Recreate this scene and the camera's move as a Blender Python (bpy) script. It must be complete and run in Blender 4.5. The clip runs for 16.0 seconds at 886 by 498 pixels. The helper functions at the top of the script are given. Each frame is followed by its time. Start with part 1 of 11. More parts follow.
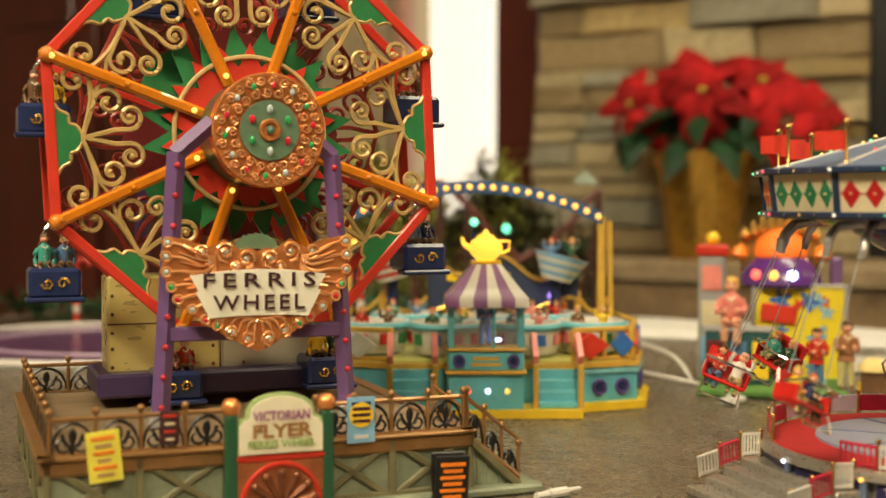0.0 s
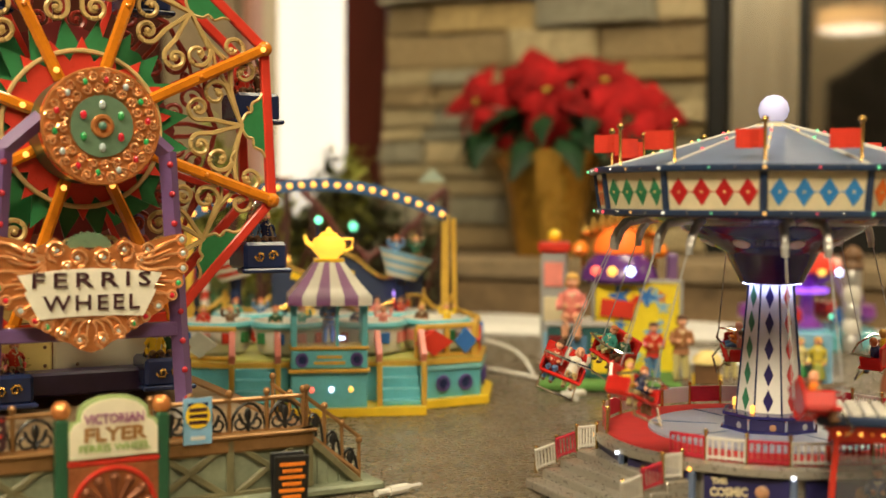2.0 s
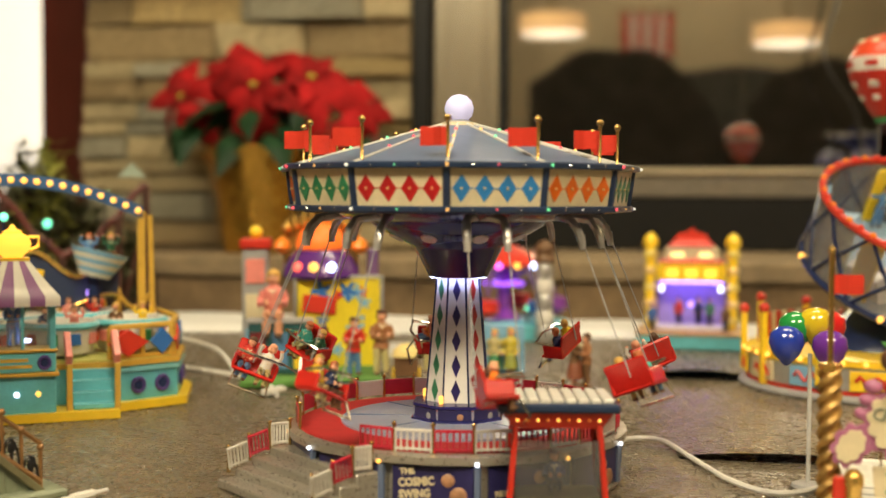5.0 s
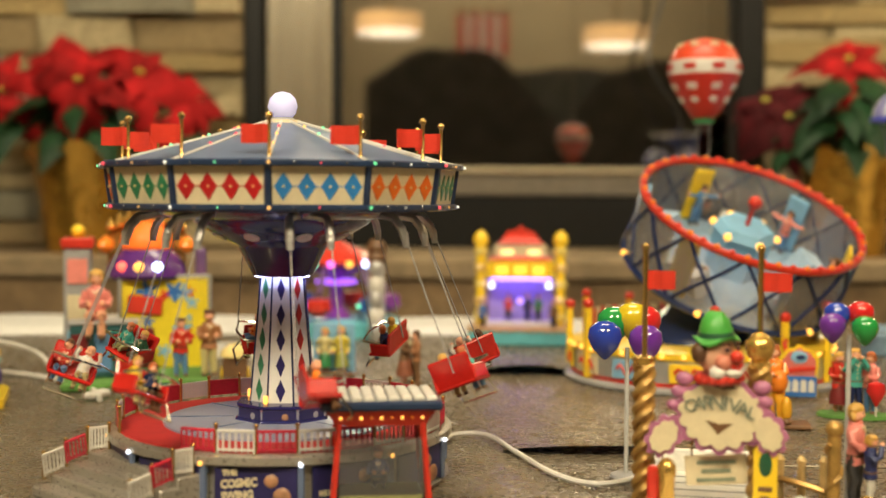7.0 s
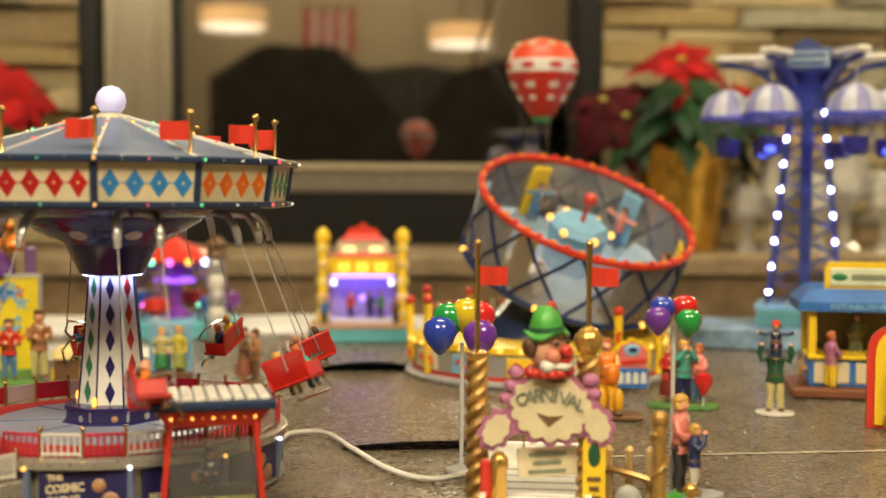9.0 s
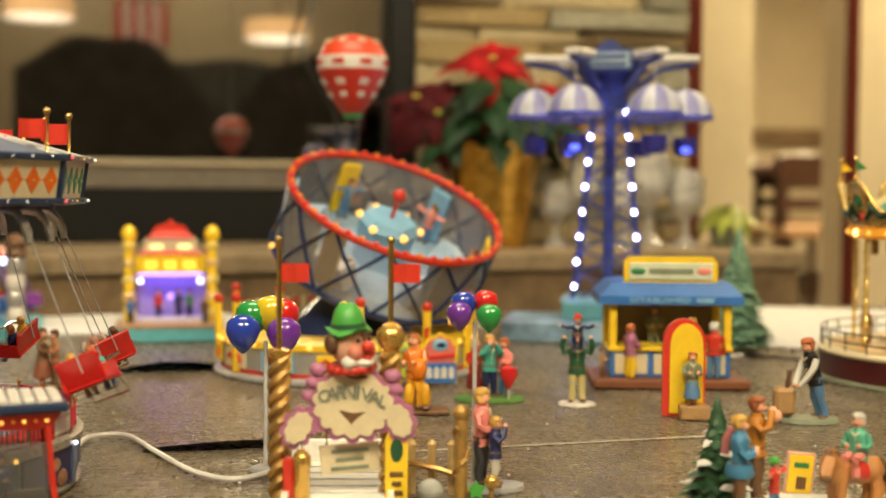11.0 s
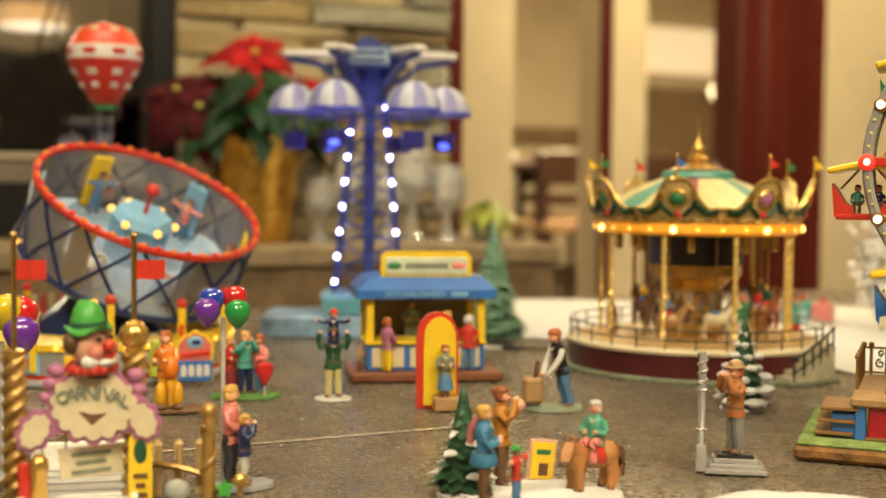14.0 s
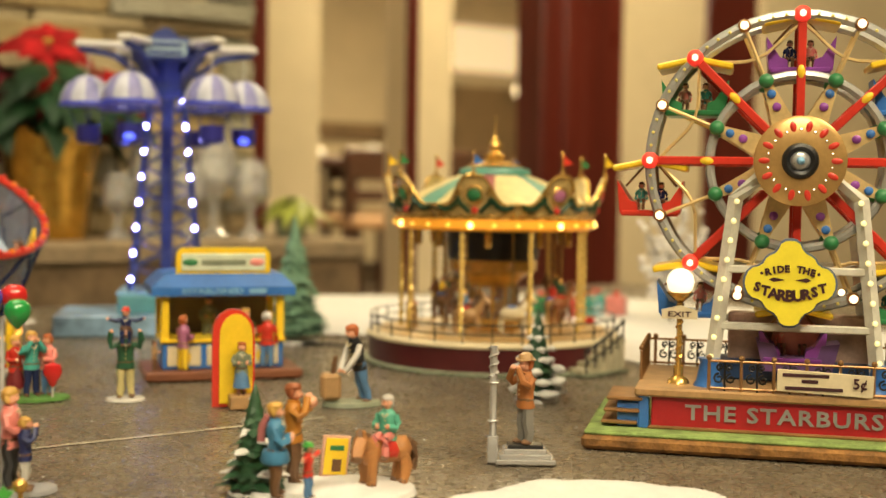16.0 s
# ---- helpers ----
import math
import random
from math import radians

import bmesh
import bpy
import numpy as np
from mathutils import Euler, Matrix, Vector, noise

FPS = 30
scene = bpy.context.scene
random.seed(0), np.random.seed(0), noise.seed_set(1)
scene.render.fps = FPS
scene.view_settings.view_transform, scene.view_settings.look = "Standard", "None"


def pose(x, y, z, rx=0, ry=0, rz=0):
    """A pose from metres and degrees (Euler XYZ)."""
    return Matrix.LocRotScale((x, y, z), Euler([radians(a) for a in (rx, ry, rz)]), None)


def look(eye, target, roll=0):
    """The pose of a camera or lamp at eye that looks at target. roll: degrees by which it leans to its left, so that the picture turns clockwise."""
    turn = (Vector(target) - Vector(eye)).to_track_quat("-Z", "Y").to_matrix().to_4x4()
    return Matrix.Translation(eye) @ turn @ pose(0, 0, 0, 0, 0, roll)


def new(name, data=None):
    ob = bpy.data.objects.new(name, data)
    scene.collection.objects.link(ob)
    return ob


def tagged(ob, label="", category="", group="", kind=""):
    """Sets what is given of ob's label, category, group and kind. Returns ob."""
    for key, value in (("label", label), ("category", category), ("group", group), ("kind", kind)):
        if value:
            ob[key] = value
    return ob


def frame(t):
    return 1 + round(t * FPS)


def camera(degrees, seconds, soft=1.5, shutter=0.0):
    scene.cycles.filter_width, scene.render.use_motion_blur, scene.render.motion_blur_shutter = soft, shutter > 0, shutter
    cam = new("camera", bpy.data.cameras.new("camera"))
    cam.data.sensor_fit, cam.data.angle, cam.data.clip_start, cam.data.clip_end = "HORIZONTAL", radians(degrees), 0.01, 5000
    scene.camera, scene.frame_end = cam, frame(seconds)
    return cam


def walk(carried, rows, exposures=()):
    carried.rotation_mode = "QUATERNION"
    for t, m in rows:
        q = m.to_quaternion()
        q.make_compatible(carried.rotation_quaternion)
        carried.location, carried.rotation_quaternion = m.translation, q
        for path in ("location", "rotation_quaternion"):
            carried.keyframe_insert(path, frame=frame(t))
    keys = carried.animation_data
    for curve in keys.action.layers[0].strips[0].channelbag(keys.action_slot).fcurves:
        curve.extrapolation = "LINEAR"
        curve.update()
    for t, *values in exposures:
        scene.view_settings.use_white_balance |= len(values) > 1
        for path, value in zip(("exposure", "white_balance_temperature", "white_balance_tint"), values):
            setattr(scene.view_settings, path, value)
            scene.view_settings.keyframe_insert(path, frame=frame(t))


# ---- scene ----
cam = camera(39.5, 16.0, soft=1.45)
cam.data.dof.use_dof = True
cam.data.dof.focus_distance = 0.935
cam.data.dof.aperture_fstop = 4.3
# seconds, eye, then yaw, pitch and roll of a slow pan on a tripod
PATH = [
    (0.0, -0.0404, 0.0692, 0.2000, 28.183, -2.195, -0.233),
    (0.5, -0.0382, 0.0704, 0.2000, 26.370, -2.220, -0.226),
    (1.0, -0.0360, 0.0716, 0.2000, 24.592, -2.241, -0.243),
    (1.5, -0.0339, 0.0726, 0.2000, 22.950, -2.255, -0.226),
    (2.0, -0.0319, 0.0735, 0.2000, 21.375, -2.270, -0.235),
    (2.5, -0.0291, 0.0746, 0.2000, 19.247, -2.298, -0.261),
    (3.0, -0.0258, 0.0758, 0.2000, 16.729, -2.329, -0.246),
    (3.5, -0.0230, 0.0767, 0.2000, 14.571, -2.350, -0.253),
    (4.0, -0.0203, 0.0775, 0.2000, 12.574, -2.369, -0.256),
    (4.5, -0.0175, 0.0782, 0.2000, 10.521, -2.377, -0.275),
    (5.0, -0.0145, 0.0788, 0.2000, 8.311, -2.385, -0.278),
    (5.2, -0.0132, 0.0790, 0.2000, 7.386, -2.397, -0.281),
    (7.3, -0.0028, 0.0800, 0.2000, -0.111, -2.443, -0.284),
    (7.5, -0.0018, 0.0801, 0.2000, -0.770, -2.468, -0.266),
    (8.0, 0.0006, 0.0801, 0.2000, -2.515, -2.493, -0.300),
    (8.5, 0.0030, 0.0800, 0.2000, -4.239, -2.508, -0.298),
    (9.0, 0.0057, 0.0799, 0.2000, -6.149, -2.535, -0.314),
    (9.5, 0.0090, 0.0796, 0.2000, -8.535, -2.573, -0.354),
    (9.7, 0.0103, 0.0794, 0.2000, -9.491, -2.581, -0.363),
    (12.0, 0.0213, 0.0772, 0.2000, -17.487, -2.681, -0.450),
    (12.5, 0.0233, 0.0766, 0.2000, -19.012, -2.698, -0.511),
    (13.0, 0.0259, 0.0758, 0.2000, -20.930, -2.727, -0.534),
    (13.5, 0.0286, 0.0748, 0.2000, -23.005, -2.741, -0.567),
    (14.0, 0.0313, 0.0737, 0.2000, -25.082, -2.771, -0.642),
    (14.5, 0.0339, 0.0726, 0.2000, -27.104, -2.783, -0.652),
    (15.0, 0.0364, 0.0713, 0.2000, -29.146, -2.809, -0.739),
    (15.5, 0.0392, 0.0698, 0.2000, -31.432, -2.820, -0.777),
    (16.0, 0.0422, 0.0681, 0.2000, -33.853, -2.840, -0.874),
]
walk(cam, [(t, pose(x, y, z, 90 + pitch, roll, yaw)) for t, x, y, z, yaw, pitch, roll in PATH])
# ---- light ----
world = bpy.data.worlds.new("room_air")
scene.world = world
world.use_nodes = True
world.node_tree.nodes["Background"].inputs[0].default_value = (1.0, 0.86, 0.66, 1)
world.node_tree.nodes["Background"].inputs[1].default_value = 0.022
scene.view_settings.exposure = 0.0


def area_lamp(name, at, target, size_x, size_y, watts, colour):
    lamp = bpy.data.lights.new(name, "AREA")
    lamp.shape, lamp.size, lamp.size_y, lamp.energy, lamp.color = "RECTANGLE", size_x, size_y, watts, colour
    ob = new(name, lamp)
    ob.matrix_world = look(at, target)
    return ob


WARM = (1.0, 0.82, 0.52)
SOFT_WARM = (1.0, 0.865, 0.585)
area_lamp("ceiling_lamp", (-0.8, -0.8, 2.15), (-0.5, 1.1, 0), 0.9, 0.7, 97, SOFT_WARM)
area_lamp("ceiling_lamp", (1.0, -0.8, 2.15), (0.6, 1.1, 0), 0.9, 0.7, 78, WARM)
area_lamp("ceiling_lamp", (0.2, 1.5, 2.15), (0.2, 1.9, 0), 1.2, 0.4, 28, SOFT_WARM)
area_lamp("dining_lamp", (3.6, 4.6, 2.1), (3.6, 4.6, 0), 1.4, 1.4, 250, (1.0, 0.80, 0.44))
# added fill without a fixture, brightens the wall by the dining room openings
area_lamp("passage_fill", (2.5, 2.2, 2.15), (3.1, 3.5, 0.5), 0.9, 0.6, 95, (1.0, 0.80, 0.44))
area_lamp("lounge_lamp", (0.3, -2.3, 2.15), (0.3, -3.3, 0.8), 2.0, 0.5, 28, WARM)
area_lamp("hall_lamp", (-1.9, 4.0, 2.1), (-1.9, 4.1, 0), 0.8, 0.8, 60, (1.0, 0.9, 0.75))

# ---- materials ----
MATS = {}


def mat(name, colour, rough=0.5, metal=0.0, vary=0.12, scale=60.0, bump=0.0, bump_scale=200.0, coat=0.0, rand=0.0, stretch=(1, 1, 1)):
    """A painted or natural surface: two scales of tone, fine relief, gloss that varies."""
    if name in MATS:
        return MATS[name]
    if rough < 0.7:
        rough *= 0.82
    if not bump and metal < 0.25 and not coat:
        bump, bump_scale = 0.05, 260.0
    m = bpy.data.materials.new(name)
    m.use_nodes = True
    nt = m.node_tree
    bsdf = nt.nodes["Principled BSDF"]
    bsdf.inputs["Metallic"].default_value = metal
    bsdf.inputs["Coat Weight"].default_value = coat
    tc = nt.nodes.new("ShaderNodeTexCoord")
    mp = nt.nodes.new("ShaderNodeMapping")
    mp.inputs["Scale"].default_value = stretch
    nt.links.new(tc.outputs["Object"], mp.inputs[0])
    a = nt.nodes.new("ShaderNodeTexNoise")
    a.inputs["Scale"].default_value, a.inputs["Detail"].default_value = scale, 3
    b = nt.nodes.new("ShaderNodeTexNoise")
    b.inputs["Scale"].default_value, b.inputs["Detail"].default_value = scale * 6, 2
    nt.links.new(mp.outputs[0], a.inputs[0])
    nt.links.new(mp.outputs[0], b.inputs[0])
    add = nt.nodes.new("ShaderNodeMath")
    add.operation = "MULTIPLY_ADD"
    add.inputs[1].default_value = 0.4
    nt.links.new(b.outputs[0], add.inputs[0])
    nt.links.new(a.outputs[0], add.inputs[2])
    rng = nt.nodes.new("ShaderNodeMapRange")
    rng.inputs[1].default_value, rng.inputs[2].default_value = 0.4, 1.0
    rng.inputs[3].default_value, rng.inputs[4].default_value = 1 - vary * 1.6, 1 + vary
    nt.links.new(add.outputs[0], rng.inputs[0])
    value = rng.outputs[0]
    if rand:
        info = nt.nodes.new("ShaderNodeObjectInfo")
        r2 = nt.nodes.new("ShaderNodeMapRange")
        r2.inputs[3].default_value, r2.inputs[4].default_value = 1 - rand, 1 + rand
        nt.links.new(info.outputs["Random"], r2.inputs[0])
        mul = nt.nodes.new("ShaderNodeMath")
        mul.operation = "MULTIPLY"
        nt.links.new(value, mul.inputs[0])
        nt.links.new(r2.outputs[0], mul.inputs[1])
        value = mul.outputs[0]
    hsv = nt.nodes.new("ShaderNodeHueSaturation")
    hsv.inputs["Color"].default_value = (*colour, 1)
    nt.links.new(value, hsv.inputs["Value"])
    nt.links.new(hsv.outputs[0], bsdf.inputs["Base Color"])
    rr = nt.nodes.new("ShaderNodeMapRange")
    rr.inputs[3].default_value, rr.inputs[4].default_value = max(rough - 0.035, 0.02), min(rough + 0.045, 1)
    nt.links.new(b.outputs[0], rr.inputs[0])
    nt.links.new(rr.outputs[0], bsdf.inputs["Roughness"])
    if bump:
        c = nt.nodes.new("ShaderNodeTexNoise")
        c.inputs["Scale"].default_value, c.inputs["Detail"].default_value = bump_scale, 4
        nt.links.new(mp.outputs[0], c.inputs[0])
        bm = nt.nodes.new("ShaderNodeBump")
        bm.inputs["Strength"].default_value, bm.inputs["Distance"].default_value = bump, 0.3 / bump_scale
        nt.links.new(c.outputs[0], bm.inputs["Height"])
        nt.links.new(bm.outputs[0], bsdf.inputs["Normal"])
    MATS[name] = m
    return m


def glow(name, colour, strength):
    """A lit bulb, lens or lamp."""
    if name in MATS:
        return MATS[name]
    m = bpy.data.materials.new(name)
    m.use_nodes = True
    bsdf = m.node_tree.nodes["Principled BSDF"]
    bsdf.inputs["Base Color"].default_value = (*colour, 1)
    bsdf.inputs["Emission Color"].default_value = (*colour, 1)
    bsdf.inputs["Emission Strength"].default_value = strength
    MATS[name] = m
    return m


def clear(name, colour=(1, 1, 1), rough=0.05, alpha=0.0):
    """Thin clear plastic or glass."""
    if name in MATS:
        return MATS[name]
    m = bpy.data.materials.new(name)
    m.use_nodes = True
    nt = m.node_tree
    out = nt.nodes["Material Output"]
    nt.nodes.remove(nt.nodes["Principled BSDF"])
    t = nt.nodes.new("ShaderNodeBsdfTransparent")
    t.inputs[0].default_value = (*colour, 1)
    g = nt.nodes.new("ShaderNodeBsdfGlossy")
    g.inputs["Roughness"].default_value = rough
    d = nt.nodes.new("ShaderNodeBsdfDiffuse")
    d.inputs[0].default_value = (*colour, 1)
    f = nt.nodes.new("ShaderNodeFresnel")
    f.inputs[0].default_value = 1.45
    mix = nt.nodes.new("ShaderNodeMixShader")
    nt.links.new(f.outputs[0], mix.inputs[0])
    nt.links.new(t.outputs[0], mix.inputs[1])
    nt.links.new(g.outputs[0], mix.inputs[2])
    mix2 = nt.nodes.new("ShaderNodeMixShader")
    mix2.inputs[0].default_value = alpha
    nt.links.new(mix.outputs[0], mix2.inputs[1])
    nt.links.new(d.outputs[0], mix2.inputs[2])
    nt.links.new(mix2.outputs[0], out.inputs[0])
    MATS[name] = m
    return m


RED = mat("red_paint", (0.55, 0.035, 0.02), 0.35, vary=0.1)
BRIGHT_RED = mat("bright_red_paint", (0.62, 0.045, 0.026), 0.35, vary=0.08)
DARK_RED = mat("dark_red_paint", (0.16, 0.018, 0.02), 0.4)
WINE = mat("wine_red_wood", (0.085, 0.014, 0.009), 0.35, scale=8, stretch=(1, 1, 0.15), vary=0.25)
ORANGE = mat("orange_paint", (0.8, 0.22, 0.02), 0.35)
COPPER = mat("copper_paint", (0.86, 0.33, 0.11), 0.27, 0.62, vary=0.18)
GOLD = mat("gold_paint", (0.72, 0.45, 0.12), 0.3, 0.75, vary=0.15)
PALE_GOLD = mat("pale_gold_paint", (0.75, 0.55, 0.25), 0.4, 0.35, vary=0.15)
BRASS = mat("brass", (0.55, 0.36, 0.12), 0.28, 0.9, vary=0.12)
CREAM = mat("cream_paint", (0.66, 0.57, 0.38), 0.45, vary=0.08)
WHITE = mat("white_paint", (0.66, 0.64, 0.60), 0.4, vary=0.05)
SNOW = mat("snow_flock", (0.70, 0.69, 0.67), 0.9, vary=0.06, bump=0.6, bump_scale=120)
YELLOW = mat("yellow_paint", (0.85, 0.58, 0.03), 0.35, vary=0.08)
GREEN = mat("green_paint", (0.03, 0.20, 0.07), 0.4)
DARK_GREEN = mat("dark_green_paint", (0.02, 0.09, 0.045), 0.4)
SAGE = mat("sage_grey_paint", (0.23, 0.26, 0.18), 0.55, vary=0.2)
OLIVE = mat("olive_timber_paint", (0.17, 0.155, 0.08), 0.6, vary=0.2)
PURPLE = mat("purple_paint", (0.15, 0.08, 0.22), 0.4)
VIOLET = mat("violet_paint", (0.25, 0.06, 0.35), 0.35)
MAUVE = mat("mauve_paint", (0.42, 0.15, 0.28), 0.45)
NAVY = mat("navy_paint", (0.018, 0.03, 0.10), 0.3, vary=0.1)
INDIGO = mat("indigo_plastic", (0.02, 0.02, 0.12), 0.25, coat=0.3)
BLUE = mat("blue_paint", (0.04, 0.16, 0.5), 0.35)
SKY = mat("sky_blue_paint", (0.22, 0.45, 0.68), 0.4)
AQUA = mat("turquoise_paint", (0.13, 0.47, 0.56), 0.4)
SLATE = mat("slate_blue_paint", (0.12, 0.16, 0.27), 0.4, vary=0.06)
BRONZE = mat("bronze_paint", (0.34, 0.18, 0.07), 0.38, 0.5, vary=0.2)
SILVER = mat("silver_paint", (0.50, 0.50, 0.50), 0.35, 0.55, vary=0.1)
CHROME = mat("chrome", (0.8, 0.8, 0.82), 0.12, 1.0, vary=0.04)
GREY = mat("grey_plastic", (0.32, 0.32, 0.33), 0.5, vary=0.12)
BLACK = mat("black_paint", (0.012, 0.012, 0.013), 0.4)
TAN = mat("tan_paint", (0.42, 0.25, 0.11), 0.5, vary=0.2)
BROWN = mat("brown_paint", (0.16, 0.08, 0.035), 0.55, vary=0.25)
SKIN = mat("doll_skin_paint", (0.75, 0.38, 0.24), 0.5, vary=0.06)
PINK = mat("pink_paint", (0.75, 0.25, 0.22), 0.4)
GRASS = mat("grass_flock", (0.10, 0.24, 0.05), 0.9, vary=0.3, bump=0.8, bump_scale=300)
LED_WARM = glow("warm_led", (1.0, 0.50, 0.09), 1.7)
LED_WHITE = glow("white_led", (0.85, 0.9, 1.0), 3)
LED_BLUE = glow("blue_white_led", (0.55, 0.65, 1.0), 5)
LED_RED = glow("red_led", (1.0, 0.12, 0.08), 2)
LED_GREEN = glow("green_led", (0.2, 1.0, 0.6), 2)
LED_PURPLE = glow("purple_led", (0.45, 0.25, 1.0), 2.5)
CLEAR = clear("clear_plastic")

# ---- mesh building ----


class Mesh:
    """Collects primitives, each with a material, into one mesh."""

    def __init__(self, *mats):
        self.v, self.f, self.s, self.mi, self.mats = [], [], [], [], list(mats)
        self.m = Matrix()

    def use(self, material):
        if material not in self.mats:
            self.mats.append(material)
        return self.mats.index(material)

    def put(self, verts, faces, smooth=False, material=None, m=None):
        k = self.use(material) if material else 0
        mm = self.m @ m if m else self.m
        n = len(self.v)
        self.v += [tuple(mm @ Vector(p)) for p in verts]
        self.f += [tuple(n + i for i in q) for q in faces]
        self.s += [smooth] * len(faces)
        self.mi += [k] * len(faces)
        return self

    def box(self, c, size, material=None, rz=0, rx=0, ry=0, bevel=None):
        sx, sy, sz = (q / 2 for q in size)
        b = min(size) * 0.12 if bevel is None else bevel
        b = min(b, min(sx, sy, sz) * 0.9)
        V, F = [], []
        for z, k in ((-sz, b), (-sz + b, 0), (sz - b, 0), (sz, b)):
            x, y = sx - k, sy - k
            V += [(-x + b * (k == 0), -y, z), (x - b * (k == 0), -y, z), (x, -y + b * (k == 0), z), (x, y - b * (k == 0), z),
                  (x - b * (k == 0), y, z), (-x + b * (k == 0), y, z), (-x, y - b * (k == 0), z), (-x, -y + b * (k == 0), z)]
        for j in range(3):
            for i in range(8):
                F.append((j * 8 + i, j * 8 + (i + 1) % 8, j * 8 + 8 + (i + 1) % 8, j * 8 + 8 + i))
        F += [tuple(range(7, -1, -1)), tuple(range(24, 32))]
        return self.put(V, F, False, material, pose(*c, rx, ry, rz))

    def lathe(self, profile, n=24, material=None, c=(0, 0, 0), m=None, smooth=True, start=0.0, squash=1.0, caps=True):
        """profile: (radius, z) from the bottom up."""
        V, F = [], []
        for r, z in profile:
            for i in range(n):
                a = start + math.tau * i / n
                V.append((r * math.cos(a), r * math.sin(a) * squash, z))
        for j in range(len(profile) - 1):
            for i in range(n):
                F.append((j * n + i, j * n + (i + 1) % n, j * n + n + (i + 1) % n, j * n + n + i))
        if caps and profile[0][0] > 1e-6:
            F.append(tuple(range(n - 1, -1, -1)))
        if caps and profile[-1][0] > 1e-6:
            F.append(tuple(range((len(profile) - 1) * n, len(profile) * n)))
        return self.put(V, F, smooth, material, (m or Matrix()) if m else pose(*c))

    def cyl(self, a, b, r, r2=None, n=10, material=None, smooth=True):
        a, b = Vector(a), Vector(b)
        d = b - a
        m = Matrix.Translation(a) @ d.to_track_quat("Z", "Y").to_matrix().to_4x4()
        return self.lathe([(r, 0), (r if r2 is None else r2, d.length)], n, material, m=m, smooth=smooth)

    def ball(self, c, r, n=10, material=None, sz=1.0, sx=1.0, sy=1.0, m=None):
        prof = [(math.sin(math.pi * i / 6) if 0 < i < 6 else 0.0, -math.cos(math.pi * i / 6)) for i in range(7)]
        mm = (m or Matrix()) @ Matrix.Translation(c) @ Matrix.Diagonal((r * sx, r * sy, r * sz, 1))
        return self.lathe(prof, n, material, m=mm)

    def tube(self, pts, r, n=6, material=None, closed=False, taper=None):
        P = [Vector(p) for p in pts]
        k = len(P)
        V, F = [], []
        up = Vector((0.03, 0.02, 1))
        for i, p in enumerate(P):
            d = (P[(i + 1) % k] - P[i - 1]) if closed else (P[min(i + 1, k - 1)] - P[max(i - 1, 0)])
            d.normalize()
            if abs(d.dot(up.normalized())) > 0.95:
                side = d.cross(Vector((0, 1, 0.05))).normalized()
            else:
                side = d.cross(up).normalized()
            nor = side.cross(d)
            rr = r if taper is None else r * (1 + (taper - 1) * i / max(k - 1, 1))
            for j in range(n):
                a = math.tau * j / n
                V.append(p + side * math.cos(a) * rr + nor * math.sin(a) * rr)
        last = k if closed else k - 1
        for i in range(last):
            for j in range(n):
                F.append((i * n + j, i * n + (j + 1) % n, ((i + 1) % k) * n + (j + 1) % n, ((i + 1) % k) * n + j))
        if not closed:
            F += [tuple(range(n - 1, -1, -1)), tuple(range((k - 1) * n, k * n))]
        return self.put(V, F, True, material)

    def ring(self, R, r, n=32, k=6, material=None, m=None, arc=1.0, start=0.0):
        pts = [(R * math.cos(start + math.tau * arc * i / n), R * math.sin(start + math.tau * arc * i / n), 0) for i in range(n + (arc < 1))]
        keep = self.m
        self.m = self.m @ (m or Matrix())
        self.tube(pts, r, k, material, closed=arc >= 1)
        self.m = keep
        return self

    def slab(self, poly, z0, z1, material=None, m=None):
        """A flat outline in x, y, drawn counter-clockwise, raised from z0 to z1."""
        n = len(poly)
        V = [(x, y, z0) for x, y in poly] + [(x, y, z1) for x, y in poly]
        F = [tuple(range(n - 1, -1, -1)), tuple(range(n, 2 * n))]
        F += [(i, (i + 1) % n, n + (i + 1) % n, n + i) for i in range(n)]
        return self.put(V, F, False, material, m)

    def data(self, name):
        me = bpy.data.meshes.new(name)
        me.from_pydata(self.v, [], self.f)
        for q in self.mats:
            me.materials.append(q)
        me.polygons.foreach_set("use_smooth", self.s)
        me.polygons.foreach_set("material_index", self.mi)
        bm = bmesh.new()
        bm.from_mesh(me)
        bmesh.ops.remove_doubles(bm, verts=bm.verts, dist=1e-6)
        bmesh.ops.recalc_face_normals(bm, faces=bm.faces)
        for e in bm.edges:
            e.smooth = len(e.link_faces) == 2 and e.calc_face_angle(0) < 0.7
        bm.to_mesh(me)
        bm.free()
        return me


UP = pose(0, 0, 0, 90, 0, 0)  # lays x, y outlines upright, facing -y


def part(name, mesh, parent, label="", m=None):
    ob = new(name, mesh.data(name) if isinstance(mesh, Mesh) else mesh)
    ob.parent = parent
    if m:
        ob.matrix_basis = m
    return tagged(ob, label)


def thing(name, label, category, m=None, group="", kind=""):
    ob = new(name)
    ob.empty_display_size = 0.02
    if m:
        ob.matrix_basis = m
    return tagged(ob, label, category, group, kind)


def solid(name, mesh, label, category, m=None, group="", kind=""):
    ob = new(name, mesh.data(name))
    if m:
        ob.matrix_basis = m
    return tagged(ob, label, category, group, kind)


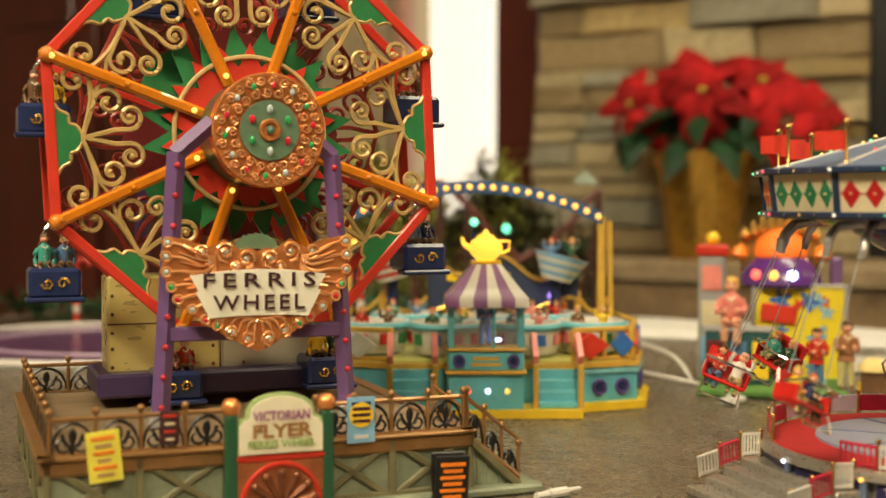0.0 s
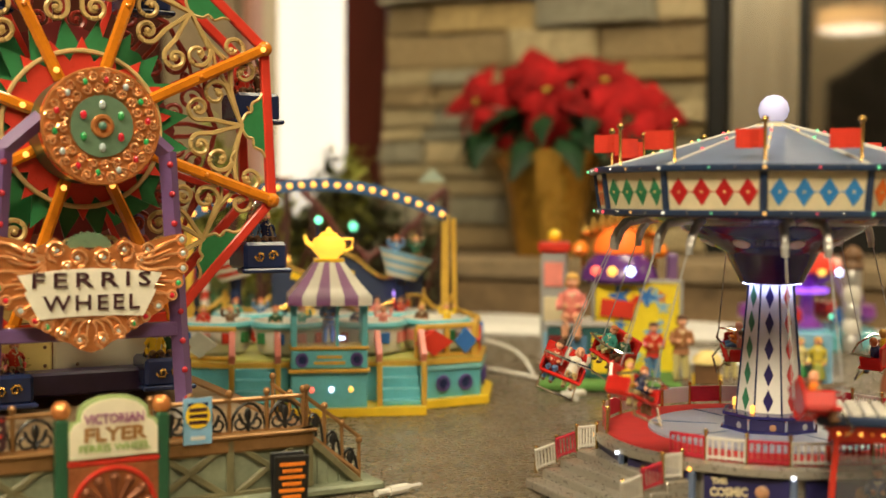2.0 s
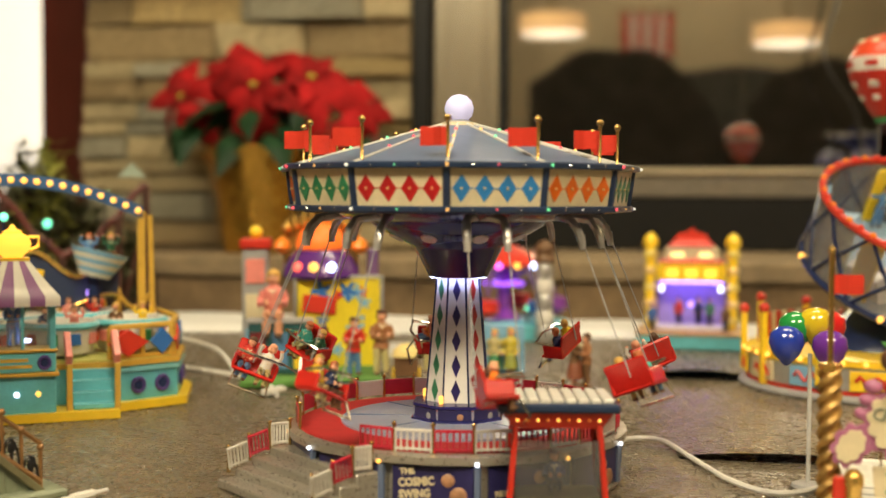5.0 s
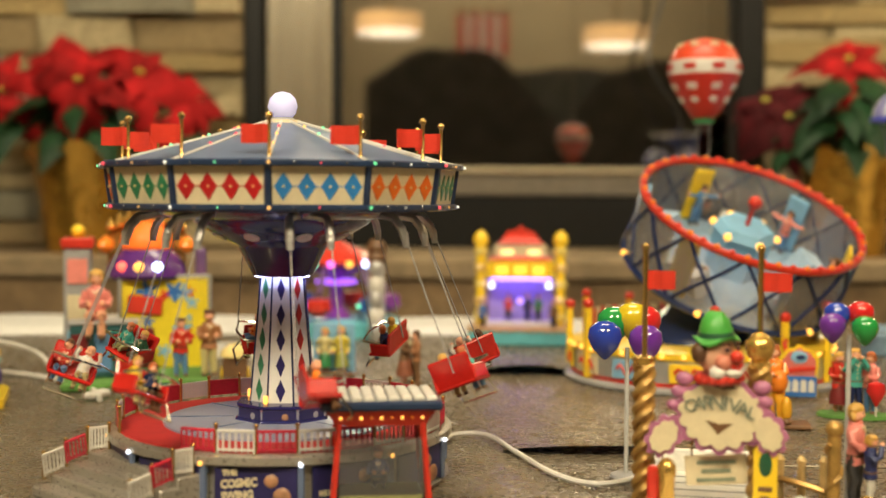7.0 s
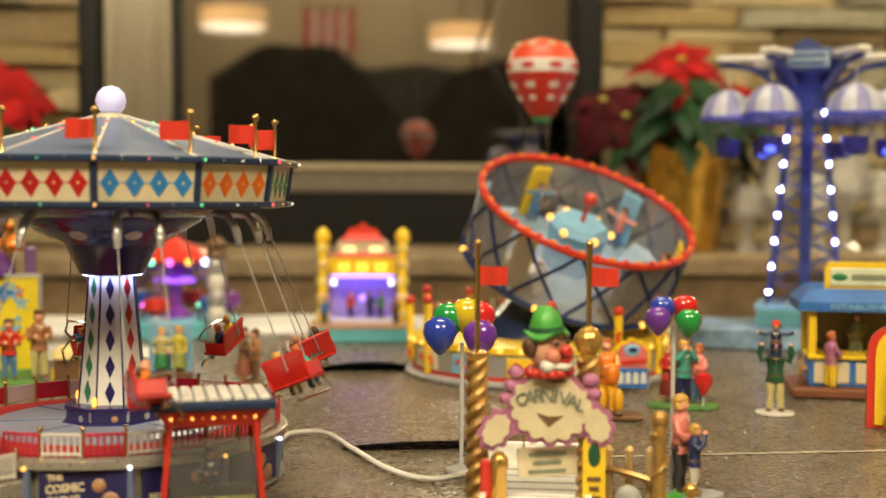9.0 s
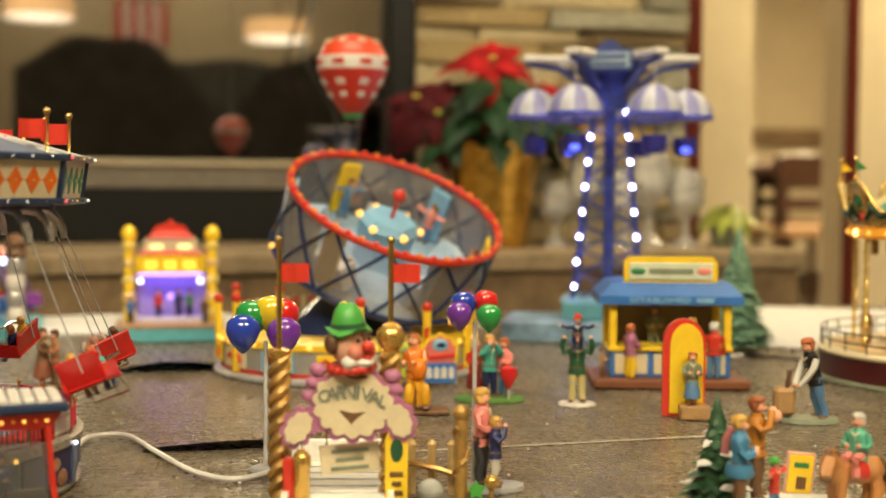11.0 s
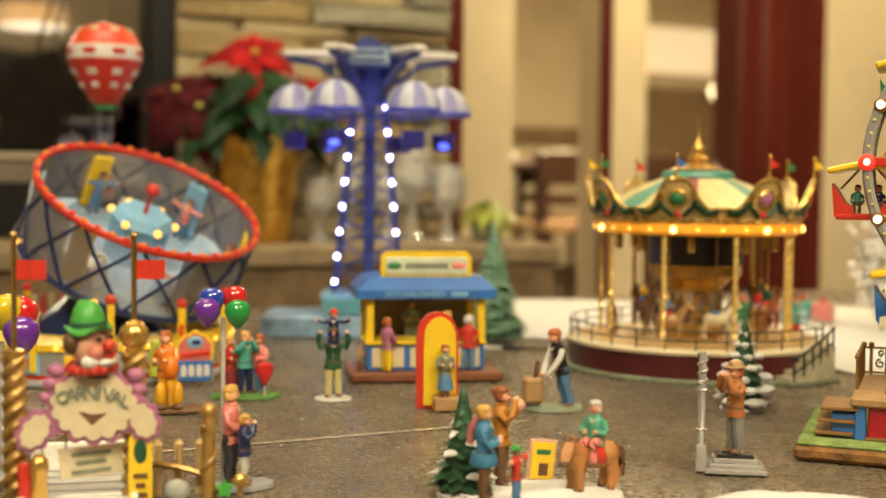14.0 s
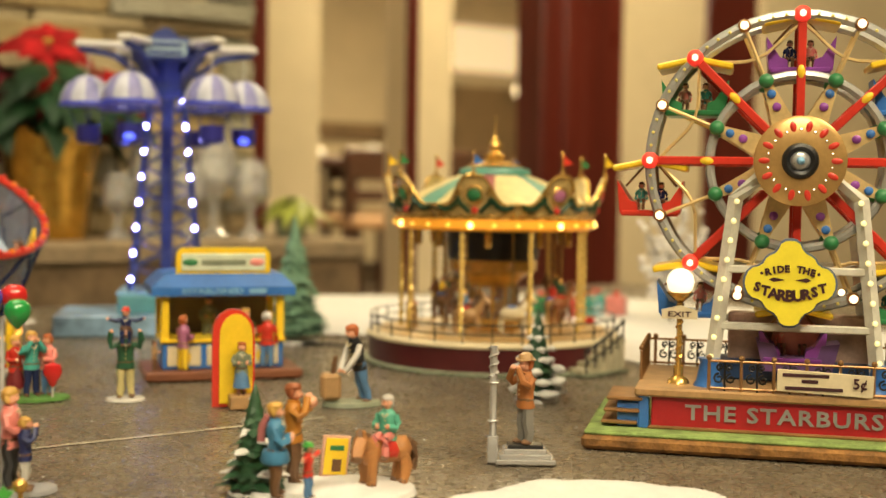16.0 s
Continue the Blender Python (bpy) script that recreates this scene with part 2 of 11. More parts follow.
def text_mesh(body, size, depth, material, bold=0.0, width=None, spacing=1.0):
    """Raised letters as one mesh, centred, upright and facing -y."""
    cu = bpy.data.curves.new("letters", "FONT")
    cu.body, cu.size, cu.extrude, cu.align_x, cu.align_y, cu.offset = body, size, depth, "CENTER", "CENTER", bold
    cu.resolution_u = 2
    cu.space_character = spacing
    ob = bpy.data.objects.new("letters", cu)
    scene.collection.objects.link(ob)
    me = bpy.data.meshes.new_from_object(ob)
    bpy.data.objects.remove(ob)
    xs = [v.co.x for v in me.vertices]
    if width and xs:
        k = width / (max(xs) - min(xs))
        me.transform(Matrix.Diagonal((k, 1, 1, 1)))
    me.transform(UP)
    me.materials.clear()
    me.materials.append(material)
    return me


def spiral(turns=1.25, n=14, r0=1.0, r1=0.22, a0=0.0, hand=1):
    return [((r0 + (r1 - r0) * i / n) * math.cos(a0 + hand * turns * math.tau * i / n),
             (r0 + (r1 - r0) * i / n) * math.sin(a0 + hand * turns * math.tau * i / n)) for i in range(n + 1)]


def smooth_path(pts, n=8):
    P = [Vector(p) for p in pts]
    out = []
    for i in range(len(P) - 1):
        a, b, c, d = P[max(i - 1, 0)], P[i], P[i + 1], P[min(i + 2, len(P) - 1)]
        for q in range(n):
            t = q / n
            out.append(0.5 * ((2 * b) + (c - a) * t + (2 * a - 5 * b + 4 * c - d) * t * t + (3 * b - a - 3 * c + d) * t ** 3))
    return out + [P[-1]]

# ---- room ----
FLOOR = -0.42
carpet = mat("brown_carpet", (0.10, 0.07, 0.045), 0.95, vary=0.25, scale=12, bump=0.6, bump_scale=150)
plaster = mat("cream_plaster", (0.56, 0.47, 0.32), 0.8, vary=0.08, scale=3, bump=0.15, bump_scale=60)
solid("floor", Mesh(carpet).box((1, 3, FLOOR - 0.05), (14, 16, 0.1), bevel=0.005), "brown carpeted floor", "floor", kind="structure")
solid("ceiling", Mesh(plaster).box((1, 3, 2.3), (14, 16, 0.1), bevel=0.005), "cream plaster ceiling", "ceiling", kind="structure")
solid("wall_south", Mesh(plaster).box((1, -3.5, 0.94), (14, 0.1, 2.62), bevel=0.005), "cream plaster wall", "wall", kind="structure")
solid("wall_west", Mesh(plaster).box((-3.6, 3, 0.94), (0.1, 13, 2.62), bevel=0.005), "cream plaster wall", "wall", kind="structure")
solid("wall_east", Mesh(plaster).box((7.2, 3, 0.94), (0.1, 13, 2.62), bevel=0.005), "cream plaster wall", "wall", kind="structure")
solid("wall_north", Mesh(plaster).box((1, 8.2, 0.94), (14, 0.1, 2.62), bevel=0.005), "cream plaster wall of the dining room", "wall", kind="structure")

WALL = 2.70
stone_mortar = mat("stone_mortar", (0.10, 0.085, 0.06), 0.95, vary=0.2, bump=0.5)
chimney = Mesh(stone_mortar)
chimney.box((-0.825, WALL + 0.2, 0.94), (0.735, 0.4, 2.62), bevel=0.002)
chimney.box((0.94, WALL + 0.2, 0.94), (0.63, 0.4, 2.62), bevel=0.002)
chimney.box((0.0842, WALL + 0.2, 1.6), (1.082, 0.4, 1.3), bevel=0.002)
wall_chimney = solid("wall_chimney", chimney, "stone-faced chimney breast round the fireplace", "wall", kind="structure")
hearth_stone = mat("hearth_stone", (0.26, 0.19, 0.11), 0.8, vary=0.3, scale=14, bump=0.6, bump_scale=50)
hearth = Mesh(hearth_stone)
hearth.box((0.06, 2.5, 0.07), (2.56, 0.44, 0.04), bevel=0.006)
hearth.box((0.06, 2.50, -0.185), (2.54, 0.41, 0.47), mat("hearth_face", (0.22, 0.145, 0.075), 0.85, vary=0.35, scale=10, bump=0.7, bump_scale=40), bevel=0.004)
solid("hearth", hearth, "raised stone hearth ledge under the fireplace", "hearth", kind="structure")


# ---- display table ----


def crackle(name, colour):
    """A dark embossed cover: small irregular cells, satin gloss."""
    m = mat(name, colour, 0.33, vary=0.25, scale=22)
    nt = m.node_tree
    bsdf = nt.nodes["Principled BSDF"]
    tc = nt.nodes.new("ShaderNodeTexCoord")
    mp = nt.nodes.new("ShaderNodeMapping")
    mp.inputs["Scale"].default_value = (1.0, 0.8, 1.0)
    nt.links.new(tc.outputs["Object"], mp.inputs[0])
    v = nt.nodes.new("ShaderNodeTexVoronoi")
    v.feature = "DISTANCE_TO_EDGE"
    v.inputs["Scale"].default_value = 200
    n = nt.nodes.new("ShaderNodeTexNoise")
    n.inputs["Scale"].default_value, n.inputs["Detail"].default_value = 420, 3
    nt.links.new(mp.outputs[0], v.inputs["Vector"])
    nt.links.new(mp.outputs[0], n.inputs["Vector"])
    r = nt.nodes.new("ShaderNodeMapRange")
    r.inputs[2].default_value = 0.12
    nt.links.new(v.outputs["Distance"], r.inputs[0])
    add = nt.nodes.new("ShaderNodeMath")
    add.operation = "MULTIPLY_ADD"
    add.inputs[1].default_value = 0.3
    nt.links.new(n.outputs[0], add.inputs[0])
    nt.links.new(r.outputs[0], add.inputs[2])
    b = nt.nodes.new("ShaderNodeBump")
    b.inputs["Strength"].default_value, b.inputs["Distance"].default_value = 0.75, 0.0013
    nt.links.new(add.outputs[0], b.inputs["Height"])
    nt.links.new(b.outputs[0], bsdf.inputs["Normal"])
    # shade of the creases between cells is multiplied into the base colour
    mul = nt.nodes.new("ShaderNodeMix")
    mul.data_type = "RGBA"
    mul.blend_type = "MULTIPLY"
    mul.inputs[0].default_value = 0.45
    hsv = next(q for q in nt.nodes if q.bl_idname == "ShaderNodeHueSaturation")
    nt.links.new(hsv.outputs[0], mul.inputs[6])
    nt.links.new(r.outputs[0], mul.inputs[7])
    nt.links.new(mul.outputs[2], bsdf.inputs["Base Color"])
    return m


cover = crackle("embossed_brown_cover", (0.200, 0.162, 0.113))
table = thing("display_table", "low display table with a dark embossed cover", "table")
TX0, TX1, TY0, TY1 = -1.75, 1.85, -0.02, 2.06
top = Mesh(cover)
NX, NY = 90, 52
V = []
for j in range(NY + 1):
    for i in range(NX + 1):
        x, y = TX0 + (TX1 - TX0) * i / NX, TY0 + (TY1 - TY0) * j / NY
        V.append((x, y, -0.0012 + 0.0012 * noise.noise((x * 3.1, y * 3.1, 0.5))))
F = [(j * (NX + 1) + i, j * (NX + 1) + i + 1, (j + 1) * (NX + 1) + i + 1, (j + 1) * (NX + 1) + i) for j in range(NY) for i in range(NX)]
top.put(V, F, True)
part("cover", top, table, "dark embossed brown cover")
part("tabletop", Mesh(BROWN).box(((TX0 + TX1) / 2, (TY0 + TY1) / 2, -0.0205), (TX1 - TX0, TY1 - TY0, 0.034), bevel=0.004), table)
for x in (-1.6, 1.7):
    for y in (0.1, 1.95):
        part("leg", Mesh(BROWN).box((x, y, (FLOOR - 0.037) / 2), (0.05, 0.05, -0.037 - FLOOR), bevel=0.004), table)


def fold(x0, x1, y, lift, back):
    """A lip of the cover that stands off the table."""
    me = Mesh(cover)
    n, k = 24, 5
    V = []
    for j in range(k + 1):
        for i in range(n + 1):
            u = i / n
            h = lift * math.sin(math.pi * u) ** 0.8 * (1 - j / k) ** 2
            V.append((x0 + (x1 - x0) * u, y - 0.012 * math.sin(math.pi * u) + back * j / k, 0.0006 + h))
    F = [(j * (n + 1) + i, j * (n + 1) + i + 1, (j + 1) * (n + 1) + i + 1, (j + 1) * (n + 1) + i) for j in range(k) for i in range(n)]
    me.put(V, F, True)
    # black underside: the shade in the gap is put into its colour
    under = [(v[0], v[1] + 0.002, v[2] - 0.0008) for v in V]
    me.put(under, [f[::-1] for f in F], True, BLACK)
    return me


part("cover_fold", fold(0.005, 0.135, 1.475, 0.011, 0.10), table, "lifted fold of the cover")
part("cover_fold", fold(0.030, 0.185, 1.045, 0.0068, 0.05), table, "lifted fold of the cover")
# seam strip across the cover, its highlight painted as a pale colour
part("seam", Mesh(mat("seam_highlight", (0.55, 0.50, 0.40), 0.22)).box((0.36, 1.0, 0.0003), (0.38, 0.0040, 0.0005), rz=1, bevel=0.0001), table, "seam in the cover with its highlight painted pale")

# ---- painted dolls ----
HAIR_BROWN, HAIR_BLOND, HAIR_RED = mat("doll_brown_hair", (0.10, 0.045, 0.02), 0.6), mat("doll_blond_hair", (0.62, 0.36, 0.08), 0.6), mat("doll_red_hair", (0.45, 0.12, 0.03), 0.6)
TEAL = mat("teal_doll_paint", (0.06, 0.35, 0.30), 0.5)
KHAKI = mat("khaki_doll_paint", (0.55, 0.48, 0.22), 0.5)
DENIM = mat("denim_doll_paint", (0.10, 0.22, 0.42), 0.5)


def doll(mesh, h, coat, trousers, hair, m=None, seated=False, arms="down", hat=None, skirt=False, sleeves=None):
    """A small painted figure of plain rounded forms, h high, facing -y, standing at the origin of m."""
    keep, first = mesh.m, len(mesh.v)
    mesh.m = mesh.m @ (m or Matrix()) @ Matrix.Scale(h, 4)
    hip = 0.05 if seated else 0.47
    if seated:
        for x in (-0.06, 0.06):
            mesh.tube([(x, 0, 0.05), (x * 1.1, -0.13, 0.075), (x * 1.2, -0.24, 0.06), (x * 1.2, -0.25, -0.04), (x * 1.2, -0.24, -0.16)], 0.062, 8, trousers, taper=0.75)
            mesh.ball((x * 1.2, -0.275, -0.185), 0.045, 7, BROWN, sz=0.7, sy=1.7)
    elif skirt:
        mesh.lathe([(0.135, 0.13), (0.165, 0.14), (0.150, 0.28), (0.115, 0.40), (0.085, 0.5)], 12, trousers)
        for x in (-0.05, 0.05):
            mesh.tube([(x, 0, 0.0), (x, 0.005, 0.08), (x, 0, 0.17)], 0.032, 6, SKIN)
            mesh.ball((x * 1.1, -0.03, 0.022), 0.036, 6, BROWN, sz=0.6, sy=1.7)
    else:
        for x in (-0.06, 0.06):
            mesh.tube([(x * 1.25, -0.005, 0.035), (x * 1.15, 0.012, 0.13), (x * 1.1, -0.012, 0.25), (x * 1.0, 0.0, 0.38), (x * 0.85, 0.006, 0.52)], 0.046, 8, trousers, taper=1.5)
            mesh.ball((x * 1.35, -0.035, 0.028), 0.044, 8, BROWN, sz=0.65, sy=1.8)
    mesh.lathe([(0.095, hip - 0.06), (0.128, hip - 0.05), (0.122, hip + 0.04), (0.104, hip + 0.12), (0.118, hip + 0.21), (0.128, hip + 0.27), (0.102, hip + 0.325), (0.052, hip + 0.355)], 14, coat, squash=0.74)
    mesh.ring(0.05, 0.02, 12, 6, coat, m=pose(0, 0, hip + 0.35))
    mesh.cyl((0, 0, hip + 0.33), (0, -0.008, hip + 0.40), 0.036, n=8, material=SKIN)
    top = hip + 0.445
    mesh.ball((0, -0.012, top), 0.072, 12, SKIN, sz=1.2)
    mesh.ball((0, -0.082, top - 0.008), 0.016, 6, SKIN)
    for s in (-1, 1):
        mesh.ball((s * 0.026, -0.074, top + 0.016), 0.0085, 5, BLACK)
        mesh.ball((s * 0.038, -0.062, top - 0.022), 0.022, 6, SKIN)
    mesh.ball((0, -0.073, top - 0.040), 0.014, 6, DARK_RED, sz=0.4, sx=1.3)
    mesh.lathe([(0.116, hip + 0.020), (0.124, hip + 0.028), (0.122, hip + 0.048), (0.112, hip + 0.052)], 14, BROWN, squash=0.76)
    for z in (0.10, 0.16, 0.22):
        mesh.ball((0, -0.088, hip + z), 0.011, 5, PALE_GOLD)
    mesh.tube([(-0.045, -0.072, hip + 0.315), (0, -0.092, hip + 0.265), (0.045, -0.072, hip + 0.315)], 0.015, 5, CREAM)
    mesh.ball((0, 0.014, top + 0.016), 0.078, 12, hair, sz=1.15)
    mesh.lathe([(0.074, top + 0.026), (0.082, top + 0.050), (0.066, top + 0.085), (0.034, top + 0.102), (0.0, top + 0.106)], 12, hair)
    for s in (-1, 1):
        mesh.ball((s * 0.062, 0.012, top - 0.01), 0.030, 7, hair, sz=1.6)
    if hat:
        mesh.lathe([(0.118, top + 0.040), (0.120, top + 0.050), (0.088, top + 0.056), (0.076, top + 0.105), (0.050, top + 0.128), (0.0, top + 0.132)], 14, hat)
    sh = hip + 0.285
    for s in (-1, 1):
        if arms == "down":
            p = [(s * 0.118, 0, sh), (s * 0.158, 0.01, sh - 0.10), (s * 0.165, -0.02, sh - 0.19), (s * 0.150, -0.06, sh - 0.28)]
        elif arms == "front":
            p = [(s * 0.118, 0, sh), (s * 0.160, -0.005, sh - 0.10), (s * 0.150, -0.06, sh - 0.16), (s * 0.075, -0.17, sh - 0.13)]
        elif arms == "up":
            p = [(s * 0.118, 0, sh), (s * 0.185, -0.03, sh - 0.03), (s * 0.215, -0.04, sh + 0.06), (s * 0.19, -0.05, sh + 0.18)]
        elif arms == "face":
            p = [(s * 0.118, 0, sh), (s * 0.175, -0.07, sh - 0.07), (s * 0.135, -0.13, sh - 0.02), (s * 0.050, -0.145, sh + 0.12)]
        elif arms == "low":
            p = [(s * 0.118, 0, sh), (s * 0.140, -0.06, sh - 0.09), (s * 0.110, -0.15, sh - 0.19), (s * 0.06, -0.24, sh - 0.28)]
        else:
            p = [(s * 0.118, 0, sh), (s * 0.22, -0.01, sh - 0.02), (s * 0.30, -0.03, sh + 0.0), (s * 0.38, -0.05, sh + 0.03)]
        mesh.tube(p, 0.046, 8, sleeves or coat, taper=0.78)
        mesh.ball(p[-1], 0.036, 7, SKIN)
    # the uneven surface of a hand-finished casting
    amp, q = 0.018 * h, 9.0 / h
    for i in range(first, len(mesh.v)):
        v = Vector(mesh.v[i])
        mesh.v[i] = tuple(v + noise.noise_vector(v * q) * amp + noise.noise_vector(v * q * 2.7) * amp * 0.45)
    mesh.m = keep
    return mesh


# ---- large ferris wheel ----
FW = pose(-0.621, 0.827, 0, 0, 0, 50)
ferris = thing("ferris_wheel", "tall toy ferris wheel with red rim and amber spokes", "toy ride", FW)
DECK = 0.046
RIVET = mat("red_rivet", (0.5, 0.03, 0.05), 0.3)

# platform
X0, X1, Y0, Y1 = -0.155, 0.118, -0.165, 0.10
base = part("platform", Mesh(SAGE).box(((X0 + X1) / 2, (Y0 + Y1) / 2, 0.021), (X1 - X0, Y1 - Y0, 0.042), bevel=0.0015), ferris, "grey-green platform base")
part("plinth", Mesh(SAGE).box(((X0 + X1) / 2 + 0.026, (Y0 + Y1) / 2, 0.003), (X1 - X0 + 0.056, Y1 - Y0 + 0.02, 0.006), bevel=0.0015), base)
part("deck", Mesh(mat("weathered_deck", (0.24, 0.17, 0.10), 0.55, vary=0.3, scale=40, stretch=(0.2, 1, 1))).box(((X0 + X1) / 2, (Y0 + Y1) / 2, DECK - 0.004), (X1 - X0 + 0.002, Y1 - Y0 + 0.002, 0.006), bevel=0.001), ferris, "tan boarded deck")
edge = Mesh(BRONZE)
for a, b in (((X0, Y0), (X1, Y0)), ((X0, Y0), (X0, Y1)), ((X1, Y0), (X1, Y1))):
    c = ((a[0] + b[0]) / 2, (a[1] + b[1]) / 2, DECK - 0.007)
    edge.box(c, (abs(a[0] - b[0]) + 0.008, abs(a[1] - b[1]) + 0.008, 0.010), bevel=0.0015)
    edge.box((c[0], c[1], DECK - 0.001), (abs(a[0] - b[0]) + 0.012, abs(a[1] - b[1]) + 0.012, 0.003), bevel=0.001)
part("edge_beam", edge, ferris, "bronze edge beam")


def braces(n, x0, x1, m):
    w = (x1 - x0) / n
    for i in range(n):
        me = Mesh(OLIVE)
        cx = x0 + w * (i + 0.5)
        for s in (-1, 1):
            me.box((cx, -0.0015, 0.023), (math.hypot(w * 0.9, 0.034), 0.003, 0.0045), ry=s * math.degrees(math.atan2(0.034, w * 0.9)), bevel=0.0008)
        me.box((cx - w / 2, -0.002, 0.023), (0.005, 0.004, 0.04), bevel=0.0008)
        me.box((cx, -0.0018, 0.0415), (w, 0.0035, 0.004), bevel=0.0008)
        me.box((cx, -0.0018, 0.0065), (w, 0.0035, 0.005), bevel=0.0008)
        part("cross_brace", me, base, "olive timber cross brace", m)


braces(5, X0, X1, pose(0, Y0, 0))
braces(4, -Y1, -Y0, pose(X0, 0, 0, 0, 0, -90))
braces(4, Y0, Y1, pose(X1, 0, 0, 0, 0, 90))


def rail_panel(w):
    """One black ironwork panel between two posts, w wide, standing on z = 0."""
    me = Mesh(BLACK)
    h = 0.019
    me.tube([(-w * 0.46 * math.cos(a), 0, 0.002 + h * 0.92 * math.sin(a)) for a in [math.pi * i / 10 for i in range(11)]], 0.0011, 5)
    me.tube([(0, 0, 0.0), (0, 0, h * 0.8)], 0.0014, 5)
    me.ball((0, 0, h * 0.62), 0.0026, 6, sz=1.9, sy=0.6)
    for s in (-1, 1):
        me.tube([(s * x * w * 0.2, 0, 0.0065 + z * w * 0.2) for x, z in [(p[0] + 1.05, p[1]) for p in spiral(1.1, 10, 1, 0.3, math.pi)]], 0.001, 5)
        me.tube([(0, 0, 0.004), (s * w * 0.16, 0, 0.0075), (s * w * 0.24, 0, 0.013)], 0.0012, 5)
    me.box((0, 0, 0.0008), (w, 0.002, 0.0016), BRONZE, bevel=0.0004)
    return me


def railing(parent, a, b, n, top=0.025, z=DECK):
    a, b = Vector(a), Vector(b)
    d = (b - a) / n
    ang = math.degrees(math.atan2(d.y, d.x))
    panel = rail_panel(d.length).data("iron_panel")
    for i in range(n):
        c = a + d * (i + 0.5)
        part("iron_panel", panel, parent, "black scrolled iron panel", pose(c.x, c.y, z, 0, 0, ang))
    post = Mesh(BRONZE).lathe([(0.0017, 0), (0.0014, top)], 7).ball((0, 0, top + 0.0015), 0.0026, 8).data("rail_post")
    for i in range(n + 1):
        c = a + d * i
        part("rail_post", post, parent, "", pose(c.x, c.y, z))
    part("handrail", Mesh(BRONZE).cyl((a.x, a.y, z + top - 0.003), (b.x, b.y, z + top - 0.003), 0.0016, n=7), parent, "bronze handrail")


railing(ferris, (X0 + 0.002, Y0 + 0.002), (-0.045, Y0 + 0.002), 4)
railing(ferris, (0.012, Y0 + 0.002), (X1 - 0.002, Y0 + 0.002), 4)
railing(ferris, (X0 + 0.002, Y1), (X0 + 0.002, Y0 + 0.004), 8)
railing(ferris, (X0 + 0.002, Y1 - 0.002), (X1 - 0.002, Y1 - 0.002), 8)

# side stairs with sloping rails
stairs = part("stairs", Mesh(SAGE), ferris, "grey-green side stairs")
sm = Mesh(SAGE)
for i in range(5):
    h = 0.045 - i * 0.009
    sm.box((X1 + 0.004 + i * 0.0082, Y0 + 0.035, h / 2), (0.0082, 0.065, h), bevel=0.0008)
stairs.data = sm.data("stairs")
for y in (Y0 + 0.003, Y0 + 0.067):
    me = Mesh(BRONZE)
    me.tube([(X1, y, DECK + 0.021), (X1 + 0.040, y, 0.036)], 0.0016, 6)
    me.tube([(X1, y, DECK - 0.004), (X1 + 0.040, y, 0.010)], 0.0022, 6)
    part("stair_rail", me, stairs, "sloping bronze rail")
    for i in range(4):
        x, z = X1 + 0.001 + 0.0130 * i, DECK - 0.0130 * i
        part("stair_post", Mesh(BRONZE).lathe([(0.0015, -0.006), (0.0014, 0.025)], 7).ball((0, 0, 0.0265), 0.0026, 8), stairs, "", pose(x, y, z))
        if i < 3:
            me = Mesh(BLACK)
            me.tube([(0.0065 - 0.0055 * math.cos(q), 0, -0.004 - 0.0045 * (1 - math.cos(q)) + 0.0165 * math.sin(q)) for q in [math.pi * w / 8 for w in range(9)]], 0.0011, 5)
            me.tube([(0.0065, 0, -0.007), (0.0065, 0, 0.008)], 0.0012, 5)
            me.ball((0.0065, 0, 0.003), 0.0028, 6, sy=0.5, sz=1.6)
            part("stair_panel", me, stairs, "black iron stair panel", pose(x, y, z))

part("stringer", Mesh(OLIVE).box((X1 + 0.020, Y0 - 0.001, 0.0215), (0.058, 0.004, 0.005), ry=42, bevel=0.0008), stairs, "olive sloping stringer")
# legs, cross bar, back panel
LX = -0.008
for s in (-1, 1):
    leg = Mesh(PURPLE)
    leg.tube([(LX + s * 0.067, -0.082, DECK), (LX + s * 0.055, -0.082, 0.233)], 0.0064, 4)
    leg.tube([(LX + s * 0.056, -0.082, 0.231), (LX + s * 0.03, -0.080, 0.254)], 0.0062, 4)
    lg = part("leg", leg, ferris, "purple riveted leg")
    part("foot", Mesh(SILVER).box((LX + s * 0.067, -0.082, DECK + 0.004), (0.018, 0.018, 0.009)), lg)
    for i in range(9):
        k = i / 8.5 + 0.03
        part("rivet", Mesh(RIVET).ball((LX + s * (0.067 - 0.012 * k), -0.0880, DECK + 0.008 + 0.175 * k), 0.0023, 8), lg, "round red rivet")
    back = Mesh(PURPLE).tube([(s * 0.073, 0.07, DECK), (s * 0.06, 0.066, 0.235), (s * 0.02, 0.06, 0.262)], 0.0068, 4)
    part("leg", back, ferris, "purple rear leg")
part("cross_bar", Mesh(PURPLE).box((LX, -0.082, 0.1085), (0.122, 0.009, 0.010)), ferris)
brass_panel = mat("brushed_brass_sheet", (0.88, 0.74, 0.28), 0.34, 0.35, vary=0.07, scale=25, stretch=(0.3, 1, 1))
housing = Mesh(brass_panel).box((-0.055, 0.040, 0.103), (0.085, 0.04, 0.080), bevel=0.002)
housing.box((0.030, 0.040, 0.103), (0.083, 0.038, 0.078), mat("brushed_steel_sheet", (0.66, 0.62, 0.48), 0.36, 0.4, vary=0.08, scale=25, stretch=(0.3, 1, 1)), bevel=0.002)
housing = part("motor_housing", housing, ferris, "yellow brass motor housing")
